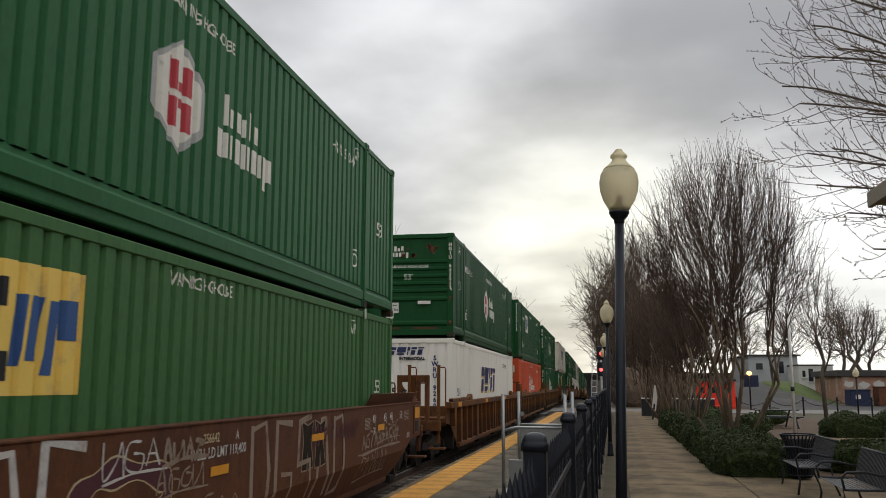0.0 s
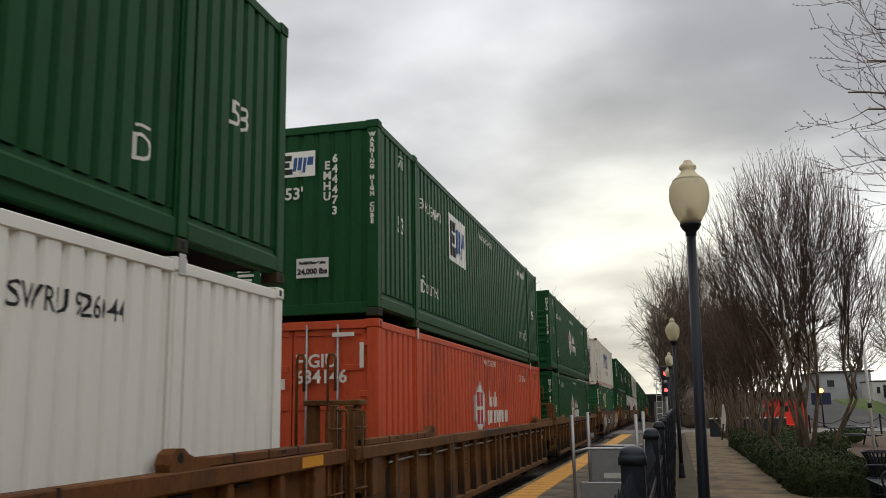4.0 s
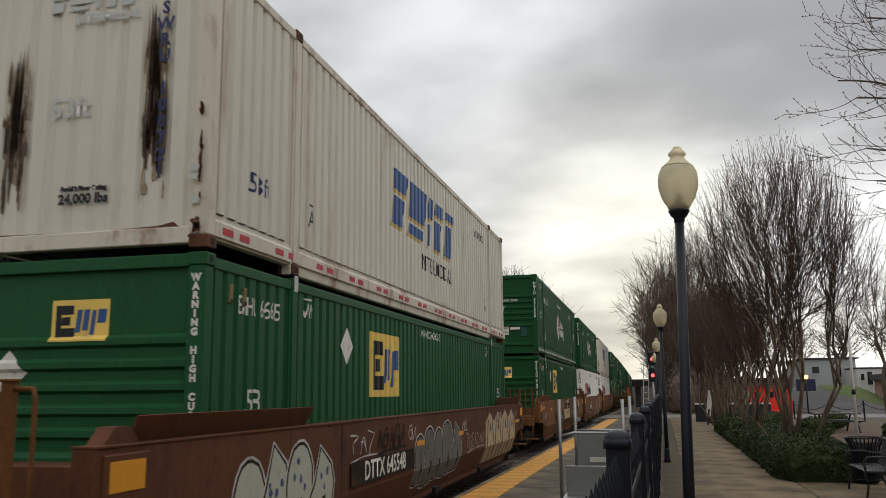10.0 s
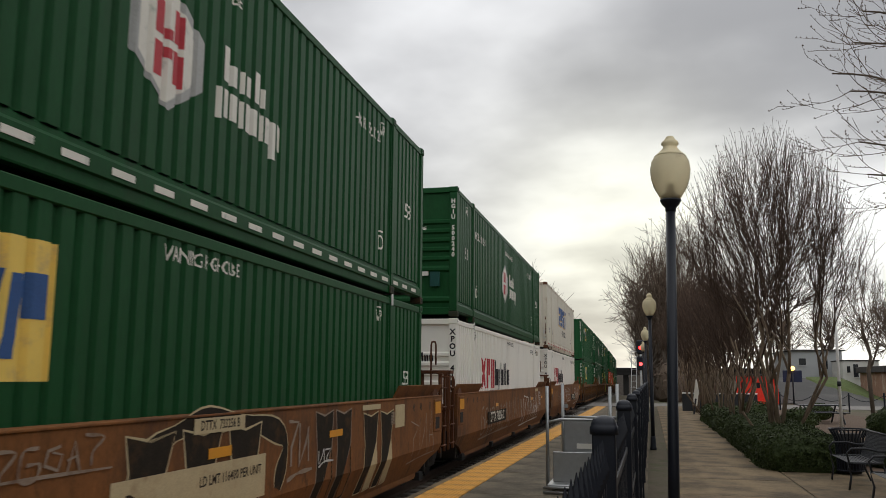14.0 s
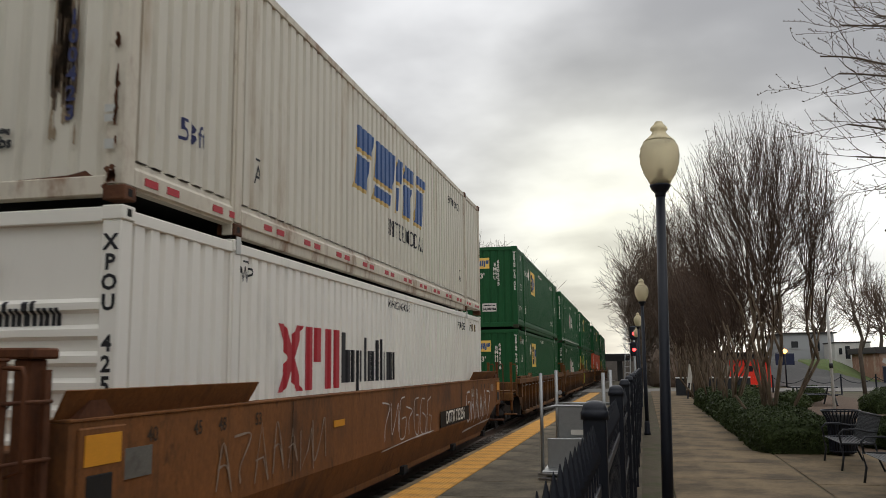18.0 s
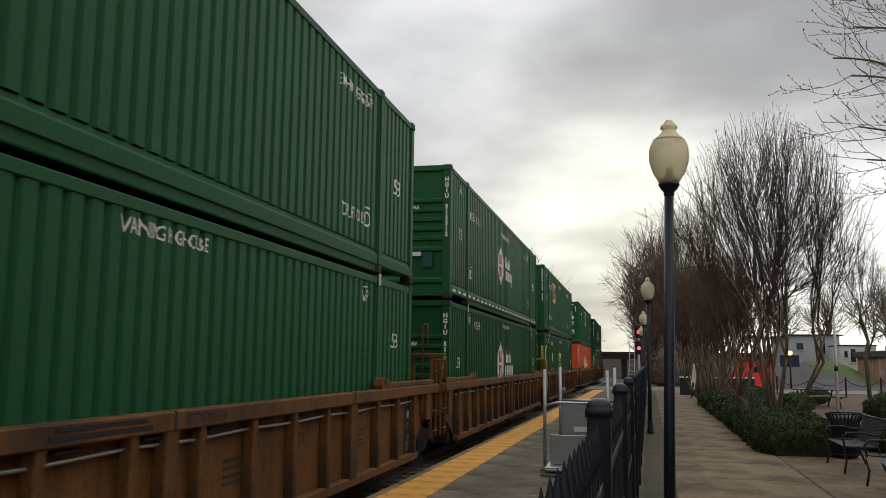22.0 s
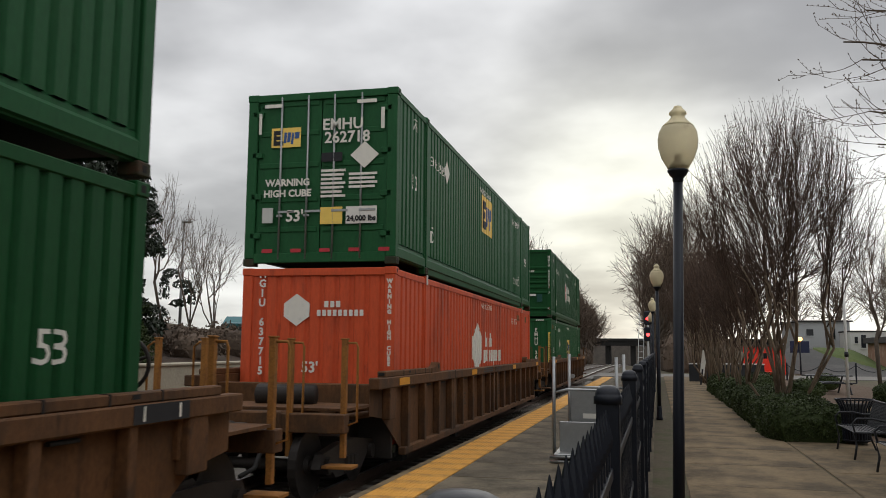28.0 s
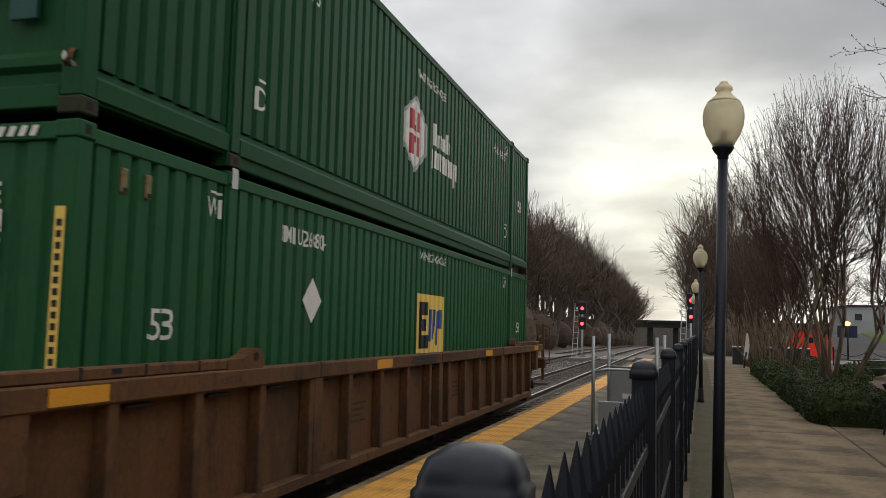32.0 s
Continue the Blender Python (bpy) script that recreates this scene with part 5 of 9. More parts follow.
def tag_lines(rng, u0, u1, v0, v1):
    """Quick handwriting: a run of looped and angular strokes."""
    n = max(2, int((u1 - u0) / (0.42 * (v1 - v0) + 0.1)))
    w, h, lines = (u1 - u0) / n, v1 - v0, []
    for i in range(n):
        a = u0 + i * w
        top, low = v0 + h * rng.uniform(0.75, 1), v0 + h * rng.uniform(0, 0.25)
        kind = rng.randrange(4)
        if kind == 0:
            pts = [(a, top), (a + w * 0.1, low), (a + w * 0.6, (top + low) / 2), (a + w * 0.9, top), (a + w * 1.0, low)]
        elif kind == 1:
            pts = [(a + w * 0.8, top), (a + w * 0.2, top - 0.1 * h), (a + w * 0.1, low + 0.1 * h), (a + w * 0.7, low), (a + w * 0.9, low + 0.4 * h), (a + w * 0.4, low + 0.45 * h)]
        elif kind == 2:
            pts = [(a + w * 0.15, low), (a + w * 0.45, top), (a + w * 0.85, low), (a + w * 0.6, low + 0.4 * h), (a + w * 0.2, low + 0.35 * h)]
        else:
            pts = [(a, top), (a + w * 0.9, top - 0.08 * h), (a + w * 0.35, low + 0.3 * h), (a + w * 0.3, low)]
        pts = [(p + rng.uniform(-0.06, 0.06) * w, q + rng.uniform(-0.05, 0.05) * h) for p, q in pts]
        lines.append(smooth_line(pts) if rng.random() < 0.65 else [Vector(p) for p in pts])
    if rng.random() < 0.7:
        lines.append(smooth_line([(u0, v0 - 0.03), (u0 + (u1 - u0) * 0.5, v0 + 0.02), (u1 + 0.1, v0 + 0.05 * h)]))
    return lines


def graffiti(ob, seed, pieces):
    rng = random.Random(seed)
    for kind, colour, u0, u1, v0, v1 in pieces:
        h = v1 - v0
        if kind in ("tag", "fat"):
            wide = 0.013 if kind == "tag" else 0.026
            quads = [q for line in tag_lines(rng, u0, u1, v0, v1) for q in ribbon(line, wide)]
            put("painted_tag", on_plate(quads, SPRAY[colour], 0.010), ob)
        elif kind == "bubble":
            n = max(2, round((u1 - u0) / 0.66))
            cuts = [0.0]
            for i in range(n):
                cuts.append(cuts[-1] + rng.uniform(0.7, 1.35))
            for i in range(n):
                w = (u1 - u0) * (cuts[i + 1] - cuts[i]) / cuts[-1]
                a = u0 + (u1 - u0) * (cuts[i] + cuts[i + 1]) / 2 / cuts[-1]
                top = v1 - rng.uniform(0.0, 0.22) * h
                low = v0 + rng.uniform(0, 0.10) * h
                if rng.random() < 0.62:
                    out = [(a - w * 0.50, low), (a - w * 0.12, low - 0.02), (a - w * 0.05, low + 0.14 * h), (a + w * 0.10, low + 0.14 * h), (a + w * 0.14, low), (a + w * 0.50, low + 0.02)]
                    out += [(a + w * (0.54 * math.cos(t) + rng.uniform(-0.03, 0.03)), v0 + (top - v0) * (0.62 + 0.38 * math.sin(t))) for t in (0.0, 0.35, 0.7, 1.05, 1.4, 1.75, 2.1, 2.45, 2.8, 3.14)]
                else:
                    out = [(a - w * 0.46, low), (a + w * 0.30, low + 0.02), (a + w * 0.50, v0 + 0.5 * h), (a + w * 0.36, top - 0.14 * h), (a - w * 0.10, top + 0.03 * h), (a - w * 0.34, top - 0.30 * h), (a - w * 0.54, v0 + 0.4 * h)]
                lift = 0.0012 * i
                put("painted_halo", on_plate([grown(out, 0.062)], SPRAY["white"], 0.005 + lift), ob)
                put("painted_outline", on_plate([grown(out, 0.034)], SPRAY["black"], 0.0056 + lift), ob)
                put("painted_shape", on_plate([out], SPRAY[colour], 0.0062 + lift), ob)
                put("painted_slit", on_plate([blot(rng, a + 0.05 * w, v0 + 0.30 * h, 0.10 * w, 0.16 * h, 9)], SPRAY["black"], 0.0068 + lift), ob)
                for k in range(4 if colour == "mint" else 1):
                    put("painted_dot", on_plate([blot(rng, a + rng.uniform(-0.26, 0.26) * w, v0 + rng.uniform(0.46, 0.78) * h, 0.035 + 0.02 * rng.random(), 0.05, 9)], SPRAY["blue"], 0.0066 + lift + 0.0002 * k), ob)
                put("painted_fade", on_plate([[(a - w * 0.40, low + 0.01), (a + w * 0.28, low + 0.02), (a + w * 0.20, low + 0.10 * h), (a + w * 0.02, low + 0.20 * h), (a - w * 0.18, low + 0.09 * h)]], SPRAY["blue" if colour == "mint" else "grey"], 0.0065 + lift), ob)
        elif kind == "band":
            # broad brushed strokes in letter-like angular loops
            glyphs = ([(0.9, 0.95), (0.1, 1.0), (0.05, 0.0), (0.85, 0.05), (0.9, 0.42), (0.35, 0.45)], [(0.85, 1.0), (0.15, 0.95), (0.1, 0.5), (0.8, 0.52), (0.85, 0.0), (0.05, 0.05)],
                      [(0.0, 0.0), (0.38, 1.0), (0.62, 1.0), (0.95, 0.0)], [(0.1, 1.0), (0.12, 0.0), (0.75, 0.05), (0.9, 0.5), (0.7, 1.0), (0.15, 0.95)])
            n = max(2, round((u1 - u0) / 0.8))
            w = (u1 - u0) / n
            for i in range(n):
                line = [Vector((u0 + i * w + 0.04 + p * (w - 0.10), v0 + q * h + rng.uniform(-0.03, 0.03))) for p, q in glyphs[(i + seed) % len(glyphs)]]
                put("painted_stroke", on_plate(ribbon(line, 0.055), SPRAY[colour], 0.0040 + 0.0004 * i), ob)
        elif kind == "burner":
            n = max(2, round((u1 - u0) / 0.95))
            w = (u1 - u0) / n
            edge = [(u0 + (u1 - u0) * k / (2 * n), v1 - (0.02 if k % 2 else 0.20) * h) for k in range(2 * n + 1)]
            put("painted_ground", on_plate([[(u0 - 0.1, v0)] + edge + [(u1 + 0.1, v0)]], SPRAY[colour], 0.004), ob)
            put("painted_outline", on_plate(ribbon([Vector(p) for p in edge], 0.05), SPRAY["plum"], 0.0062), ob)
            for i in range(n):
                a = u0 + i * w
                j = lambda: rng.uniform(-0.06, 0.06) * w
                lines = [[(a, v0), (a + 0.30 * w + j(), v1 - 0.2 * h)], [(a + 0.42 * w, v0), (a + 0.52 * w + j(), v0 + 0.36 * h), (a + 0.64 * w, v0)], [(a + 0.78 * w + j(), v1 - 0.1 * h), (a + 0.98 * w, v0 + 0.1 * h)]]
                for k, line in enumerate(lines):
                    put("painted_outline", on_plate(ribbon([Vector(p) for p in line], 0.045), SPRAY["plum"], 0.0068 + 0.0004 * k), ob)
                put("painted_hole", on_plate([[(a + w * 0.44, v0 + 0.56 * h), (a + w * 0.64, v0 + 0.60 * h), (a + w * 0.58, v0 + 0.78 * h)]], SPRAY["plum"], 0.0084), ob)
                put("painted_patch", on_plate([blot(rng, a + w * (0.2 if i % 2 else 0.8), v0 + h * 0.62, 0.14, 0.16)], SPRAY["sky"], 0.0052), ob)
                put("painted_blot", on_plate([blot(rng, a + w * rng.uniform(0.15, 0.85), v0 + h * rng.uniform(0.2, 0.7), 0.045, 0.05) for _ in range(5)], SPRAY["salmon"], 0.0058), ob)
        elif kind == "blocks":
            n = max(2, round((u1 - u0) / 0.8))
            w = (u1 - u0) / n
            for i in range(n):
                a = u0 + i * w
                poly = [(a + w * 0.10, v0), (a + w * 0.45, v0), (a + w * 0.52, v0 + 0.35 * h), (a + w * 0.60, v0), (a + w * 0.95, v0 + 0.02), (a + w * (0.80 + rng.uniform(-0.1, 0.1)), v0 + 0.62 * h), (a + w * 0.92, v1), (a + w * 0.5, v1 - 0.06), (a + w * 0.08, v1), (a + w * 0.2, v0 + 0.6 * h)]
                put("painted_outline", on_plate([grown(poly, 0.025)], SPRAY[colour], 0.004 + 0.0008 * i), ob)
                put("painted_shape", on_plate([poly], SPRAY["black"], 0.0047 + 0.0008 * i), ob)
        elif kind == "sweep":
            arc = smooth_line([(u0, v0), (u0 + 0.18 * (u1 - u0), v0 + 0.75 * h), (u0 + 0.5 * (u1 - u0), v1), (u1, v0 + 0.8 * h), (u1 - 0.08, v0 + 0.3 * h)], 8)
            put("painted_sweep", on_plate(ribbon(arc, 0.12), SPRAY[colour], 0.004), ob)
            put("painted_edge", on_plate(ribbon(arc, 0.14), SPRAY["cream"], 0.0032), ob)
        elif kind == "word":
            pass
        else:
            patch(kind, ob, u0, u1, v0, v1, AMBER if colour == "amber" else SPRAY[colour] if colour in SPRAY else LETTER, 1.508, 0.004)
    return ob


def plate_car(paint, accent, joints, number, label, pieces, seed, text_u=12.4, words=(), board=1.45, text_z=0.97):
    ob = thing("well_car", label, "railway wagon", group="well cars of the train")
    well_floor(ob)
    ext = [0.80 if j else 1.72 for j in joints]
    for sx in (-1, 1):
        def plate():
            ea, eb = ext
            us = [(-ea, 0.94 if ea > 1 else 0.62), (-ea * 0.5, 0.90 if ea > 1 else 0.55), (-0.15, 0.50), (0.55, 0.24), (LENGTH - 0.55, 0.24), (LENGTH + 0.15, 0.50), (LENGTH + eb * 0.5, 0.90 if eb > 1 else 0.55), (LENGTH + eb, 0.94 if eb > 1 else 0.62)]
            verts, faces = [], []
            for u, low in us:
                zs = [low, max(low + 0.03, 0.75), 1.50, 1.60]
                for z in zs:
                    verts.append((sx * (plate_x(z) if z < 1.55 else 1.50), u, z))
                verts.append((sx * 1.33, u, 1.60))
                verts.append((sx * 1.33, u, low))
            for i in range(len(us) - 1):
                a, b = i * 6, i * 6 + 6
                for k in range(6):
                    q = (a + k, b + k, b + (k + 1) % 6, a + (k + 1) % 6)
                    faces.append(q if sx > 0 else q[::-1])
            faces.append(tuple(range(6)))
            faces.append(tuple(range(len(verts) - 6, len(verts))))
            return raw(verts, faces, paint)
        put("side_plate", cached(("plate", paint.name, sx, *ext), plate), ob)
        put("top_lip", cached(("lip", paint.name, sx, *ext), lambda: mesh_of(boxes((sx * 1.32, sx * 1.512, -ext[0], LENGTH + ext[1], 1.602, 1.622), bevel=0.004), paint)), ob)
        for u, du in ((-min(ext[0], 1.2), 1), (LENGTH + min(ext[1], 1.2), -1)):
            span = 2.1 + min(ext[0 if du > 0 else 1], 1.2)
            def flare():
                # a bent guide plate that leans outwards over the top lip
                pts = [(0.0, 1.34), (0.0, 1.50), (span * 0.06, 1.34), (span, 1.36)]
                verts = [(sx * 1.40, 0, 1.62), (sx * 1.40, du * span, 1.62), (sx * 1.505, du * (span + 0.02), 1.81), (sx * 1.505, -du * 0.02, 1.81),
                         (sx * 1.375, 0, 1.62), (sx * 1.375, du * span, 1.62), (sx * 1.48, du * (span + 0.02), 1.815), (sx * 1.48, -du * 0.02, 1.815)]
                return raw(verts, [(0, 1, 2, 3), (4, 7, 6, 5), (0, 4, 5, 1), (1, 5, 6, 2), (2, 6, 7, 3), (3, 7, 4, 0)], paint)
            put("container_guide", cached(("flare", paint.name, sx, du, span), flare), ob, m=pose(0, u, 0))
            for k in range(3):
                put("guide_gusset", cached(("gusset", paint.name, sx), lambda: mesh_of(prism(bmesh.new(), [(1.33, 1.622), (1.39, 1.622), (1.48, 1.80), (1.45, 1.80)], 0.02, Matrix(((sx, 0, 0, 0), (0, 0, 1, 0), (0, 1, 0, 0), (0, 0, 0, 1)))), paint)), ob, m=pose(0, u + du * span * (0.12 + 0.38 * k), 0))
    for sy, y, joint in ((-1, 0.0, joints[0]), (1, LENGTH, joints[1])):
        at = car_end(ob, y, sy, paint, accent, joint, sy > 0)
        if not (joint and sy > 0):
            truck_parts(ob, at)
    for end, u in ((0, -ext[0] + 0.14), (1, LENGTH + ext[1] - 0.60)):
        put("panel_frame", cached(("pframe", paint.name, u), lambda: mesh_of(boxes((1.495, 1.520, u - 0.05, u + 0.50, 0.98, 1.56), bevel=0.012), paint)), ob)
        patch("reflector", ob, u + 0.01, u + 0.43, 1.30, 1.51, AMBER, 1.521)
        # no real recess: the pocket's shade is a dark block on the frame
        put("hose_pocket", cached(("pocket", u), lambda: mesh_of(boxes((1.515, 1.525, u + 0.04, u + 0.34, 1.03, 1.24), bevel=0.006), DARK)), ob)
        put("slanted_stop", cached(("stop", paint.name, u), lambda: mesh_of(prism(bmesh.new(), [(0, 1.622), (0.42, 1.622), (0.30, 1.74), (0.12, 1.74)], 0.14, Matrix(((0, 0, 1, 1.33), (1, 0, 0, u), (0, 1, 0, 0), (0, 0, 0, 1)))), accent)), ob)
    for k in range(9):
        patch("lettering_block", ob, 13.57, 13.97 - 0.05 * (k % 3), 1.25 + k * 0.021, 1.262 + k * 0.021, SPRAY["pale"], 1.502)
    for k in range(7):
        patch("lettering_block", ob, 16.35, 16.78 - 0.06 * (k % 2), 1.30 + k * 0.026, 1.315 + k * 0.026, SPRAY["pale"], 1.502)
    for u in (3.0, 12.4):
        patch("weld_seam", ob, u, u + 0.012, 0.80, 1.59, SPRAY["smoke"], 1.501)
    patch("number_board", ob, text_u - board, text_u + board, text_z - 0.15, text_z + 0.15, SPRAY["black"], 1.5185)
    car_text(ob, number, text_u, text_z, 0.335, LETTER, 1.526, 0.95 if board > 1.4 else 0.9, 0.006)
    graffiti(ob, seed, pieces)
    for w, u, v, size, ink in words:
        car_text(ob, w, u, v, size, SPRAY[ink] if ink in SPRAY else LETTER, 1.5135 if ink == "black" else 1.5065, 0.9, 0.002)
    return ob

# ---- the consist, front to back: where each unit's box end lies along the track at 0 s ----
UNIT_Y = [-0.19, 22.99, 42.26, 61.64, 85.03, 108.62, 127.84, 147.07, 170.84, 190.10, 209.33, 232.37, 255.43]
OCHRE, RUSTY, REDDISH, DUSKY, PLATE_BROWN, ORANGE_BROWN = CAR_BROWNS
RIB_LABEL = "brown ribbed steel well car with yellow patches under two containers"
PLATE_LABEL = "rusty brown plate-sided well car with sprayed graffiti under two containers"
T, J = False, True
GAUGES = tuple((w, u, 1.40, 0.20, "white") for w, u in (("40|", 14.16), ("45|", 14.9), ("48|", 15.35), ("53|", 16.1)))
PALE_GAUGES = tuple((w, u, 1.45, 0.17, "smoke") for w, u in (("40", 0.21), ("45", 0.92), ("48", 1.36), ("53", 2.12), ("40", 13.9), ("45", 14.9), ("48", 15.35), ("53", 16.0)))
CARS = [
    plate_car(REDDISH, REDDISH, (T, T), "256642 A", PLATE_LABEL, [("fat", "pale", 13.4, 15.9, 0.90, 1.22), ("tag", "pale", 14.3, 15.9, 1.02, 1.34), ("reflector", "amber", 14.39, 14.82, 1.20, 1.30), ("fat", "plum", 11.0, 13.2, 1.15, 1.45), ("tag", "white", 2.5, 4.5, 0.6, 1.4), ("band", "white", 4.7, 6.1, 0.5, 1.56), ("sweep", "plum", 5.6, 7.2, 0.6, 1.3), ("tag", "white", 6.2, 7.1, 1.25, 1.55), ("fat", "pale", 7.1, 7.9, 1.30, 1.52), ("tag", "pale", 7.0, 7.9, 1.02, 1.26), ("reflector", "amber", 8.05, 8.45, 1.10, 1.19), ("band", "pale", 8.95, 12.6, 0.45, 1.55), ("blocks", "pale", 10.6, 11.6, 0.9, 1.5), ("reflector", "amber", 11.0, 11.5, 1.24, 1.33), ("tag", "pale", 7.6, 8.8, 0.6, 0.95), ("tag", "pale", 13.2, 15.0, 0.5, 0.9), ("reflector", "amber", 5.0, 5.5, 0.98, 1.07)], 3, 1.9, GAUGES + (("256642", 8.05, 1.46, 0.13, "cream"), ("A", 8.65, 1.46, 0.13, "white"), ("WELL LD LMT 119,400", 8.25, 1.32, 0.145, "white"), ("20", 14.16, 1.20, 0.18, "white"), ("L 201-1", 16.72, 1.0, 0.13, "white")), 1.2),
    ribbed_car(RUSTY, RUSTY, (T, J), "DTTX 791110 A", RIB_LABEL, tall=True),
    ribbed_car(OCHRE, OCHRE, (J, J), "DTTX 791110 C", RIB_LABEL, True),
    ribbed_car(OCHRE, OCHRE, (J, T), "DTTX 791110 B", RIB_LABEL, True),
    plate_car(REDDISH, RUSTY, (T, T), "DTTX 645548", PLATE_LABEL, [("bubble", "mint", 0.3, 2.7, 0.4, 1.52), ("tag", "white", 3.28, 4.26, 1.14, 1.49), ("fat", "black", 4.36, 5.66, 1.16, 1.52), ("bubble", "grey", 6.3, 9.6, 0.45, 1.46), ("tag", "white", 5.88, 6.3, 1.2, 1.48), ("tag", "white", 9.7, 10.1, 1.2, 1.45), ("reflector", "amber", 6.35, 6.82, 1.13, 1.21), ("reflector", "amber", 9.37, 9.8, 1.14, 1.22), ("fat", "pale", 10.1, 11.9, 0.8, 1.15), ("burner", "cream", 12.2, 16.35, 0.40, 1.57), ("reflector", "amber", 16.46, 17.2, 1.13, 1.21)], 5, 4.72, tuple(("=", 2.78, 1.47 + 0.03 * k, 0.2, "smoke") for k in range(3)) + GAUGES[:1]),
    plate_car(PLATE_BROWN, REDDISH, (T, J), "DTTX 733256", PLATE_LABEL, [("data_plate", "cream", -0.93, -0.27, 1.36, 1.44), ("data_plate", "pale", -0.92, -0.42, 1.52, 1.58), ("data_plate", "white", -0.11, 0.06, 1.03, 1.20), ("tag", "pale", -0.95, -0.4, 1.0, 1.28), ("tag", "pale", 0.95, 1.3, 1.02, 1.22), ("reflector", "amber", 1.53, 1.95, 1.26, 1.34), ("reflector", "amber", 4.62, 5.1, 1.24, 1.31), ("tag", "pale", 4.4, 6.5, 1.30, 1.55), ("sweep", "black", 6.45, 9.55, 0.5, 1.56), ("blocks", "cream", 6.7, 9.1, 0.55, 1.50), ("load_plate", "cream", 6.6, 9.15, 0.80, 1.20), ("number_plate", "cream", 7.72, 8.66, 1.46, 1.59), ("reflector", "amber", 7.99, 8.41, 1.24, 1.33), ("fat", "pale", 9.7, 10.3, 0.9, 1.5), ("blocks", "pale", 10.45, 11.8, 0.42, 1.54), ("blocks", "cream", 12.2, 13.75, 0.40, 1.46), ("reflector", "amber", 10.95, 11.4, 1.23, 1.31), ("data_plate", "cream", 13.77, 14.3, 1.19, 1.53), ("data_plate", "cream", 12.19, 13.0, 1.50, 1.57), ("tag", "white", 10.6, 11.0, 0.95, 1.12), ("tag", "pale", 14.7, 16.4, 0.6, 1.4)], 7, 4.56, PALE_GAUGES + (("53", 0.76, 0.96, 0.34, "black"), ("DTTX  733256 B", 8.19, 1.525, 0.115, "black"), ("LD LMT 116400 PER UNIT", 8.45, 1.06, 0.12, "black"), ("D", 6.85, 1.0, 0.24, "black"), ("CO 10 A2611", -0.6, 1.40, 0.06, "black"))),
    plate_car(PLATE_BROWN, REDDISH, (J, J), "DTTX 733256 C", PLATE_LABEL, [("fat", "pale", 1.9, 6.5, 0.55, 1.36), ("reflector", "amber", 11.53, 11.96, 1.21, 1.30), ("data_plate", "cream", 12.70, 13.52, 1.48, 1.58), ("tag", "white", 13.9, 14.35, 1.30, 1.5), ("tag", "white", 13.9, 14.35, 1.14, 1.26), ("tag", "white", 13.9, 14.35, 0.98, 1.1), ("reflector", "amber", 14.61, 15.04, 1.20, 1.29), ("fat", "white", 9.0, 13.8, 0.5, 1.55), ("tag", "pale", 6.8, 8.9, 0.6, 1.45), ("reflector", "amber", 4.0, 4.4, 1.22, 1.30)], 9, 4.2, PALE_GAUGES),
    plate_car(PLATE_BROWN, REDDISH, (J, T), "DTTX 733256", PLATE_LABEL, [("tag", "white", 6.4, 9.6, 0.75, 1.5), ("fat", "white", 12.9, 16.2, 0.55, 1.5), ("tag", "pale", 1.2, 4.0, 0.8, 1.4), ("data_plate", "grey", -0.55, 0.2, 1.16, 1.38), ("reflector", "amber", 4.3, 4.7, 1.22, 1.3)], 11, 11.7, PALE_GAUGES, 1.45, 0.94),
    ribbed_car(OCHRE, RUSTY, (T, J), "DTTX 789113 A", RIB_LABEL, True),
    ribbed_car(OCHRE, OCHRE, (J, J), "DTTX 789113 C", RIB_LABEL, True),
    ribbed_car(DUSKY, ORANGE_BROWN, (J, T), "DTTX 789113 B", RIB_LABEL, True),
    ribbed_car(DUSKY, ORANGE_BROWN, (T, T), "DTTX 469920", RIB_LABEL),
    ribbed_car(DUSKY, DUSKY, (T, T), "NOKL 1384", RIB_LABEL),
]
STACKS = [
    (panel_box(LOW_BASE, "EMHU 640120", FG, u=5.45), badge_box(UP_BASE, "HGIU 510044", FRESH, u=7.5)),
    (slant_box(LOW_BASE, "SWRU 926044", True), badge_box(UP_BASE, "HGIU 643243")),
    (orange(LOW_BASE, "HGIU 634146", "doors"), panel_box(UP_BASE, "EMHU 644473", DG, pale=True)),
    (badge_box(LOW_BASE, "HGIU 522430"), badge_box(UP_BASE, "HGIU 645468")),
    (panel_box(LOW_BASE, "EMHU 646685", G, "ribbed"), slant_box(UP_BASE, "SWRU 100721")),
    (panel_box(LOW_BASE, "EMHU 641851", DG, "ribbed"), badge_box(UP_BASE, "HGIU 521320", u=7.4, dashes="w")),
    (block_box(LOW_BASE, "XPOU 410541"), badge_box(UP_BASE, "HGIU 500240")),
    (block_box(LOW_BASE, "XPOU 425985"), slant_box(UP_BASE, "SWRU 100423")),
    (panel_box(LOW_BASE, "EMHU 649136", G, u=4.95, fifty=1.85), panel_box(UP_BASE, "EMHU 650525", G)),
    (badge_box(LOW_BASE, "HGIU 512585", DG), badge_box(UP_BASE, "HGIU 513315", G, dashes="w")),
    (panel_box(LOW_BASE, "EMHU 268044", DG, u=7.75, strips=True), panel_box(UP_BASE, "EMHU 647345", G, u=4.6)),
    (orange(LOW_BASE, "HGIU 637715", "folded", False), panel_box(UP_BASE, "EMHU 262718", G, "doors", u=8.1)),
    (panel_box(LOW_BASE, "EMHU 260804", G, u=8.1, strips=True), badge_box(UP_BASE, "HGIU 645653")),
]

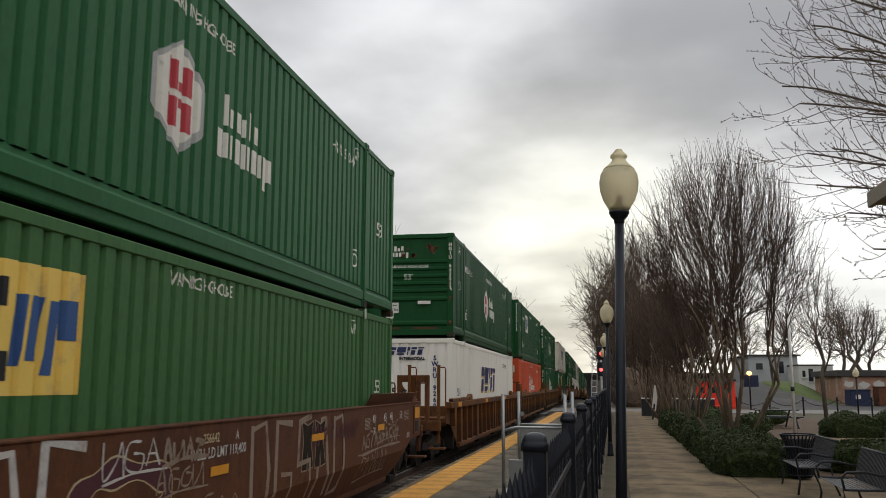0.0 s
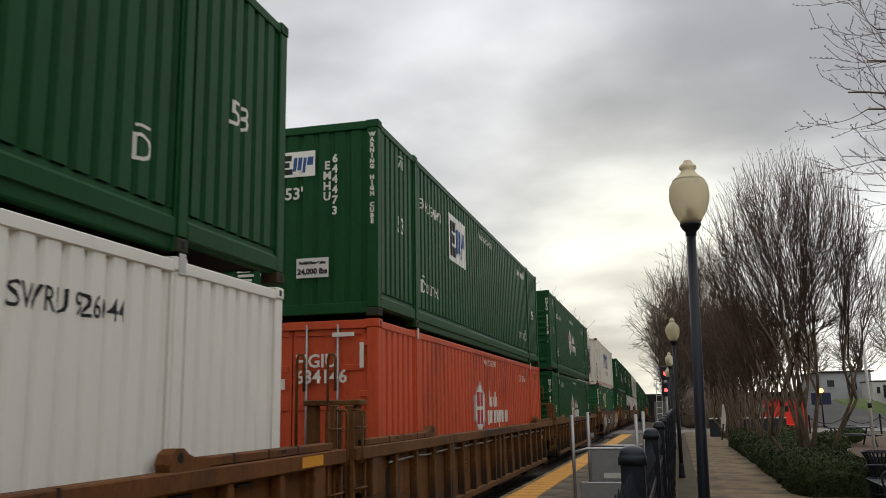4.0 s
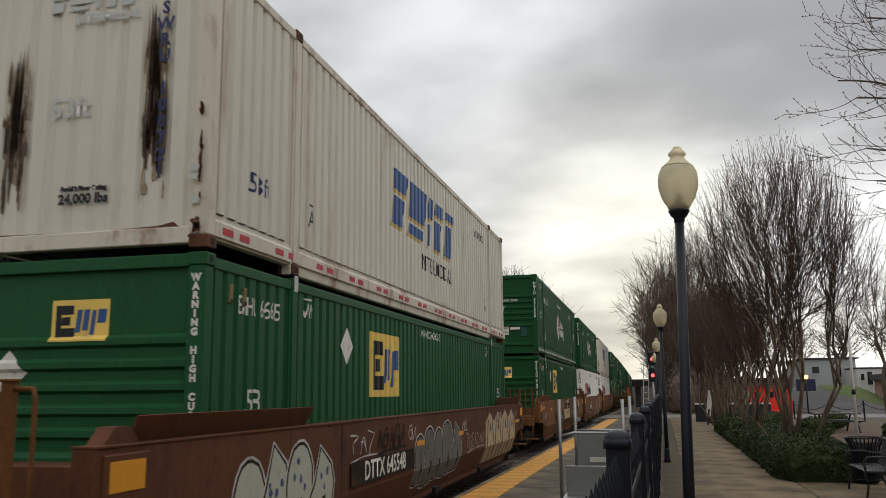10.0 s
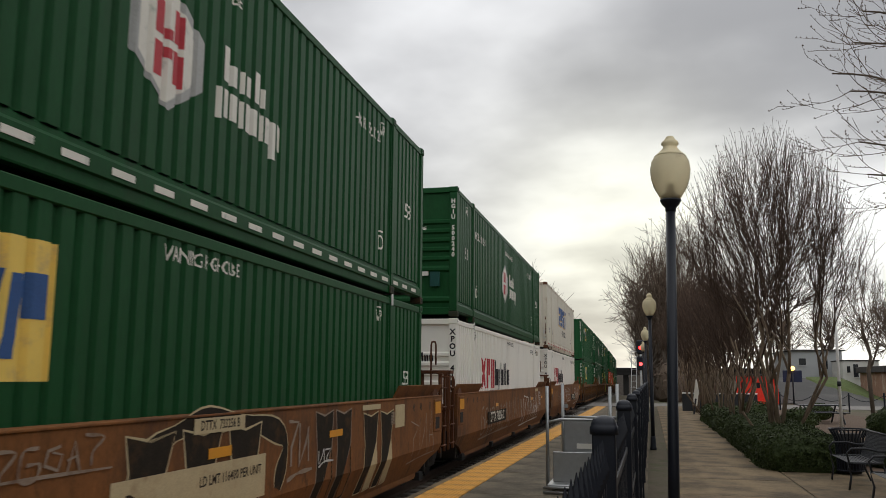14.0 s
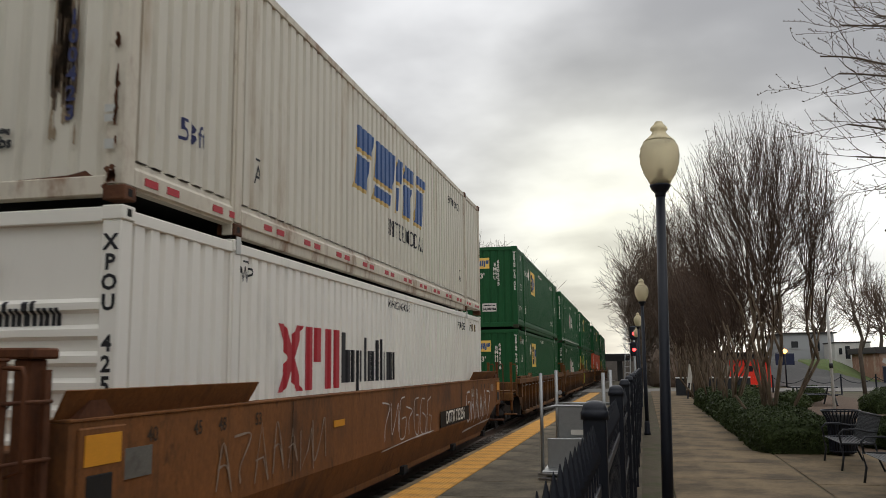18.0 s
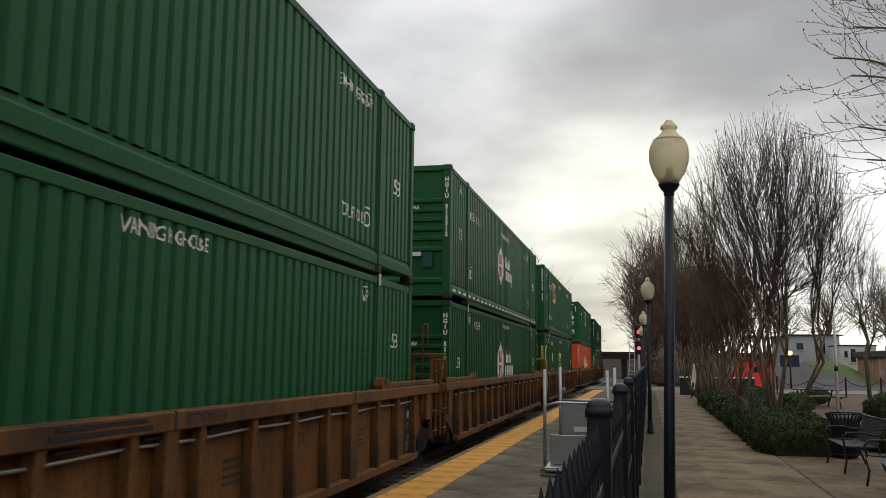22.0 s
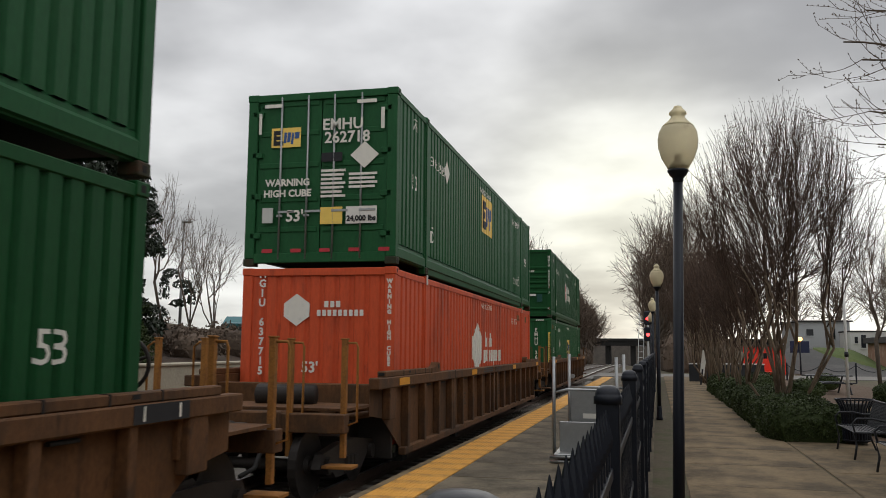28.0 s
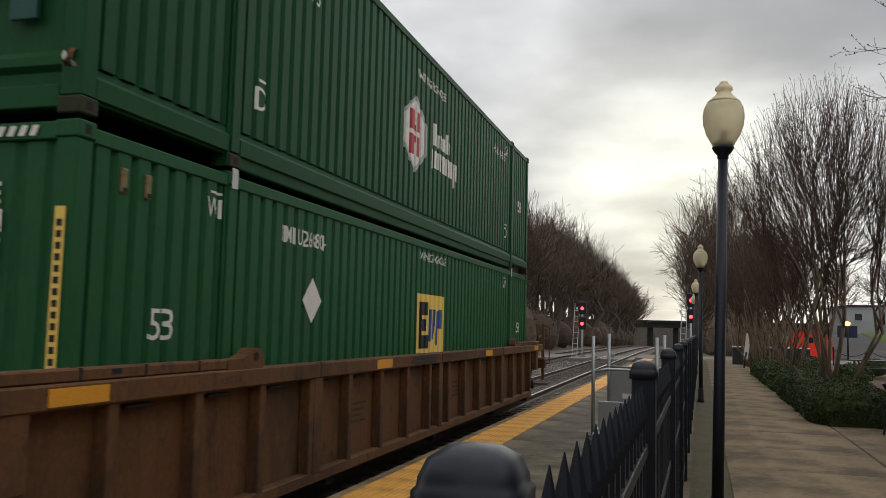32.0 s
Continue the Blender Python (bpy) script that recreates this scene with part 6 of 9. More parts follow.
ROPE = material("yellow green rope", (0.42, 0.47, 0.06), 0.8, vary=0.25, scale=20, bump=0.3)
put("tie_rope", mesh_of(pipe([(1.50, -1.26, 2.62), (1.46, -1.30, 2.2), (1.52, -1.28, 1.7), (1.50, -1.20, 1.4), (1.54, -1.32, 1.0), (1.50, -1.28, 0.62), (1.50, -1.05, 0.70)], 0.024, 6), ROPE, True), CARS[10], "yellow green rope tied to the ladder")


def track_drop(y):
    """The line falls gently away in the distance."""
    return -7.5e-5 * max(0.0, min(y, 330.0) - 60.0) ** 2


def train_travel(t):
    q = t / 32.0
    return 244.343 * q + 35.194 * q ** 2 - 66.199 * q ** 3 + 53.728 * q ** 4 - 16.25 * q ** 5


def rolling_pose(y0, base, t):
    y = y0 - train_travel(t)
    a, b = track_drop(y), track_drop(y + LENGTH)
    return pose(TRACK_X, y, base + a, math.degrees(math.atan2(b - a, LENGTH)), 0, 0)


def motions():
    times = [2.0 * i for i in range(17)]
    for y0, car, stack in zip(UNIT_Y, CARS, STACKS):
        walk(car, [(t, rolling_pose(y0, 0.0, t)) for t in times])
        for ob, base in zip(stack, (LOW_BASE, UP_BASE)):
            walk(ob, [(t, rolling_pose(y0, base, t)) for t in times])

# ---- setting ----
LEAN = 0.014            # platform, fence and walk run this much off the track's line


def along(x, y):
    """A place beside the line: x is taken at y = 0."""
    return x + LEAN * y


GROUND = material("dry winter ground", (0.085, 0.068, 0.045), 0.95, vary=0.35, scale=1.1, stain=(0.05, 0.062, 0.025), stain_amount=0.5, stain_scale=0.22, bump=0.6, bump_scale=14, spec=0.2)
CONCRETE = material("weathered concrete", (0.190, 0.136, 0.076), 0.92, vary=0.22, scale=1.3, stain=(0.052, 0.040, 0.024), stain_amount=0.85, stain_scale=0.8, bump=0.35, bump_scale=70, spread=0.08, spec=0.3)
DARK_CONCRETE = material("stained platform concrete", (0.150, 0.120, 0.080), 0.9, vary=0.28, scale=1.8, stain=(0.040, 0.034, 0.022), stain_amount=0.85, stain_scale=0.9, bump=0.35, bump_scale=70, spread=0.10, spec=0.3)
TACTILE = material("yellow tactile paving", (0.60, 0.30, 0.055), 0.75, vary=0.14, scale=5, stain=(0.30, 0.16, 0.05), stain_amount=0.4, stain_scale=1.6, bump=0.5, bump_scale=34, spread=0.07)
ASPHALT = material("asphalt", (0.055, 0.053, 0.050), 0.9, vary=0.25, scale=3, stain=(0.09, 0.085, 0.078), stain_amount=0.3, stain_scale=0.4, bump=0.4, bump_scale=120)
PALE_ROAD = material("worn pale asphalt", (0.16, 0.15, 0.135), 0.9, vary=0.15, scale=2, stain=(0.13, 0.12, 0.11), stain_amount=0.35, stain_scale=0.3, bump=0.3, bump_scale=120)
BALLAST = material("grey ballast stone", (0.125, 0.112, 0.098), 0.95, vary=0.4, scale=9, stain=(0.07, 0.058, 0.046), stain_amount=0.4, stain_scale=1.2, bump=0.9, bump_scale=26, island=0.35)
TIE = material("creosoted tie", (0.055, 0.042, 0.032), 0.95, vary=0.35, scale=8, stretch=(0.3, 3, 3), bump=0.5, bump_scale=30, spread=0.2)
RAIL = material("rail steel", (0.085, 0.055, 0.040), 0.6, metal=0.3, vary=0.2, scale=10, bump=0.15)
RAIL_TOP = material("polished rail head", (0.45, 0.45, 0.45), 0.28, metal=0.9, vary=0.1, scale=10, bump=0.02)
DIRT = material("strip of dirt and moss", (0.085, 0.068, 0.045), 0.95, vary=0.4, scale=5, stain=(0.045, 0.06, 0.018), stain_amount=0.55, stain_scale=1.3, bump=0.7, bump_scale=22)
MULCH = material("brown mulch", (0.085, 0.055, 0.035), 0.95, vary=0.4, scale=9, bump=0.8, bump_scale=25)
GRASS = material("winter grass", (0.062, 0.088, 0.020), 0.95, vary=0.35, scale=2.5, stain=(0.085, 0.080, 0.030), stain_amount=0.45, stain_scale=0.6, bump=0.6, bump_scale=18)
IRON = material("black powder-coated iron", (0.010, 0.012, 0.018), 0.42, vary=0.2, scale=8, bump=0.04)
GREY_IRON = material("weathered black metal", (0.030, 0.032, 0.036), 0.5, vary=0.25, scale=10, bump=0.08)
GLOBE = material("cream lamp globe", (0.70, 0.62, 0.42), 0.35, vary=0.06, scale=6, stain=(0.42, 0.34, 0.18), stain_amount=0.2, stain_scale=4, bump=0)
for name, value in (("Transmission Weight", 0.34), ("IOR", 1.10), ("Roughness", 0.55)):
    GLOBE.node_tree.nodes["Principled BSDF"].inputs[name].default_value = value
SIGNAL_RED = material("red signal light", (1.0, 0.03, 0.03), 0.3, vary=0.0, bump=0, emit=9.0)
AMBER_LIGHT = material("orange street light", (1.0, 0.45, 0.10), 0.3, vary=0.0, bump=0, emit=6.0)
SILVER = material("silver mast paint", (0.52, 0.53, 0.53), 0.5, metal=0.2, vary=0.1, scale=9, bump=0.05)
WHITE_POLE = material("white pole paint", (0.70, 0.69, 0.66), 0.5, vary=0.08, scale=9, bump=0.05)
BRIDGE = material("dark bridge steel and concrete", (0.020, 0.019, 0.018), 0.85, vary=0.2, scale=0.6, bump=0.2)
CABOOSE_RED = material("bright red caboose paint", (0.74, 0.050, 0.026), 0.5, vary=0.12, scale=2, bump=0.05)
BARK = material("grey brown bark", (0.105, 0.083, 0.064), 0.95, vary=0.3, scale=9, bump=0.5, bump_scale=30)
TAN_BARK = material("smooth tan crape myrtle bark", (0.190, 0.140, 0.095), 0.85, vary=0.35, scale=14, stain=(0.075, 0.055, 0.042), stain_amount=0.6, stain_scale=9, stretch=(1, 1, 0.14), bump=0.6)
FINE_TWIG = material("fine red brown twigs", (0.078, 0.052, 0.038), 0.95, vary=0.3, scale=6, bump=0, island=0.3)
TWIG = material("dark bare twigs", (0.100, 0.072, 0.052), 0.95, vary=0.3, scale=6, bump=0, island=0.25)
LEAF = material("evergreen leaves", (0.036, 0.050, 0.016), 0.55, vary=0.35, scale=8, bump=0, island=0.5, spec=0.12)
DEEP_LEAF = material("dark glossy leaves", (0.016, 0.024, 0.012), 0.5, vary=0.3, scale=4, bump=0, island=0.4)
WALL_WHITE = material("white painted wall", (0.50, 0.49, 0.46), 0.8, vary=0.08, scale=0.8, stain=(0.42, 0.41, 0.38), stain_amount=0.3, stain_scale=0.4, bump=0.1)
WALL_GREY = material("grey metal wall", (0.36, 0.37, 0.37), 0.6, vary=0.08, scale=0.8, bump=0.1)
BRICK = material("patchy brick and plaster", (0.30, 0.17, 0.115), 0.9, vary=0.2, scale=2, stain=(0.52, 0.46, 0.36), stain_amount=0.5, stain_scale=0.5, bump=0.3)
PALE_WALL = material("pale weathered concrete wall", (0.40, 0.355, 0.27), 0.9, vary=0.15, scale=1.5, stain=(0.20, 0.17, 0.12), stain_amount=0.4, stain_scale=0.6, bump=0.3, bump_scale=50)
ROOF = material("dark roof", (0.055, 0.050, 0.048), 0.85, vary=0.2, scale=2, bump=0.2)
GLASS_DARK = material("dark window glass", (0.02, 0.022, 0.025), 0.12, vary=0.1, scale=3, bump=0)
NAVY = material("navy blue steel", (0.016, 0.022, 0.055), 0.55, vary=0.15, scale=3, bump=0.1)
EAVE = material("tan eave boards", (0.20, 0.175, 0.130), 0.8, vary=0.12, scale=3, bump=0.2)


def grid_sheet(xs, ys, zf, mat):
    verts = [(x, y, zf(x, y)) for y in ys for x in xs]
    n = len(xs)
    faces = [(j * n + i, j * n + i + 1, (j + 1) * n + i + 1, (j + 1) * n + i) for j in range(len(ys) - 1) for i in range(n - 1)]
    return raw(verts, faces, mat)


def step01(a, b, v):
    t = max(0.0, min(1.0, (v - a) / (b - a)))
    return t * t * (3 - 2 * t)


def ground_z(x, y):
    z = -0.32 + track_drop(y)
    z += 1.9 * step01(-14.5, -18.5, x) * (0.8 + 0.2 * math.sin(y * 0.21))          # bank beyond the far track
    z += 0.44 * step01(-3.0, -1.0, x) * (1 - step01(70, 110, y))                      # park side
    z += 2.35 * step01(72, 92, y) * step01(7, 13, x) * (1 - 0.8 * step01(0.205, 0.262, x / max(y, 1)))   # grassy rise below the warehouse
    z += 0.8 * step01(60, 120, y) * step01(-12, -26, x)
    z += 1.7 * step01(-18.5, -25, x) * (1 - step01(56, 80, y))                     # the bank goes on rising
    return z


gx = [-2500, -600, -200, -80, -45, -30, -24, -21, -19, -18, -17, -16, -15, -14, -12, -9, -5, -3, -2.4, -1.7, -1, 0.5, 3, 6, 9, 11, 12, 13, 14, 15, 16, 17, 18, 19, 20, 21, 22, 23, 24, 25, 26, 28, 30, 34, 40, 60, 120, 300, 800, 2500]
gy = [-600, -120, -40, -15, 0, 10, 20, 30, 40, 50, 56, 62, 68, 72, 74, 76, 78, 80, 82, 84, 86, 88, 90, 92, 94, 97, 100, 106, 112, 120, 135, 150, 170, 190, 210, 240, 270, 300, 330, 400, 800, 3000]
ground = tagged(new("ground", grid_sheet(gx, gy, ground_z, GROUND)), "dry winter ground under tracks and park", "ground", kind="structure")


def lean_strip(x0, x1, y0, y1, z, t=0.0, step=4.0, straight=False):
    """A slab that follows the platform's line; before y = 0 it keeps to the track's line."""
    ys = [y0 + (y1 - y0) * i / max(1, int((y1 - y0) / step)) for i in range(max(1, int((y1 - y0) / step)) + 1)]
    bm = bmesh.new()
    rows = []
    for y in ys:
        s = LEAN * max(y, 0.0)
        rows.append([bm.verts.new(p) for p in ((x0 + s, y, z), (x1 + s, y, z), (x1 + s, y, z - t), (x0 + s, y, z - t))])
    for a, b in zip(rows, rows[1:]):
        for k in range(4):
            bm.faces.new((a[k], a[(k + 1) % 4], b[(k + 1) % 4], b[k]))
    bm.faces.new(rows[0][::-1])
    bm.faces.new(rows[-1])
    bmesh.ops.recalc_face_normals(bm, faces=bm.faces)
    return bm


# tracks: two lines on ballast, with ties and rails
bank = tagged(new("bank", grid_sheet([-60, -45, -36, -30, -26, -23, -21, -19.5, -18.5, -17.5, -16.5, -15.5, -14.4], [-40, -20, 0, 10, 16, 22, 28, 34, 40, 46, 52, 57], lambda x, y: max(1.30, ground_z(x, y) + 0.05) + 0.12 * noise.noise(Vector((x * 0.8, y * 0.5, 0))) * (x < -15), material("dark mulched bank", (0.050, 0.034, 0.024), 0.95, vary=0.4, scale=3, stain=(0.05, 0.055, 0.02), stain_amount=0.4, stain_scale=0.5, bump=0.8, bump_scale=22))), "dark brown mulched bank beyond the far track", "ground", kind="structure")
bed = tagged(new("trackbed", grid_sheet([-14, -12.6, -11.2, -9.4, -7.4, -5.1, -3.62, -3.45], [-60, -10, 10, 20, 30, 40, 50, 60, 75] + [95 + 20 * i for i in range(13)], lambda x, y: (-0.17 if -12.0 < x < -3.5 and not -7.5 < x < -7.2 else -0.24 if x > -12.7 else -0.34) + track_drop(y), BALLAST)), "grey crushed stone bed under the rails", "ballast", kind="structure")
rng = random.Random(4)
stones_v, stones_f = [], []
for _ in range(9000):
    y = 17 + 45 * rng.random() ** 1.4
    x = rng.uniform(-11.5, -3.66)
    s = rng.uniform(0.018, 0.045)
    z = -0.17 + track_drop(y)
    if abs(x + 5.1) < 1.25 and (y % 0.56) < 0.24 or abs(abs(x + 5.1) - 0.755) < 0.11:
        continue
    b = len(stones_v)
    pts = [(rng.uniform(0.7, 1.2) * s * math.cos(a), rng.uniform(0.7, 1.2) * s * math.sin(a)) for a in (0.2, 1.8, 3.4, 5.0)]
    stones_v += [(x + p, y + q, z - 0.01) for p, q in pts] + [(x + p * 0.6, y + q * 0.6, z + s * rng.uniform(0.6, 1.1)) for p, q in pts]
    stones_f += [(b + 4, b + 5, b + 6, b + 7)] + [(b + k, b + (k + 1) % 4, b + 4 + (k + 1) % 4, b + 4 + k) for k in range(4)]
put("ballast_stones", raw(stones_v, stones_f, BALLAST), bed)["kind"] = "stuff"
RAIL_PROFILE = [(-0.07, -0.17), (0.07, -0.17), (0.07, -0.155), (0.012, -0.13), (0.012, -0.05), (0.036, -0.04), (0.036, -0.002), (-0.036, -0.002), (-0.036, -0.04), (-0.012, -0.05), (-0.012, -0.13), (-0.07, -0.155)]
for cx, title in ((TRACK_X, "near"), (-9.4, "far")):
    track = thing("railway_track", "two steel rails on dark wooden ties", "railway track", kind="structure")
    for sx in (-1, 1):
        def rail_mesh(head):
            ys = [-60, 0, 60] + [80 + 20 * i for i in range(14)]
            prof = RAIL_PROFILE if not head else [(-0.030, -0.003), (0.030, -0.003), (0.030, 0.0), (-0.030, 0.0)]
            verts, faces, n = [], [], len(prof)
            for j, y in enumerate(ys):
                verts += [(cx + sx * 0.755 + p, y, q + track_drop(y)) for p, q in prof]
                if j:
                    faces += [((j - 1) * n + k, (j - 1) * n + (k + 1) % n, j * n + (k + 1) % n, j * n + k) for k in range(n)]
            return raw(verts, faces, RAIL_TOP if head else RAIL)
        r = put("rail", rail_mesh(False), track)
        put("rail_head", rail_mesh(True), r, "polished running surface")
    tie = mesh_of(boxes((-1.3, 1.3, -0.11, 0.11, -0.17, 0.0), bevel=0.012), TIE)
    for i in range(110):
        y = 8 + i * 0.56
        put("tie", tie, track, m=pose(cx + rng.uniform(-0.03, 0.03), y, -0.155 + track_drop(y), 0, 0, rng.uniform(-0.6, 0.6)))

# platform, tactile strip, fence strip, walk
platform = tagged(new("platform", mesh_of(lean_strip(-3.53, -0.10, -30, 56, 0.192, 0.6), DARK_CONCRETE)), "grey stained concrete station platform", "platform", kind="structure")
edge_slab = mesh_of(boxes((-3.54, -3.42, 0, 3.03, -0.02, 0.204), bevel=0.008), CONCRETE)
for i in range(19):
    y = -2 + i * 3.05
    put("edge_stone", edge_slab, platform, m=pose(LEAN * max(y, 0), y, 0, 0, 0, -0.8 if y >= 0 else 0))
plat_slab = mesh_of(boxes((-2.79, -0.24, 0, 1.50, 0.1, 0.204), bevel=0.006), DARK_CONCRETE)
for i in range(38):
    y = -2 + i * 1.515
    put("slab", plat_slab, platform, m=pose(LEAN * max(y, 0), y, rng.uniform(-0.002, 0.002), 0, 0, -0.8 if y >= 0 else 0))
tile_bm = boxes((0, 0.302, 0, 0.606, 0.15, 0.209), bevel=0.004)
tile = mesh_of(tile_bm, TACTILE)
dome_v, dome_f = [], []
for i in range(5):
    for j in range(10):
        cx, cy, b = 0.03 + i * 0.0605, 0.03 + j * 0.0606, len(dome_v)
        dome_v += [(cx + 0.014 * math.cos(a), cy + 0.014 * math.sin(a), 0.209) for a in (0.5, 2.07, 3.64, 5.21)] + [(cx + 0.008 * math.cos(a), cy + 0.008 * math.sin(a), 0.2145) for a in (0.5, 2.07, 3.64, 5.21)]
        dome_f += [(b + 4, b + 5, b + 6, b + 7)] + [(b + k, b + (k + 1) % 4, b + 4 + (k + 1) % 4, b + 4 + k) for k in range(4)]
domes = raw(dome_v, dome_f, TACTILE)
strip = thing("tactile_strip", "yellow raised-dot warning strip along the platform edge", "tactile paving", kind="structure")
for i in range(86):
    y = 3.2 + i * 0.611
    for k in range(2):
        t = put("tile", tile, strip, m=pose(-3.415 + k * 0.307 + LEAN * y, y, rng.uniform(-0.0015, 0.0015), 0, 0, -0.8))
        if i < 40:
            put("domes", domes, t)["kind"] = "stuff"
dirt = tagged(new("fence_strip", mesh_of(lean_strip(-0.10, 0.34, -30, 58, 0.185, 0.4), DIRT)), "narrow strip of dirt and moss under the fence", "ground", kind="structure")
base_walk = tagged(new("walkway", mesh_of(lean_strip(0.34, 2.36, -30, 58, 0.190, 0.3), DIRT)), "concrete walk of large slabs beside the fence", "pavement", kind="structure")
slab_m = mesh_of(boxes((0.345, 2.345, 0, 2.225, 0.1, 0.205), bevel=0.008), CONCRETE)
for i in range(28):
    y = -3.9 + i * 2.24
    put("slab", slab_m, base_walk, m=pose(LEAN * max(y, 0), y, rng.uniform(-0.003, 0.003), rng.uniform(-0.05, 0.05), 0, -0.8 if y >= 0 else 0))
plaza = tagged(new("plaza", mesh_of(lean_strip(2.36, 9.5, -20, 18.4, 0.190, 0.3), DIRT)), "pale concrete plaza with benches", "pavement", kind="structure")
plaza_slab = mesh_of(boxes((0.01, 2.37, 0.01, 2.43, 0.1, 0.207), bevel=0.008), CONCRETE)
for i in range(9):
    for k in range(3):
        y = -3.6 + i * 2.44
        put("slab", plaza_slab, plaza, m=pose(2.37 + k * 2.38 + LEAN * max(y, 0), y, rng.uniform(-0.003, 0.003), 0, 0, -0.8 if y >= 0 else 0))
beds = tagged(new("planting_bed", mesh_of(lean_strip(2.40, 10.0, 18.45, 56, 0.20, 0.3), MULCH)), "brown mulched planting bed under the trees", "ground", kind="structure")
path = tagged(new("park_path", mesh_of(boxes((4.6, 14, 26.5, 31.0, 0.0, 0.215)), CONCRETE)), "pale concrete path across the park", "pavement", kind="structure")

# the road that crosses the line
road = tagged(new("road", mesh_of(boxes((-3.4, 80, 58.5, 66.5, -0.2, 0.16)), PALE_ROAD)), "worn pale asphalt road crossing the tracks", "road", kind="structure")
road2 = tagged(new("road", mesh_of(boxes((-80, -12.4, 58.5, 66.5, -0.4, -0.04)), PALE_ROAD)), "worn pale asphalt road crossing the tracks", "road", kind="structure")
for cx in (-7.25, -5.1, -9.4, -11.6, -3.75):
    w = {-7.25: 1.25, -11.6: 1.2, -3.75: 0.5}.get(cx, 1.3)
    tagged(new("crossing_panel", mesh_of(boxes((cx - w / 2, cx + w / 2, 58.7, 66.3, -0.2, -0.012), bevel=0.01), PALE_ROAD)), "concrete panel between the rails of the crossing", "road", kind="structure")
lot = tagged(new("parking_lot", mesh_of(boxes((12.0, 70, 66.6, 79.5, -0.2, 0.15)), ASPHALT)), "dark asphalt lot beyond the road", "road", kind="structure")
drive = tagged(new("drive", grid_sheet([11, 12, 13, 14, 15, 16, 17, 18, 19, 20, 21, 22, 23, 24, 25], [72, 74, 76, 78, 80, 82, 84, 86, 88, 90, 92, 94, 97], lambda x, y: ground_z(x, y) + 0.05, ASPHALT)), "dark asphalt drive climbing beside the grass", "road", kind="structure")
rise_v, rise_f = [], []
for i in range(25):
    side = 0.178 + 0.0034 * i
    low = float(np.interp(side, [0.178, 0.19, 0.2107, 0.235, 0.255], [88.2, 84.5, 81.6, 80.5, 79.8]))
    for k in range(13):
        y = low + (97 - low) * k / 12 + 0.25 * math.sin(i * 1.7 + k)
        x = side * y
        rise_v.append((x, y, ground_z(x, y) + 0.13 + (0.02 if k else -0.10)))
        if i and k:
            a = i * 13 + k
            rise_f.append((a - 14, a - 1, a, a - 13))
rise = tagged(new("grass_slope", raw(rise_v, rise_f, GRASS)), "green winter grass on a low slope", "grass", kind="structure")

# ---- fence ----
fence = thing("picket_fence", "black metal picket fence with domed square posts", "fence")
POST_Y0, POST_GAP = 0.80, 2.44
FENCE_X = -0.178


def square_cap():
    bm = bmesh.new()
    prof = [(0.050, 1.765), (0.050, 1.792), (0.046, 1.796), (0.045, 1.804), (0.038, 1.820), (0.024, 1.830), (0.001, 1.833)]
    rings = []
    for r, z in prof:
        k = 0.30 * r if r > 0.03 else 0.55 * r
        ring = []
        for sx, sy in ((1, 1), (-1, 1), (-1, -1), (1, -1)):
            a, b = Vector((sx * r, sy * (r - k), z)), Vector((sx * (r - k), sy * r, z))
            ring += [bm.verts.new(p) for p in ((a, b) if sx * sy > 0 else (b, a))]
        rings.append(ring)
    for a, b in zip(rings, rings[1:]):
        for i in range(8):
            bm.faces.new((a[i], a[(i + 1) % 8], b[(i + 1) % 8], b[i]))
    bm.faces.new(rings[0][::-1])
    bm.faces.new(rings[-1])
    return bm


post_me = mesh_of(boxes((-0.042, 0.042, -0.042, 0.042, 0.15, 1.77), bevel=0.005), IRON)
cap_me = mesh_of(square_cap(), IRON, True)
rail_me = mesh_of(boxes((-0.018, 0.018, 0.042, POST_GAP - 0.042, -0.022, 0.022), bevel=0.004), IRON)


def picket():
    bm = boxes((-0.0125, 0.0125, -0.0125, 0.0125, 0.25, 1.62))
    lathe([(0.020, 1.60), (0.024, 1.63), (0.017, 1.66), (0.001, 1.735)], 6, bm)
    return bm


picket_me = mesh_of(picket(), IRON)
rest_v, rest_f, count = [], [], 0
for i in range(-2, 22):
    y = POST_Y0 + i * POST_GAP
    m = pose(FENCE_X + LEAN * y, y, 0, 0, 0, -0.8)
    po = put("post", post_me, fence, m=m)
    put("post_cap", cap_me, po, m=pose(0, 0, -0.018))
    for z in (0.38, 1.10, 1.50):
        put("fence_rail", rail_me, fence, m=m @ pose(0, 0, z))
    for k in range(17):
        d = 0.135 + k * 0.1356
        if count < 300:
            put("picket", picket_me, fence, m=m @ pose(0, d, 0))
            count += 1
        else:
            b = len(rest_v)
            vv = picket_me.vertices
            rest_v += [tuple(m @ Vector((v.co.x, v.co.y + d, v.co.z))) for v in vv]
            rest_f += [tuple(b + q for q in p.vertices) for p in picket_me.polygons]
put("far_pickets", raw(rest_v, rest_f, IRON), fence)["kind"] = "stuff"


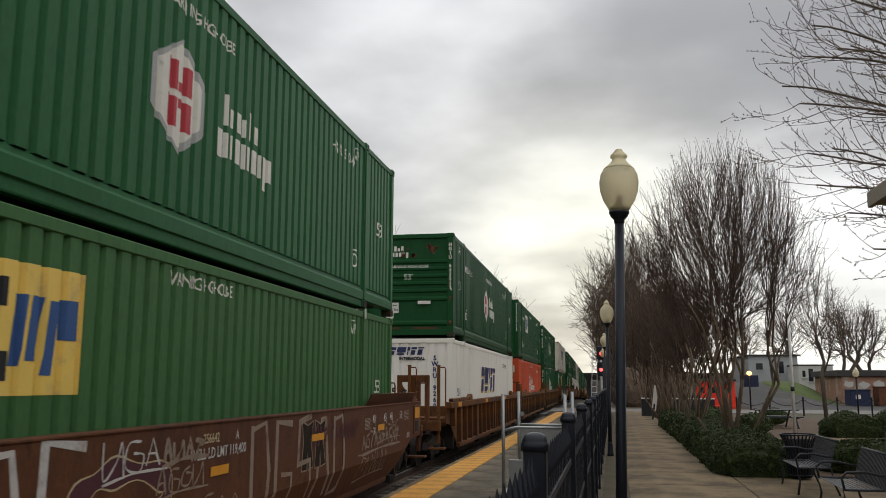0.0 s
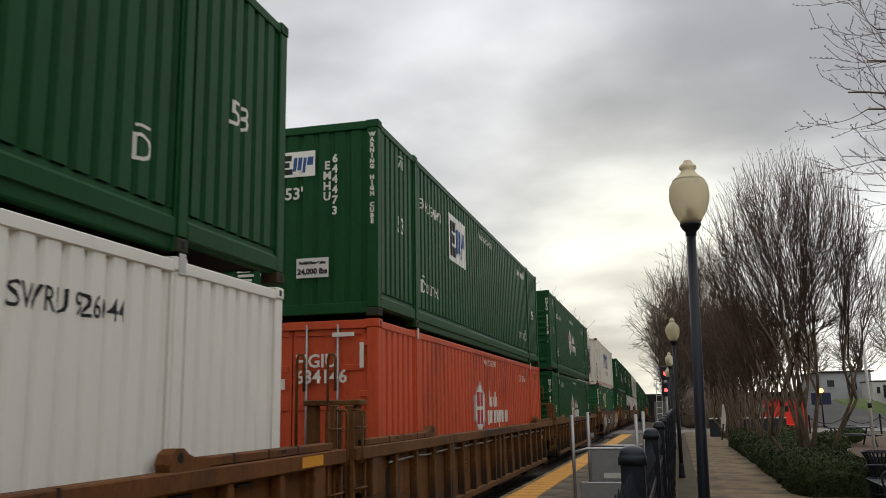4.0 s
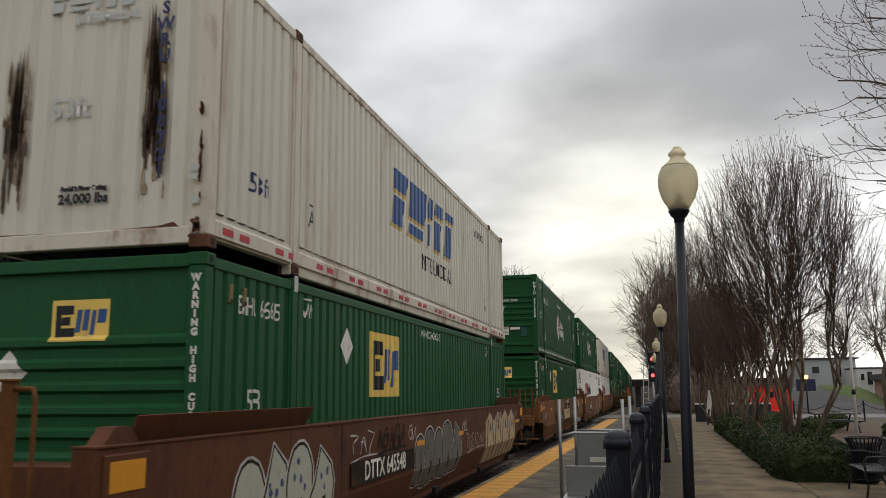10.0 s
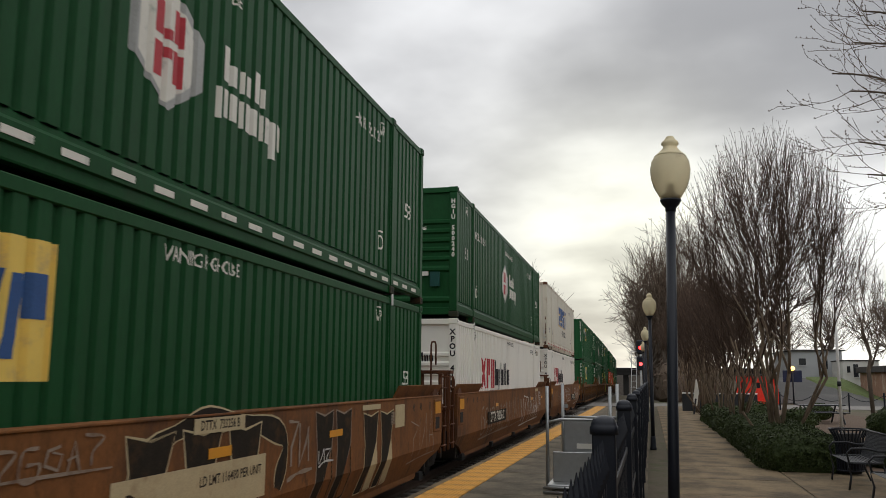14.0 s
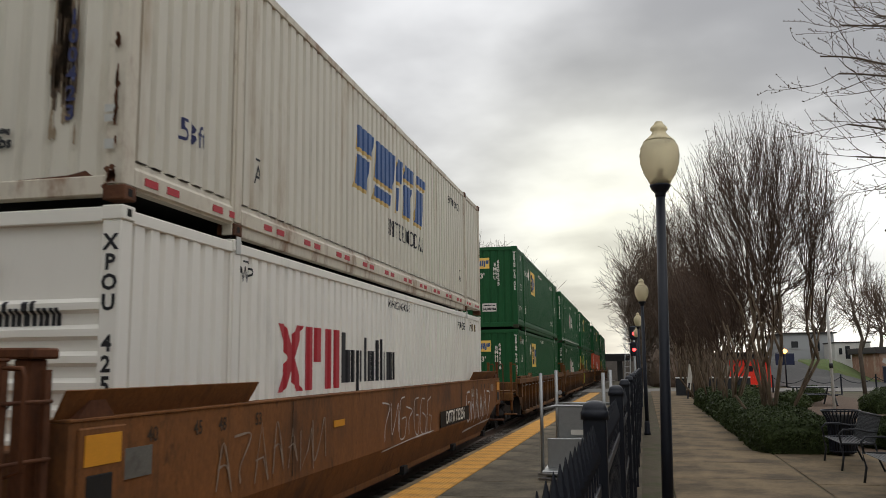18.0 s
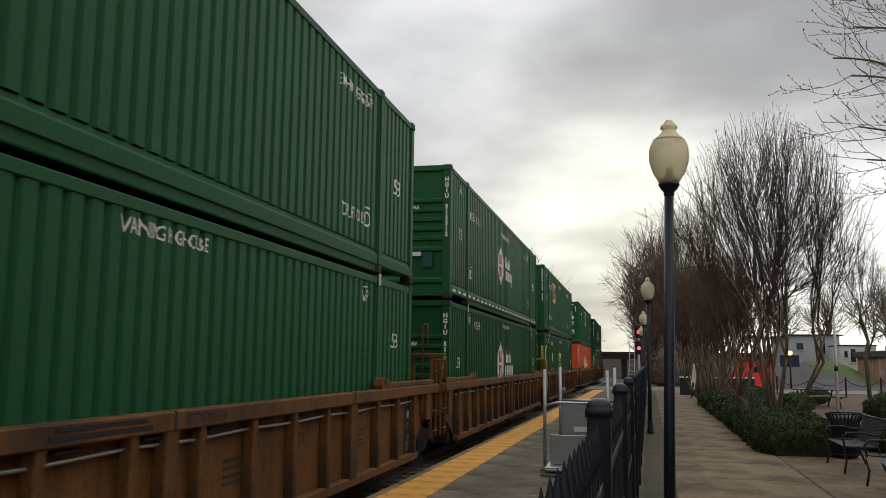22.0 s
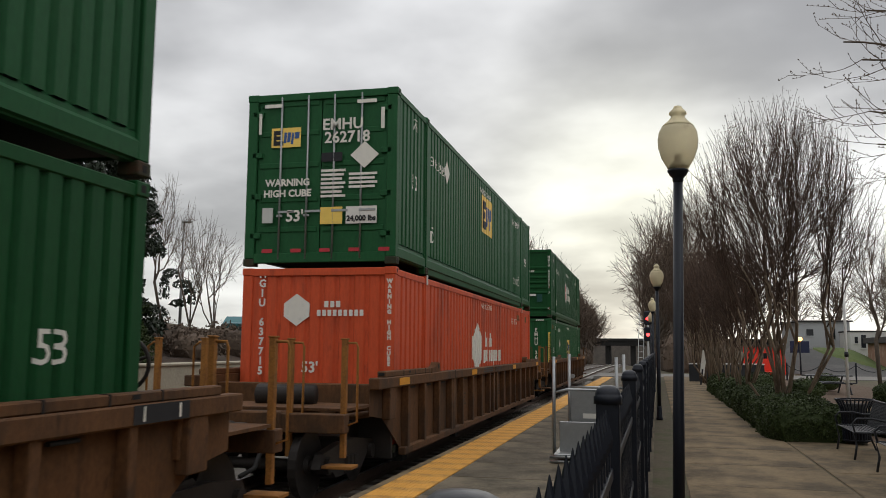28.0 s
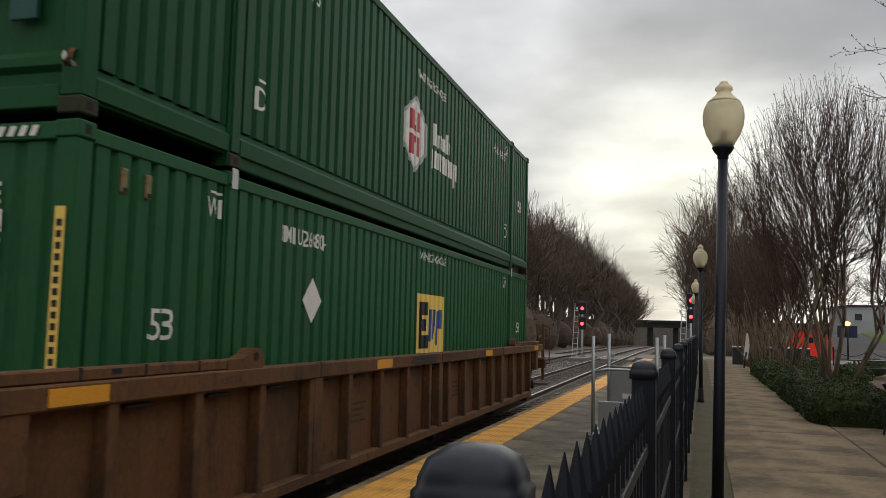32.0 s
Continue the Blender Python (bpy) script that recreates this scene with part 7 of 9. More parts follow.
# ---- lamp posts ----
def lamp_post(x, y, lean=0.0):
    ob = thing("street_lamp", "dark blue-black lamp post with a cream urn globe", "street lamp", pose(x, y, 0.19, 0, lean, 0), "lamp posts along the walk")
    put("base", cached("lampbase", lambda: mesh_of(lathe([(0.085, 0), (0.085, 0.05), (0.070, 0.08), (0.064, 0.30), (0.056, 0.34)], 16), IRON, True)), ob)
    put("pole", cached("lamppole", lambda: mesh_of(lathe([(0.050, 0.30), (0.049, 1.0), (0.041, 3.26)], 14), IRON, True)), ob)
    put("collar", cached("lampcollar", lambda: mesh_of(lathe([(0.042, 3.25), (0.049, 3.262), (0.047, 3.285), (0.060, 3.30), (0.078, 3.318), (0.083, 3.335), (0.092, 3.345), (0.093, 3.362), (0.075, 3.368)], 18), IRON, True)), ob)
    put("globe", cached("lampglobe", lambda: mesh_of(lathe([(0.084, 3.360), (0.104, 3.40), (0.144, 3.47), (0.172, 3.56), (0.178, 3.64), (0.168, 3.71), (0.144, 3.755), (0.125, 3.765)], 24), GLOBE, True)), ob)
    put("lamp_socket", cached("lampsocket", lambda: mesh_of(lathe([(0.075, 3.366), (0.080, 3.40), (0.05, 3.43), (0.028, 3.45), (0.028, 3.50), (0.01, 3.52)], 14), RUST, True)), ob)
    put("globe_cap", cached("lampcap", lambda: mesh_of(lathe([(0.145, 3.760), (0.118, 3.785), (0.085, 3.815), (0.062, 3.845), (0.060, 3.86), (0.078, 3.875), (0.075, 3.895), (0.055, 3.915), (0.040, 3.93), (0.038, 3.94), (0.030, 3.95), (0.002, 3.955)], 20), GLOBE, True)), ob)
    return ob


for x, y, lean in ((0.255, 7.80, 1.15), (0.330, 22.5, 0), (0.34, 37.2, 0), (0.35, 51.9, 0)):
    lamp_post(x, y, lean)

# ---- wheelchair lift parked on the platform ----
lift = thing("wheelchair_lift", "grey galvanised mobile wheelchair lift with handrail posts", "lift", pose(-0.90, 13.8, 0.205))
put("platform_tray", mesh_of(boxes((-0.50, 0.50, -0.40, 0.55, 0.08, 0.14), bevel=0.01), GALV), lift)
put("side_panel", mesh_of(boxes((-0.44, 0.47, -0.02, 0.02, 0.14, 0.60), bevel=0.008), GALV), lift)
put("rear_panel", mesh_of(boxes((-0.30, 0.47, 0.46, 0.50, 0.50, 1.10), bevel=0.008), GALV), lift)
put("data_label", mesh_of(boxes((-0.10, 0.22, 0.448, 0.456, 0.62, 0.70)), LETTER), lift)
for x, y, h in ((-0.52, -0.05, 1.62), (-0.32, 0.48, 1.66), (0.46, -0.05, 1.62), (0.56, 0.48, 1.66)):
    put("handrail_post", mesh_of(tube(bmesh.new(), (x, y, 0.05), (x, y, h), 0.027, n=10), GALV, True), lift)
put("handrail", mesh_of(pipe([(-0.52, -0.05, 1.05), (-0.32, 0.03, 1.10), (0.46, -0.05, 1.10)], 0.022, 8), GALV, True), lift)
put("handrail", mesh_of(pipe([(-0.32, 0.48, 1.12), (0.56, 0.48, 1.12)], 0.022, 8), GALV, True), lift)
put("hand_crank", mesh_of(lathe([(0.01, 0), (0.035, 0.0), (0.035, 0.03), (0.01, 0.03)], 14, m=pose(-0.26, 0.44, 1.30, 90, 0, 0)), GALV), lift)
put("foot_bar", mesh_of(pipe([(-0.55, -0.45, 0.10), (0.1, -0.45, 0.10)], 0.02, 8), GALV, True), lift)
put("foot_bar", mesh_of(pipe([(-0.55, -0.45, 0.03), (0.1, -0.45, 0.03)], 0.02, 8), GALV, True), lift)
for x in (-0.45, 0.45):
    put("caster", mesh_of(lathe([(0.02, -0.02), (0.07, -0.02), (0.07, 0.02), (0.02, 0.02)], 14, m=pose(x, 0.5, 0.07, 0, 90, 0)), DARK), lift)


# ---- benches, bin ----
def bench(x, y, turn):
    ob = thing("park_bench", "black metal strap bench with curled armrests", "bench", pose(x, y, 0.207, 0, 0, turn), "benches on the plaza")
    for k in range(9):
        u = -0.24 + k * 0.056
        put("seat_strap", mesh_of(boxes((u, u + 0.036, -0.80, 0.80, 0.425 - 0.012 * math.sin(k / 8 * math.pi), 0.433 - 0.012 * math.sin(k / 8 * math.pi)), bevel=0.002), GREY_IRON), ob)
    for k in range(26):
        v = -0.78 + k * 0.0624
        put("back_strap", mesh_of(boxes((-0.006, 0.002, v - 0.018, v + 0.018, 0, 0.44), bevel=0.002), GREY_IRON), ob, m=pose(0.25, 0, 0.43, 0, 16, 0))
    put("back_rail", mesh_of(pipe([(0.375, -0.80, 0.87), (0.375, 0.80, 0.87)], 0.018, 8), GREY_IRON, True), ob)
    for v in (-0.78, 0.78):
        put("end_frame", mesh_of(pipe([(-0.26, v, 0.0), (-0.22, v, 0.22), (-0.26, v, 0.43), (0.26, v, 0.43), (0.30, v, 0.20), (0.38, v, 0.0)], 0.018, 8), GREY_IRON, True), ob)
        put("armrest", mesh_of(pipe([(-0.24, v, 0.43), (-0.27, v, 0.58), (-0.20, v, 0.655), (0.02, v, 0.66), (0.20, v, 0.62), (0.30, v, 0.62)], 0.017, 8), GREY_IRON, True), ob)
    return ob


bench(3.55, 15.95, -2)
bench(3.48, 12.95, -2)
bin_ob = thing("litter_bin", "black slatted metal litter bin with a flared rim", "bin", pose(3.86, 17.75, 0.207) @ Matrix.Scale(0.94, 4))
slat_me = mesh_of(pipe([(0.24, 0, 0.06), (0.25, 0, 0.55), (0.27, 0, 0.72), (0.36, 0, 0.88)], 0.014, 5), IRON)
for k in range(28):
    put("slat", slat_me, bin_ob, m=pose(0, 0, 0, 0, 0, k * 360 / 28))
for r, z in ((0.245, 0.08), (0.262, 0.62), (0.365, 0.885)):
    put("hoop", mesh_of(pipe([(math.cos(a * math.tau / 24) * r, math.sin(a * math.tau / 24) * r, z) for a in range(25)], 0.016, 6), IRON, True), bin_ob)
put("liner", mesh_of(lathe([(0.21, 0.03), (0.225, 0.80), (0.20, 0.80)], 20), DARK, True), bin_ob)


# ---- plants ----
def leafy(name, label, category, cells, n, size, mat, seed, at=None, core_mat=None, group="", core=0.84):
    """A dense shrub: lumpy dark core shapes and many leaves on them. cells: (x, y, z, rx, ry, rz)."""
    r = np.random.default_rng(seed)
    ob = thing(name, label, category, at, group)
    vols = np.array([c[3] * c[4] + c[3] * c[5] + c[4] * c[5] for c in cells])
    pick = r.choice(len(cells), n, p=vols / vols.sum())
    c = np.array(cells)[pick]
    d = r.normal(size=(n, 3))
    d /= np.linalg.norm(d, axis=1)[:, None]
    d[:, 2] = np.where(d[:, 2] < -0.35, -d[:, 2], d[:, 2])
    pos = c[:, :3] + d * c[:, 3:] * r.uniform(0.78, 1.06, n)[:, None]
    nrm = d + r.normal(size=(n, 3)) * 0.75
    nrm /= np.linalg.norm(nrm, axis=1)[:, None]
    a = np.cross(nrm, r.normal(size=(n, 3)))
    a /= np.linalg.norm(a, axis=1)[:, None]
    b = np.cross(nrm, a)
    s = size * r.uniform(0.6, 1.3, n)[:, None]
    quad = np.stack([pos - a * s, pos - b * s * 0.45, pos + a * s, pos + b * s * 0.45], 1).reshape(-1, 3)
    put("leaves", raw(quad.tolist(), [(4 * i, 4 * i + 1, 4 * i + 2, 4 * i + 3) for i in range(n)], mat), ob)["kind"] = "stuff"
    bm = bmesh.new()
    for x, y, z, rx, ry, rz in cells:
        q = bmesh.ops.create_icosphere(bm, subdivisions=2, radius=1)
        for v in q["verts"]:
            k = core + 0.10 * noise.noise(v.co * 2.3 + Vector((x, y, z)))
            v.co = Vector((x + v.co.x * rx * k, y + v.co.y * ry * k, z + v.co.z * rz * k))
    put("inner_foliage", mesh_of(bm, core_mat or mat), ob)
    return ob


def hedge(label, x0, x1, y0, y1, high, n, leaf, seed):
    """A clipped but ragged hedge: an uneven dark body with rounded shoulders, covered in small pointed leaves."""
    r = np.random.default_rng(seed)
    ob = thing("hedge", label, "hedge")

    def surface(u, t):
        """u along 0..1, t round the section 0..1 from one foot over the top to the other."""
        y = y0 + (y1 - y0) * u
        end = min(1.0, min(u, 1 - u) * (y1 - y0) / 0.35)
        a = math.pi * t
        c, q = math.cos(a), math.sin(a)
        k = 1 / (abs(c) ** 3.2 + abs(q) ** 3.2) ** (1 / 3.2)
        lump = 1 + 0.13 * noise.noise(Vector((c * 1.3, y * 1.25, q * 1.3 + seed))) + 0.06 * noise.noise(Vector((c * 4, y * 3.6, q * 4)))
        w = (x1 - x0) / 2 * (0.72 + 0.28 * end ** 0.5)
        x = along((x0 + x1) / 2, y) - c * k * w * lump * (0.90 + 0.10 * q)
        return Vector((x, y, 0.19 + q * k * high * lump * (0.62 + 0.38 * end ** 0.5)))

    nu, nt = max(10, int((y1 - y0) / 0.16)), 16
    verts = [tuple(surface(i / nu, k / nt) * 1.0) for i in range(nu + 1) for k in range(nt + 1)]
    faces = [(i * (nt + 1) + k, i * (nt + 1) + k + 1, (i + 1) * (nt + 1) + k + 1, (i + 1) * (nt + 1) + k) for i in range(nu) for k in range(nt)]
    for i in (0, nu):
        faces.append(tuple(i * (nt + 1) + k for k in range(nt + 1)))
    put("inner_foliage", raw(verts, faces, LEAF), ob)
    us, ts = r.random(n), r.random(n)
    m = int(n * min(0.25, (x1 - x0) / (y1 - y0) * 0.5))          # leaves on the two ends
    us[:m] = np.where(r.random(m) < 0.7, 0.0, 1.0)
    c = np.array([tuple(surface(u, t)) for u, t in zip(us, ts)])
    mid = np.array([(along((x0 + x1) / 2, p[1]), p[1], 0.3) for p in c])
    c[:m] = mid[:m] + (c[:m] - mid[:m]) * r.random((m, 1)) ** 0.5
    d = c - mid
    d /= np.maximum(np.linalg.norm(d, axis=1), 1e-6)[:, None]
    d[:m] = np.where(us[:m, None] < 0.5, np.array([[0, -1.0, 0.2]]), np.array([[0, 1.0, 0.2]]))
    c += d * (r.uniform(-0.02, 0.055, n) + 0.05 * (r.random(n) < 0.06))[:, None]
    nrm = d + r.normal(size=(n, 3)) * 0.7
    nrm /= np.linalg.norm(nrm, axis=1)[:, None]
    a = np.cross(nrm, r.normal(size=(n, 3)))
    a /= np.linalg.norm(a, axis=1)[:, None]
    b = np.cross(nrm, a)
    z = leaf * r.uniform(0.6, 1.35, n)[:, None]
    quad = np.stack([c - a * z, c - b * z * 0.42, c + a * z, c + b * z * 0.42], 1).reshape(-1, 3)
    put("leaves", raw(quad.tolist(), [(4 * i, 4 * i + 1, 4 * i + 2, 4 * i + 3) for i in range(n)], LEAF), ob)["kind"] = "stuff"
    return ob


hedge("low dark green clipped hedge along the walk", 2.06, 3.75, 17.85, 27.0, 0.70, 62000, 0.029, 1)
hedge("low dark green hedge behind the benches", 4.15, 8.8, 18.9, 20.5, 0.62, 34000, 0.030, 2)
hedge("low dark green hedge further along the walk", 2.05, 3.6, 27.35, 39.5, 0.70, 20000, 0.050, 3)
hedge("low dark green hedge across the park", 7.25, 9.3, 31.7, 33.2, 0.66, 12000, 0.042, 4)
for k, (x, y, s) in enumerate(((5.5, 32.4, 0.62), (4.3, 34.5, 0.75), (7.7, 40.6, 0.6), (9.6, 36.4, 0.62), (10.8, 34.6, 0.7))):
    leafy("shrub", "rounded dark green evergreen shrub", "shrub", [(0, 0, s * 0.62, s, s, s * 0.68), (s * 0.4, 0.2, s * 0.5, s * 0.6, s * 0.6, s * 0.5), (-s * 0.4, -0.1, s * 0.5, s * 0.6, s * 0.6, s * 0.5)], 2600, 0.05, LEAF, 20 + k, pose(x, y, 0.18), group="shrubs in the park")


def branch_mesh(segs, mat, sides=4):
    """Tapered prisms for (p0, p1, r0, r1) rows, all at once."""
    p0 = np.array([s[0] for s in segs], float)
    p1 = np.array([s[1] for s in segs], float)
    r0 = np.array([s[2] for s in segs])[:, None]
    r1 = np.array([s[3] for s in segs])[:, None]
    d = p1 - p0
    d /= np.maximum(np.linalg.norm(d, axis=1), 1e-6)[:, None]
    ref = np.where(np.abs(d[:, 2:3]) > 0.9, np.array([[1.0, 0, 0]]), np.array([[0, 0, 1.0]]))
    a = np.cross(d, ref)
    a /= np.linalg.norm(a, axis=1)[:, None]
    b = np.cross(d, a)
    rings = []
    for k in range(sides):
        t = k * math.tau / sides
        o = a * math.cos(t) + b * math.sin(t)
        rings.append((p0 + o * r0, p1 + o * r1))
    verts = np.stack([q for ring in rings for q in ring], 1).reshape(-1, 3)
    n = 2 * sides
    faces = [(i * n + 2 * k, i * n + 2 * ((k + 1) % sides), i * n + 2 * ((k + 1) % sides) + 1, i * n + 2 * k + 1) for i in range(len(segs)) for k in range(sides)]
    return raw(verts.tolist(), faces, mat)


def branching(r, tips, root, least, stems=1, lean_up=0.25, part=0.21, power=2.3, wave=0.05, twigs=3, rise=0.34):
    """Limbs that fork again and again until each tip is reached; rows of (count of tips carried, p0, p1, r0, r1)."""
    out = []
    todo = [(np.array(root, float), np.arange(len(tips)), 0, None)]
    first = int(math.ceil(math.log2(max(1, stems))))
    while todo:
        p, idx, level, last = todo.pop()
        n = len(idx)
        rad = least * n ** (1 / power)
        if last is None:
            last = rad
        goal = tips[idx].mean(0)
        if n == 1:
            mid = p + (goal - p) * 0.55 + r.normal(size=3) * 0.04 * np.linalg.norm(goal - p)
            out.append((1, tuple(p), tuple(mid), min(last, least * 1.2), least))
            out.append((1, tuple(mid), tuple(goal), least, least * 0.7))
            for c, k in ((p, 0.45), (mid, 0.5), (mid, 0.35), ((mid + goal) / 2, 0.3))[:twigs]:
                w = (goal - p) + r.normal(size=3) * 0.75 * np.linalg.norm(goal - p)
                e = c + w / max(1e-6, np.linalg.norm(w)) * min(np.linalg.norm(w) * k, least * 75) * r.uniform(0.5, 1.1)
                out.append((1, tuple(c), tuple(e), least * 0.8, least * 0.6))
            continue
        way = goal - p
        d = np.linalg.norm(way)
        f = 0.015 if level < first else rise if level == first else part * r.uniform(0.7, 1.3)
        b = lean_up * max(0.0, 1 - (level - first) / 5)
        q = p + (way * (1 - b) + np.array([0, 0, d]) * b) * f + r.normal(size=3) * wave * d * f * 2
        out.append((n, tuple(p), tuple(q), min(last, rad * 1.08), rad))
        u = tips[idx] - q
        u /= np.maximum(np.linalg.norm(u, axis=1), 1e-6)[:, None]
        u -= u.mean(0)
        axis = np.linalg.svd(u + r.normal(size=u.shape) * 1e-4, full_matrices=False)[2][0] if n > 2 else u[0]
        order = np.argsort(u @ axis)
        k = min(n - 1, max(1, int(n * r.uniform(0.34, 0.66))))
        todo += [(q, idx[order[:k]], level + 1, rad), (q, idx[order[k:]], level + 1, rad)]
    return out


def limbs(segs, thick):
    """Chains of thick segments, each from a fork along its stoutest child: (points, radii), the stoutest first."""
    starts = {}
    for q in segs:
        if q[0] >= thick:
            starts.setdefault(q[1], []).append(q)
    out, todo = [], [segs[0]]
    while todo:
        q = todo.pop()
        pts, radii = [q[1], q[2]], [q[3], q[4]]
        while starts.get(pts[-1]):
            kids = sorted(starts[pts[-1]], key=lambda c: -c[0])
            todo += kids[1:]
            pts.append(kids[0][2])
            radii.append(kids[0][4])
        out.append((pts, radii))
    return sorted(out, key=lambda c: -c[1][0] * len(c[0]))


def dress(ob, segs, bark, thick, most=5):
    """Puts the trunk, the stoutest limbs and the fine crown of a bare tree under it."""
    rest = [q[1:] for q in segs if q[0] < thick]
    for k, (pts, radii) in enumerate(limbs(segs, thick)):
        if k < most:
            put("trunk" if k == 0 else "limb", mesh_of(pipe(pts, 0, 7, radii=radii), bark, True), ob)
        else:
            rest += [(pts[i], pts[i + 1], radii[i], radii[i + 1]) for i in range(len(pts) - 1)]
    put("crown", branch_mesh(rest, TWIG, 3), ob)["kind"] = "stuff"
    return ob


def crown_tips(r, n, profile, lumps=0.25, hollow=0.5):
    """Tips inside a body of turning; profile: rows of (height, radius)."""
    zs, rs = [q[0] for q in profile], [q[1] for q in profile]
    out = []
    while len(out) < n:
        z = r.uniform(zs[0], zs[-1])
        w = float(np.interp(z, zs, rs))
        if r.random() * max(rs) > w:
            continue
        a, k = r.uniform(0, math.tau), r.random() ** hollow
        x, y = math.cos(a) * k, math.sin(a) * k
        g = 1 + lumps * noise.noise(Vector((x * 1.9, y * 1.9, z * 0.55 + w)))
        out.append((x * w * g, y * w * g, z * (1 + 0.10 * lumps * noise.noise(Vector((x * 4, y * 4, 7.0))))))
    return np.array(out)


# crape myrtles: many stems from one foot, a tall fan of fine upright twigs
MYRTLE = "bare multi-stemmed crape myrtle with a fan of fine twigs"


def myrtle(at, seed, height, wide, tips, least, count=11, foot=0.24):
    """Stems that stand close together at the foot, rise steeply and open into one fan of wavering twigs."""
    r = np.random.default_rng(seed)
    ob = thing("crape_myrtle", MYRTLE, "tree", at, "crape myrtles along the walk")
    h = height / 8.0
    ends = crown_tips(r, tips, [(3.4 * h, 0.62 * wide), (4.1 * h, 0.84 * wide), (4.8 * h, 0.97 * wide), (5.8 * h, wide), (6.7 * h, 0.80 * wide), (7.4 * h, 0.48 * wide), (7.8 * h, 0.18 * wide)], 0.45, 0.55)
    stray = r.random(tips) < 0.06
    ends[stray] *= 1 + 0.05 * r.random((int(stray.sum()), 1))
    angle = np.arctan2(ends[:, 1], ends[:, 0])
    inner = np.hypot(ends[:, 0], ends[:, 1]) < 0.45 * wide
    groups = []
    for mask, k in ((inner, count // 3), (~inner, count - count // 3)):
        idx = np.nonzero(mask)[0]
        groups += [q for q in np.array_split(idx[np.argsort(angle[idx])], k) if len(q) > 3]
    thick, rest = max(7, tips // 60), []
    for q in groups:
        mid = ends[q].mean(0)
        out = mid[:2] / max(0.3, np.hypot(mid[0], mid[1]))
        root = (*(out * foot * r.uniform(0.55, 1.0)), -0.05)
        segs = branching(r, ends[q], root, least, 1, 0.37, 0.20, 2.5, 0.10, 3, 0.33)
        for k, (pts, radii) in enumerate(limbs(segs, thick)):
            if k < 2:
                put("stem" if k == 0 else "limb", mesh_of(pipe(pts, 0, 7, radii=[1.25 * radii[0]] + radii[1:]), TAN_BARK, True), ob)
            else:
                rest += [(pts[i], pts[i + 1], radii[i], radii[i + 1]) for i in range(len(pts) - 1)]
        rest += [g[1:] for g in segs if g[0] < thick]
    put("crown", branch_mesh(rest, FINE_TWIG, 3), ob)["kind"] = "stuff"
    high = ends[ends[:, 2] > 4.6 * h]
    r2 = random.Random(seed)
    v, f = [], []
    for p in np.concatenate([high + r.normal(size=high.shape) * 0.035 for _ in range(2)]):
        b, k = len(v), 0.009 * r2.uniform(0.6, 1.5)
        v += [(p[0] + o[0] * k, p[1] + o[1] * k, p[2] + o[2] * k) for o in ((1.2, 0, -0.5), (-0.6, 1.0, -0.5), (-0.6, -1.0, -0.5), (0, 0, 1.6))]
        f += [(b, b + 1, b + 3), (b + 1, b + 2, b + 3), (b + 2, b, b + 3), (b, b + 2, b + 1)]
    put("seed_head", raw(v, f, FINE_TWIG), ob)["kind"] = "stuff"
    return ob


myrtles = [myrtle(pose(along(2.92, 21.8), 21.8, 0.2), 36, 8.2, 2.72, 1600, 0.0048, 11, 0.19), myrtle(pose(along(2.60, 28.4), 28.4, 0.2), 32, 6.0, 1.6, 420, 0.0066, 8, 0.16), myrtle(pose(along(2.6, 38.5), 38.5, 0.2), 35, 7.2, 2.1, 430, 0.0090, 9, 0.25)]
copy_thing(myrtles[1], pose(along(2.50, 33.0), 33.0, 0.2, 0, 0, 70))
for x, y, turn in ((2.6, 43.5, 250), (2.4, 48.5, 20), (2.2, 53.5, 120)):
    copy_thing(myrtles[2], pose(along(x, y), y, 0.2, 0, 0, turn))

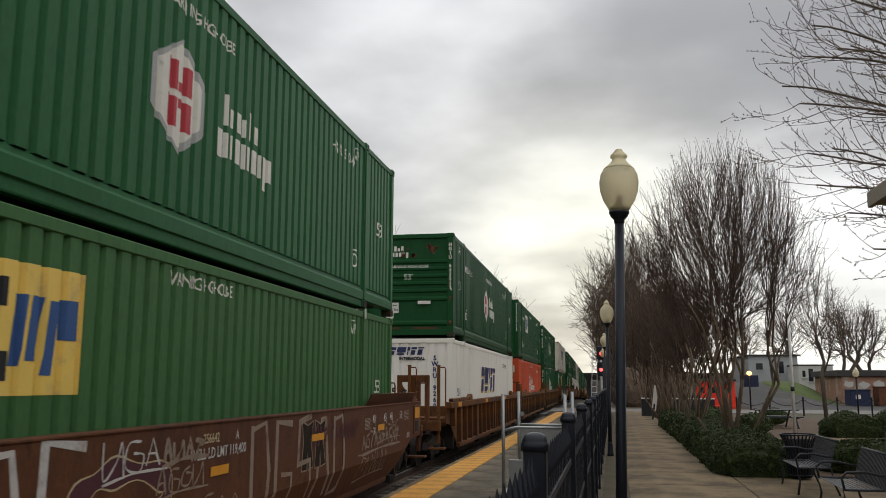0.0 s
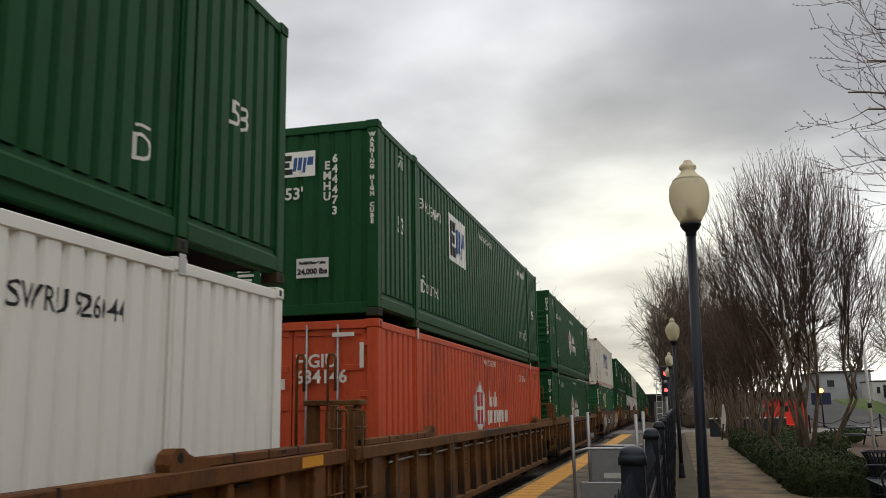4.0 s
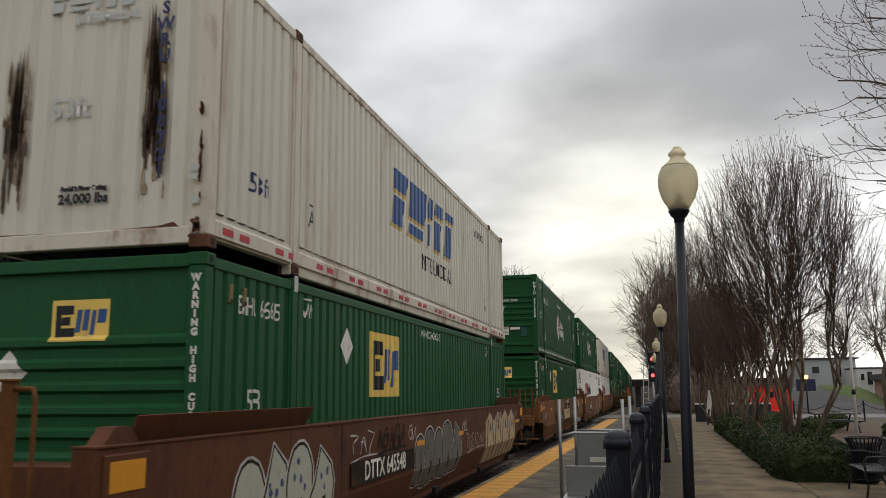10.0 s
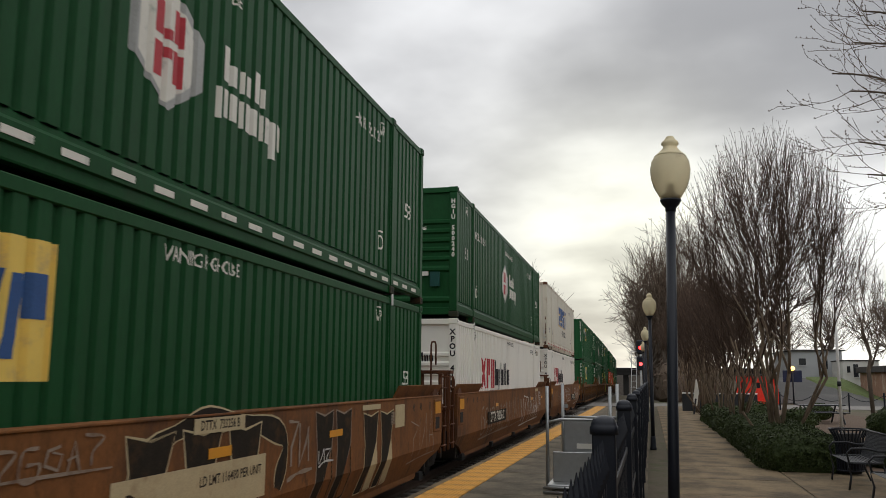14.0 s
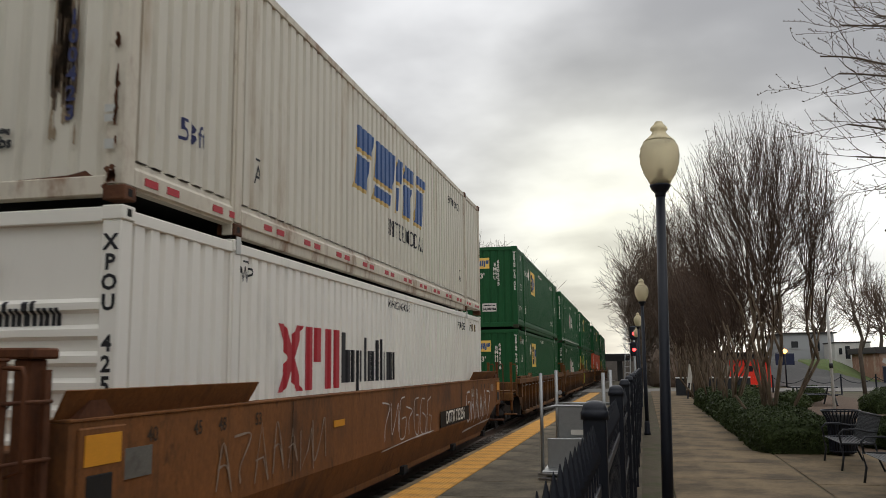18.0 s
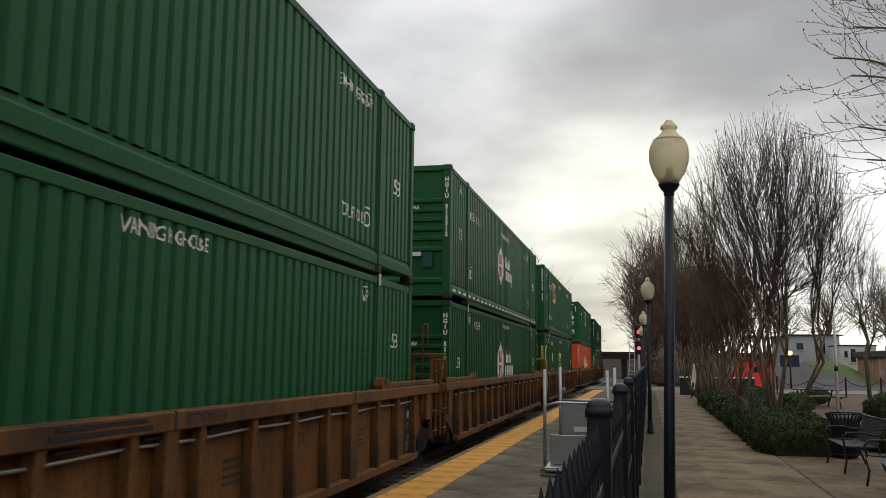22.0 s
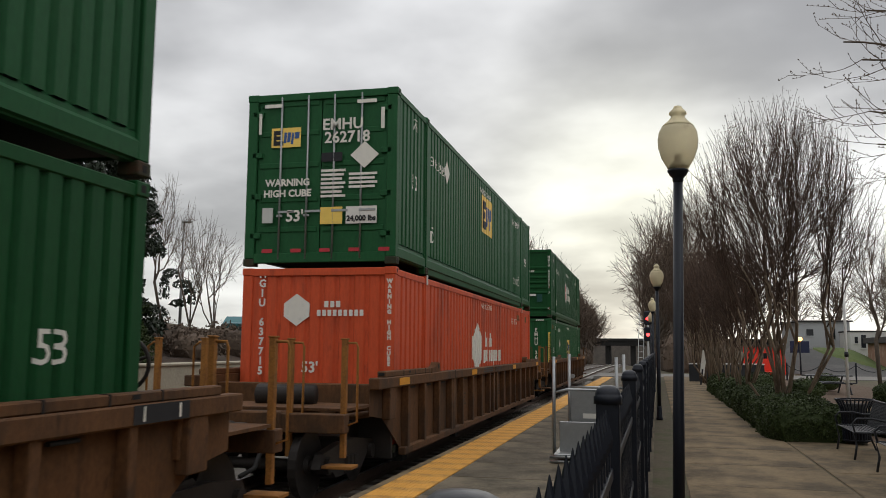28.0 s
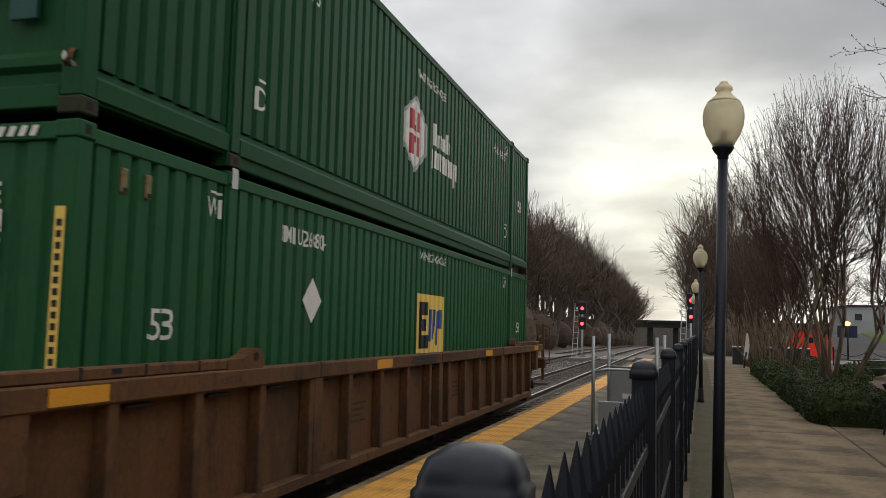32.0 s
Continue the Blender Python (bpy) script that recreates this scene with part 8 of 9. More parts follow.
# ---- the large bare tree whose boughs reach in from the side ----
def bough_tree():
    """Long boughs that sweep out from the trunk, each with side shoots that turn upwards and end in buds."""
    rng = random.Random(77)
    ob = thing("bare_tree", "large bare budding tree with long level boughs", "tree", pose(10.6, 15.5, 0.2))
    big, fine, buds = [], [], []
    trunk = [(0, 0, 0), (0.05, 0.0, 2.2), (-0.05, 0.1, 4.4), (0.1, 0.0, 7.0), (0.0, 0.1, 10.5)]
    put("trunk", branch_mesh([(trunk[i], trunk[i + 1], 0.28 - 0.05 * i, 0.28 - 0.05 * (i + 1)) for i in range(4)], BARK, 9), ob)

    def shoot(p, d, length, radius, depth, goal=None):
        n = max(5, int(length / (0.30 if depth == 2 else 0.16))) if depth else max(3, int(length / 0.09))
        side = rng.choice((-1, 1))
        for k in range(n):
            d = (d + Vector((rng.uniform(-0.15, 0.15), rng.uniform(-0.15, 0.15), rng.uniform(-0.10, 0.14) + (0.05 if depth < 2 else 0.0)))).normalized()
            if goal is not None:
                d = (d * 0.72 + (goal - p).normalized() * 0.28).normalized()
            q = p + d * (length / n)
            ra, rb = radius * (1 - 0.72 * k / n), radius * (1 - 0.72 * (k + 1) / n)
            (big if ra > 0.014 else fine).append((tuple(p), tuple(q), max(0.0042, ra), max(0.0036, rb)))
            p = q
            if depth > 0 and k > 0 and rng.random() < (0.92 if depth == 2 else 0.72):
                side = -side
                a = Vector((-d.z, 0.0, d.x)) * side * rng.uniform(0.25, 0.85) + Vector((0, rng.uniform(-0.8, 0.8), 0.10))
                shoot(p, (d + a).normalized(), length * rng.uniform(0.16, 0.34) * (1.15 - 0.5 * k / n), max(0.006, ra * 0.5), depth - 1)
            if depth == 0:
                buds.append(p + Vector((rng.uniform(-0.015, 0.015), rng.uniform(-0.015, 0.015), 0.012)))
        buds.append(p)

    # where each bough leaves the trunk, and where it ends
    for z0, x1, y1, z1 in ((3.4, -5.6, 0.4, 3.7), (3.8, -6.2, 0.3, 4.2), (4.0, -6.6, 0.5, 4.8), (4.2, -6.0, 1.2, 5.1), (4.4, -7.1, 0.4, 5.4), (4.7, -7.3, 0.2, 5.9), (4.9, -6.6, 1.2, 6.2), (5.1, -7.4, 0.3, 6.8), (5.3, -7.7, 0.5, 7.2), (5.5, -6.9, -0.6, 7.4), (5.8, -7.2, 0.4, 7.9),
                           (6.0, -7.0, 0.9, 8.4), (6.2, -6.8, 0.2, 9.0), (6.4, -6.4, 1.2, 9.6), (6.6, -6.2, -0.4, 10.2), (7.0, -5.6, -0.2, 11.2), (5.0, -6.2, 0.2, 6.6), (5.6, -6.3, 0.4, 8.0), (5.2, -5.8, 0.6, 7.2), (4.5, -5.8, -0.4, 5.7), (4.1, -5.4, 0.3, 4.6),
                           (5.9, -5.6, 0.4, 8.7), (6.3, -5.4, 0.1, 9.4), (4.8, -5.4, 0.2, 6.2), (6.8, -3.0, 2.4, 11.0), (7.4, 2.5, 1.0, 11.5), (6.4, 2.8, -1.5, 9.0)):
        a, b = Vector((0, 0, z0)), Vector((x1 * 0.955, y1, z1))
        shoot(a, (b - a).normalized() - Vector((0, 0, 0.05)), (b - a).length * 0.97, 0.052, 2, b)
    put("bough", branch_mesh(big, BARK, 6), ob)["kind"] = "stuff"
    put("crown", branch_mesh(fine, TWIG, 3), ob)["kind"] = "stuff"
    v, f = [], []
    for p in buds:
        b, k = len(v), rng.uniform(0.007, 0.016)
        v += [tuple(p + Vector(o) * k) for o in ((1.2, 0, -0.5), (-0.6, 1.0, -0.5), (-0.6, -1.0, -0.5), (0, 0, 1.6))]
        f += [(b, b + 1, b + 3), (b + 1, b + 2, b + 3), (b + 2, b, b + 3), (b, b + 2, b + 1)]
    put("bud", raw(v, f, TWIG), ob)["kind"] = "stuff"


bough_tree()

# ---- trees in the distance ----
def bare_tree(label, at, seed, height, wide, tips, least, bark=BARK, low=0.30, stems=1, up=0.30, power=2.1):
    r = np.random.default_rng(seed)
    ob = thing("bare_tree", label, "tree", at)
    ends = crown_tips(r, tips, [(low * height, 0.35 * wide), ((low + 0.2) * height, 0.85 * wide), (0.68 * height, wide), (0.85 * height, 0.72 * wide), (height, 0.18 * wide)], 0.8, 0.60)
    return dress(ob, branching(r, ends, (0, 0, 0), least, stems, up, 0.19, power, 0.13, 4), bark, max(8, tips // 14))


far_a = bare_tree("slender bare winter tree beyond the park", pose(11.2, 46, 0.2), 56, 8.2, 2.3, 210, 0.0080, low=0.38, up=0.55)
far_b = bare_tree("tall bare winter tree behind the tracks", pose(-19, 74, 0.4), 52, 15.5, 5.0, 330, 0.019, stems=2)
far_c = bare_tree("tall bare winter tree behind the tracks", pose(-16.5, 84, 0.3), 53, 16.5, 5.4, 330, 0.019, stems=2)
far_d = bare_tree("bare winter tree far along the line", pose(-17.5, 150, -0.4), 54, 16.0, 5.8, 230, 0.032, stems=2)
rr = random.Random(15)


def wood_tree(i, y):
    return far_d if y > 125 else far_b if i % 2 else far_c


for i in range(48):                                           # woods left of the line, into the distance
    y = 68 + i * 4.4 + rr.uniform(-2, 2)
    x = -14.6 - rr.uniform(0, 9) - (3 if i < 3 else 0)
    copy_thing(wood_tree(i, y), pose(x, y, ground_z(x, y) - 0.1, 0, 0, rr.uniform(0, 360)) @ Matrix.Scale(0.88 if y < 100 else 1.08, 4))
for i in range(28):                                           # woods on the other side
    y = 74 + i * 6.8 + rr.uniform(-2, 2)
    x = rr.uniform(2.2, 8.5) if y > 98 else rr.uniform(1.8, 5.0)
    copy_thing(wood_tree(i, y), pose(x, y, ground_z(x, y) - 0.1, 0, 0, rr.uniform(0, 360)))
for i in range(18):                                           # tree line behind the buildings
    x, y = 26 + i * 7.0 + rr.uniform(-2, 2), 160 + rr.uniform(0, 40) - i * 2.2
    copy_thing(far_d, pose(x, y, 1.0, 0, 0, rr.uniform(0, 360)))
for x, seed, high, wide, n in ((-26.9, 57, 9.4, 1.7, 110), (-25.2, 58, 7.8, 1.9, 110), (-23.7, 59, 6.4, 2.4, 110)):
    bare_tree("slender bare tree with ivy on the bank", pose(x, 44, ground_z(x, 44) - 0.1), seed, high, wide, n, 0.0085, low=0.38, stems=1 if seed == 57 else 3)
leafy("ivy", "dark green ivy climbing the bare trunks", "ivy", [(-26.9, 44, 5.0, 0.30, 0.3, 1.1), (-26.5, 44, 6.0, 0.5, 0.4, 0.4), (-25.8, 44.1, 5.4, 0.6, 0.4, 0.35), (-25.3, 44, 4.6, 0.35, 0.4, 0.9), (-26.0, 44, 4.3, 0.5, 0.4, 0.3), (-27.6, 44.2, 3.4, 0.9, 0.8, 0.9)], 1800, 0.10, DEEP_LEAF, 63, core=0.3)
leafy("thicket", "low brown brush along the bank", "bushes", [(-18.6 - (k % 4) * 1.3, 33 + k * 0.95, 1.8, 1.3, 1.1, 0.85 + 0.25 * (k % 3)) for k in range(30)], 12000, 0.10, TWIG, 64)
leafy("thicket", "tangled dark thicket along the line", "bushes", [(-15.5 - (k % 5) * 1.7, 67 + k * 2.6, track_drop(67 + k * 2.6) + 1.3, 2.2, 2.4, 2.2 + 0.7 * (k % 3)) for k in range(70)], 24000, 0.15, TWIG, 61)
leafy("thicket", "tangled dark thicket beside the park", "bushes", [(2.6 + (k % 4) * 1.3, 74 + k * 3.0, track_drop(74 + k * 3.0) + 1.4, 1.5, 2.6, 2.4 + 0.6 * (k % 3)) for k in range(50)], 14000, 0.15, TWIG, 62)
far_hill = tagged(new("far_woods", grid_sheet([-400 + 10 * i for i in range(81)], [345, 350, 360, 420], lambda x, y: -6 + (0 if y < 350 else 9.5 + 2.2 * noise.noise(Vector((x * 0.06, y * 0.05, 0))) + 1.2 * noise.noise(Vector((x * 0.3, y, 3)))), material("dim far woods", (0.070, 0.060, 0.050), 0.95, vary=0.4, scale=0.6, bump=0))), "dark wooded rise beyond the bridge", "woods", kind="structure")


# evergreens across the tracks
def evergreen(x, y, z, height, width, clumps, n, seed, label, mat, leaf=0.11, cone=0.0):
    """A dense evergreen: many small clumps of leaves on an uneven body, gaps between them."""
    rng = random.Random(seed)
    cells = []
    while len(cells) < clumps:
        h = rng.uniform(0.06, 1.0)
        a = rng.uniform(0, math.tau)
        full = (1 - h) ** 0.8 if cone else math.sqrt(max(0.02, 1 - (2.0 * abs(h - 0.38) / 1.28) ** 2.2))
        w = width * full * (1 + 0.30 * noise.noise(Vector((math.cos(a) * 1.3, math.sin(a) * 1.3, h * 5 + seed))))
        if rng.random() > full + 0.25:
            continue
        q = w * rng.uniform(0.25, 1.0) ** 0.5
        k = rng.uniform(0.28, 0.62) * (0.7 + 0.3 * width / 4)
        cells.append((math.cos(a) * q, math.sin(a) * q, h * height, k, k, k * 0.8))
    ob = leafy("evergreen_tree", label, "tree", cells, n, leaf, mat, seed, pose(x, y, z), core=0.22)
    put("trunk", mesh_of(tube(bmesh.new(), (0, 0, -0.5), (0, 0, height * 0.8), 0.3, 0.06, 10), BARK), ob)


evergreen(-22.5, 29.0, 1.2, 9.8, 3.7, 430, 62000, 71, "tall dark glossy magnolia behind the far track", DEEP_LEAF)
evergreen(-19.9, 28.5, 1.0, 4.4, 2.0, 190, 26000, 72, "dense dark green conifer shrub on the bank", LEAF, 0.07, 1.0)
evergreen(-27, 17, 1.2, 8.5, 3.8, 300, 36000, 73, "tall dark evergreen behind the far track", DEEP_LEAF)
wall = tagged(new("retaining_wall", mesh_of(boxes((-14.35, -13.95, -30, 57, -0.4, 1.34), (-14.40, -13.90, -30, 57, 1.342, 1.43), bevel=0.02), PALE_WALL)), "pale low concrete wall beyond the far track", "wall", kind="structure")
def parked_car(x, y, z, turn, mat, label):
    ob = thing("parked_car", label, "car", pose(x, y, z, 0, 0, turn), "cars parked across the tracks")
    bm = bmesh.new()
    m = Matrix(((0, 0, 1.7, -0.85), (1, 0, 0, 0), (0, 1, 0, 0), (0, 0, 0, 1)))
    prism(bm, [(-2.2, 0.30), (2.2, 0.30), (2.25, 0.62), (1.9, 0.80), (1.1, 0.88), (0.5, 1.38), (-1.1, 1.42), (-1.9, 0.95), (-2.25, 0.85)], 1.0, m)
    bmesh.ops.recalc_face_normals(bm, faces=bm.faces)
    bmesh.ops.bevel(bm, geom=bm.edges[:], offset=0.05, segments=2, affect="EDGES")
    put("body", mesh_of(bm, mat), ob)
    put("side_window", mesh_of(boxes((0.845, 0.865, -1.3, 0.55, 0.92, 1.30), bevel=0.005), GLASS_DARK), ob)
    for yy in (-1.35, 1.35):
        for sx in (-0.72, 0.72):
            put("wheel", mesh_of(lathe([(0.05, -0.1), (0.31, -0.1), (0.33, -0.06), (0.33, 0.06), (0.31, 0.1), (0.05, 0.1)], 16, m=pose(sx, yy, 0.33, 0, 90, 0)), DARK), ob)


parked_car(-33, 47, ground_z(-33, 47) - 0.02, 20, material("grey car paint", (0.10, 0.11, 0.12), 0.3, metal=0.3, vary=0.05, bump=0), "grey saloon car parked beyond the bank")
parked_car(-36, 54, ground_z(-36, 54) - 0.02, 15, material("white car paint", (0.6, 0.6, 0.6), 0.3, vary=0.05, bump=0), "white saloon car parked beyond the bank")
parked_car(-30, 60, ground_z(-30, 60) - 0.02, 10, material("teal car paint", (0.03, 0.12, 0.13), 0.3, metal=0.3, vary=0.05, bump=0), "teal saloon car parked beyond the bank")
light_pole = thing("light_pole", "tall thin light pole across the tracks", "street lamp", pose(-27, 46, 1.4))
put("pole", mesh_of(tube(bmesh.new(), (0, 0, 0), (0, 0, 8.0), 0.10, 0.07, 10), GALV, True), light_pole)
put("lamp_head", mesh_of(boxes((-0.12, 0.5, -0.12, 0.12, 7.95, 8.08), bevel=0.02), GALV), light_pole)
aerial = thing("radio_aerial", "thin metal radio aerial above the trees", "aerial", pose(-23.5, 64, 1.2))
put("mast", mesh_of(tube(bmesh.new(), (0, 0, 0), (0, 0, 14.5), 0.06, 0.04, 8), GALV, True), aerial)
for z in (13.2, 13.9, 14.4):
    put("element", mesh_of(tube(bmesh.new(), (-0.9, 0, z), (0.9, 0, z), 0.03, n=6), GALV), aerial)


# ---- railway signals ----
def signal(x, y, z, heads, label, ladder_side):
    ob = thing("railway_signal", label, "railway signal", pose(x, y, z))
    put("mast", mesh_of(tube(bmesh.new(), (0, 0, 0), (0, 0, heads[-1] + 0.5), 0.07, n=10), SILVER, True), ob)
    put("base", mesh_of(boxes((-0.25, 0.25, -0.25, 0.25, -0.2, 0.25), bevel=0.03), CONCRETE), ob)
    lad = put("ladder", mesh_of(pipe([(ladder_side * 0.75, 0.1, 0), (ladder_side * 0.55, 0.1, heads[-1] + 0.4)], 0.025, 6, pipe([(ladder_side * 0.40, 0.1, 0), (ladder_side * 0.20, 0.1, heads[-1] + 0.4)], 0.025, 6)), SILVER), ob)
    for k in range(int(heads[-1] / 0.4)):
        q = 0.2 * (k * 0.4) / heads[-1]
        put("rung", mesh_of(tube(bmesh.new(), (ladder_side * (0.75 - q), 0.1, 0.3 + k * 0.4), (ladder_side * (0.40 - q), 0.1, 0.3 + k * 0.4), 0.015, n=5), SILVER), lad)
    for h in heads:
        hd = put("signal_head", mesh_of(boxes((-0.27, 0.27, -0.20, 0.10, h - 0.42, h + 0.52), bevel=0.08), IRON), ob)
        put("hood", mesh_of(pipe([(math.cos(a) * 0.15, -0.30, h + math.sin(a) * 0.15) for a in (0, 0.8, 1.57, 2.3, 3.14)], 0.02, 5), IRON), hd)
        put("red_light", mesh_of(lathe([(0.01, 0.0), (0.115, 0.0), (0.115, 0.02), (0.01, 0.03)], 16, m=pose(0, -0.20, h, 90, 0, 0)), SIGNAL_RED), hd, "glowing red lens")


signal(0.22, 60.0, -0.1, (3.05, 4.15), "railway signal mast showing two red lights", -1)
signal(-7.35, 62.5, -0.2, (2.55, 3.65), "ladder-backed railway signal showing two red lights", -1)
cross = thing("crossing_signal", "white level-crossing mast with paired lamps", "crossing signal", pose(-12.9, 57.5, -0.1))
put("mast", mesh_of(tube(bmesh.new(), (0, 0, 0), (0, 0, 4.4), 0.06, n=10), WHITE_POLE, True), cross)
put("lamp_arm", mesh_of(tube(bmesh.new(), (-0.5, 0, 2.4), (0.5, 0, 2.4), 0.035, n=8), WHITE_POLE), cross)
for x in (-0.5, 0.5):
    put("lamp", mesh_of(lathe([(0.02, -0.05), (0.20, -0.05), (0.20, 0.04), (0.10, 0.10)], 16, m=pose(x, 0, 2.4, 90, 0, 0)), WHITE_POLE), cross)
put("bell", mesh_of(lathe([(0.02, 4.4), (0.10, 4.42), (0.06, 4.55), (0.01, 4.58)], 12), WHITE_POLE), cross)

# ---- road bridge over the line ----
bridge = thing("road_bridge", "dark steel road bridge crossing the line in the distance", "bridge", pose(0, 300, 0))
put("deck", mesh_of(boxes((-120, 70, 0, 12, 4.7, 5.1), bevel=0.05), BRIDGE), bridge)
put("girder", mesh_of(boxes((-120, 70, 0.4, 1.0, 3.2, 4.7)), BRIDGE), bridge)
put("parapet", mesh_of(boxes((-120, 70, 0.0, 0.3, 5.1, 5.7), bevel=0.03), BRIDGE), bridge)
for x in (-40, -26, -12.5, -4.0, 8.5, 24, 40):
    put("pier", mesh_of(boxes((x - 0.9, x + 0.9, 2, 10, -6, 3.3), bevel=0.1), BRIDGE), bridge)
put("abutment", mesh_of(boxes((-120, -52, 1, 12, -6, 4.7), bevel=0.1), BRIDGE), bridge)

# ---- park furniture and buildings on the far side of the walk ----
sign_wall = tagged(new("low_wall", mesh_of(boxes((2.4, 6.4, 50.2, 50.5, 0.1, 1.15), bevel=0.02), GREY_IRON)), "low dark panel wall with a pale rail", "wall", kind="structure")
put("top_rail", mesh_of(boxes((2.4, 6.4, 50.15, 50.55, 1.15, 1.22), bevel=0.01), WHITE_POLE), sign_wall)
board = thing("notice_board", "tilted white notice board on a post", "sign", pose(2.72, 45.5, 0.2, 0, 8, 0))
put("post", mesh_of(boxes((-0.04, 0.04, -0.03, 0.03, 0, 0.8)), GREY_IRON), board)
put("panel", mesh_of(boxes((-0.11, 0.11, -0.02, 0.02, 0.45, 1.75), bevel=0.01), LETTER), board)
pole = thing("flag_pole", "thin white pole with a dark band", "pole", pose(6.85, 32.4, 0.2))
put("shaft", mesh_of(tube(bmesh.new(), (0, 0, 0), (0, 0, 6.2), 0.055, 0.04, 10), WHITE_POLE, True), pole)
put("band", mesh_of(tube(bmesh.new(), (0, 0, 1.55), (0, 0, 1.72), 0.07, n=10), INK, True), pole)
table = thing("picnic_table", "dark wooden picnic table with fixed benches", "table", pose(7.3, 38.3, 0.215, 0, 0, 8))
put("tabletop", mesh_of(boxes((-0.9, 0.9, -0.38, 0.38, 0.70, 0.75), bevel=0.01), GREY_IRON), table)
for y in (-0.72, 0.72):
    put("seat", mesh_of(boxes((-0.9, 0.9, y - 0.13, y + 0.13, 0.42, 0.46), bevel=0.01), GREY_IRON), table)
for x in (-0.7, 0.7):
    for s in (-1, 1):
        put("leg", mesh_of(pipe([(x, s * 0.75, 0.0), (x, s * 0.2, 0.72)], 0.035, 6), GREY_IRON), table)
    put("cross_bar", mesh_of(boxes((x - 0.03, x + 0.03, -0.8, 0.8, 0.38, 0.42)), GREY_IRON), table)
chain = thing("chain_fence", "black posts with swagging chain beside the road", "fence", pose(0, 0, 0))
for k in range(9):
    x = 8.2 + k * 1.9
    put("post", mesh_of(tube(bmesh.new(), (x, 54.5, 0.1), (x, 54.5, 1.25), 0.05, n=8), IRON), chain)
    put("chain", mesh_of(pipe([(x + 1.9 * q / 6, 54.5, 1.12 - 0.38 * (1 - (q / 3 - 1) ** 2)) for q in range(7)], 0.022, 5), GREY_IRON), chain)

caboose = thing("caboose", "bright red caboose on show beyond the road", "railway wagon", pose(8.8, 69, -0.60, 0, 0, -7))
put("body", mesh_of(boxes((-1.5, 1.5, 0.75, 9.0, 0.80, 2.85), bevel=0.04), CABOOSE_RED), caboose)
put("roof", mesh_of(boxes((-1.6, 1.6, 0.45, 9.4, 2.85, 2.99), bevel=0.05), ROOF), caboose)
put("end_platform", mesh_of(boxes((-1.5, 1.5, 0.0, 0.75, 0.74, 0.98), bevel=0.02), CABOOSE_RED), caboose)
put("end_railing", mesh_of(boxes((-1.5, 1.5, 0.02, 0.06, 1.85, 1.93), (-1.5, 1.5, 0.02, 0.06, 1.40, 1.47), *[(x, x + 0.05, 0.02, 0.06, 0.98, 1.9) for x in (-1.5, -1.0, -0.5, 0.5, 1.0, 1.45)]), CABOOSE_RED), caboose)
put("end_door", mesh_of(boxes((-0.38, 0.38, 0.70, 0.75, 1.0, 2.55), bevel=0.01), CABOOSE_RED), caboose)
put("door_window", mesh_of(boxes((-0.22, 0.22, 0.685, 0.70, 1.85, 2.35)), GLASS_DARK), caboose)
for x in (-0.95, 0.95):
    put("end_window", mesh_of(boxes((x - 0.18, x + 0.18, 0.72, 0.75, 1.9, 2.35)), GLASS_DARK), caboose)
for y in (1.8, 7.6):
    for x in (-0.75, 0.75):
        for d in (-0.7, 0.7):
            put("wheel", cached("wheel", None), caboose, m=pose(x, y + d, 0.42, 0, 90, 0))
put("underframe", mesh_of(boxes((-1.3, 1.3, 0.2, 9.6, 0.55, 0.95)), DARK), caboose)


def flat_plaster(x, z, r):
    """A ragged patch of plaster, 2 cm thick, on the wall at y 80.6."""
    n = 11
    rim = [(x + r.uniform(0.55, 1.0) * 0.55 * math.cos(math.tau * k / n), z + r.uniform(0.5, 1.0) * 0.38 * math.sin(math.tau * k / n)) for k in range(n)]
    v = [(a, 80.572, b) for a, b in rim] + [(a, 80.60, b) for a, b in rim]
    return raw(v, [tuple(range(n))] + [(k, (k + 1) % n, n + (k + 1) % n, n + k) for k in range(n)], WALL_WHITE)


def building(name, label, x0, x1, y0, y1, z0, z1, wall_mat, roof_h, windows, over=0.3):
    ob = thing(name, label, "building", pose(0, 0, 0), "buildings beyond the road")
    put("wall", mesh_of(boxes((x0, x1, y0, y1, z0 - 2.5, z1), bevel=0.03), wall_mat), ob)
    put("roof", mesh_of(boxes((x0 - over, x1 + over, y0 - over, y1 + over, z1, z1 + roof_h), bevel=0.03), ROOF), ob)
    for u0, u1, v0, v1 in windows:
        w = put("window", mesh_of(boxes((u0, u1, y0 - 0.05, y0 + 0.1, v0, v1)), GLASS_DARK), ob)
        put("sill", mesh_of(boxes((u0 - 0.1, u1 + 0.1, y0 - 0.12, y0, v0 - 0.1, v0)), wall_mat), w)
    return ob


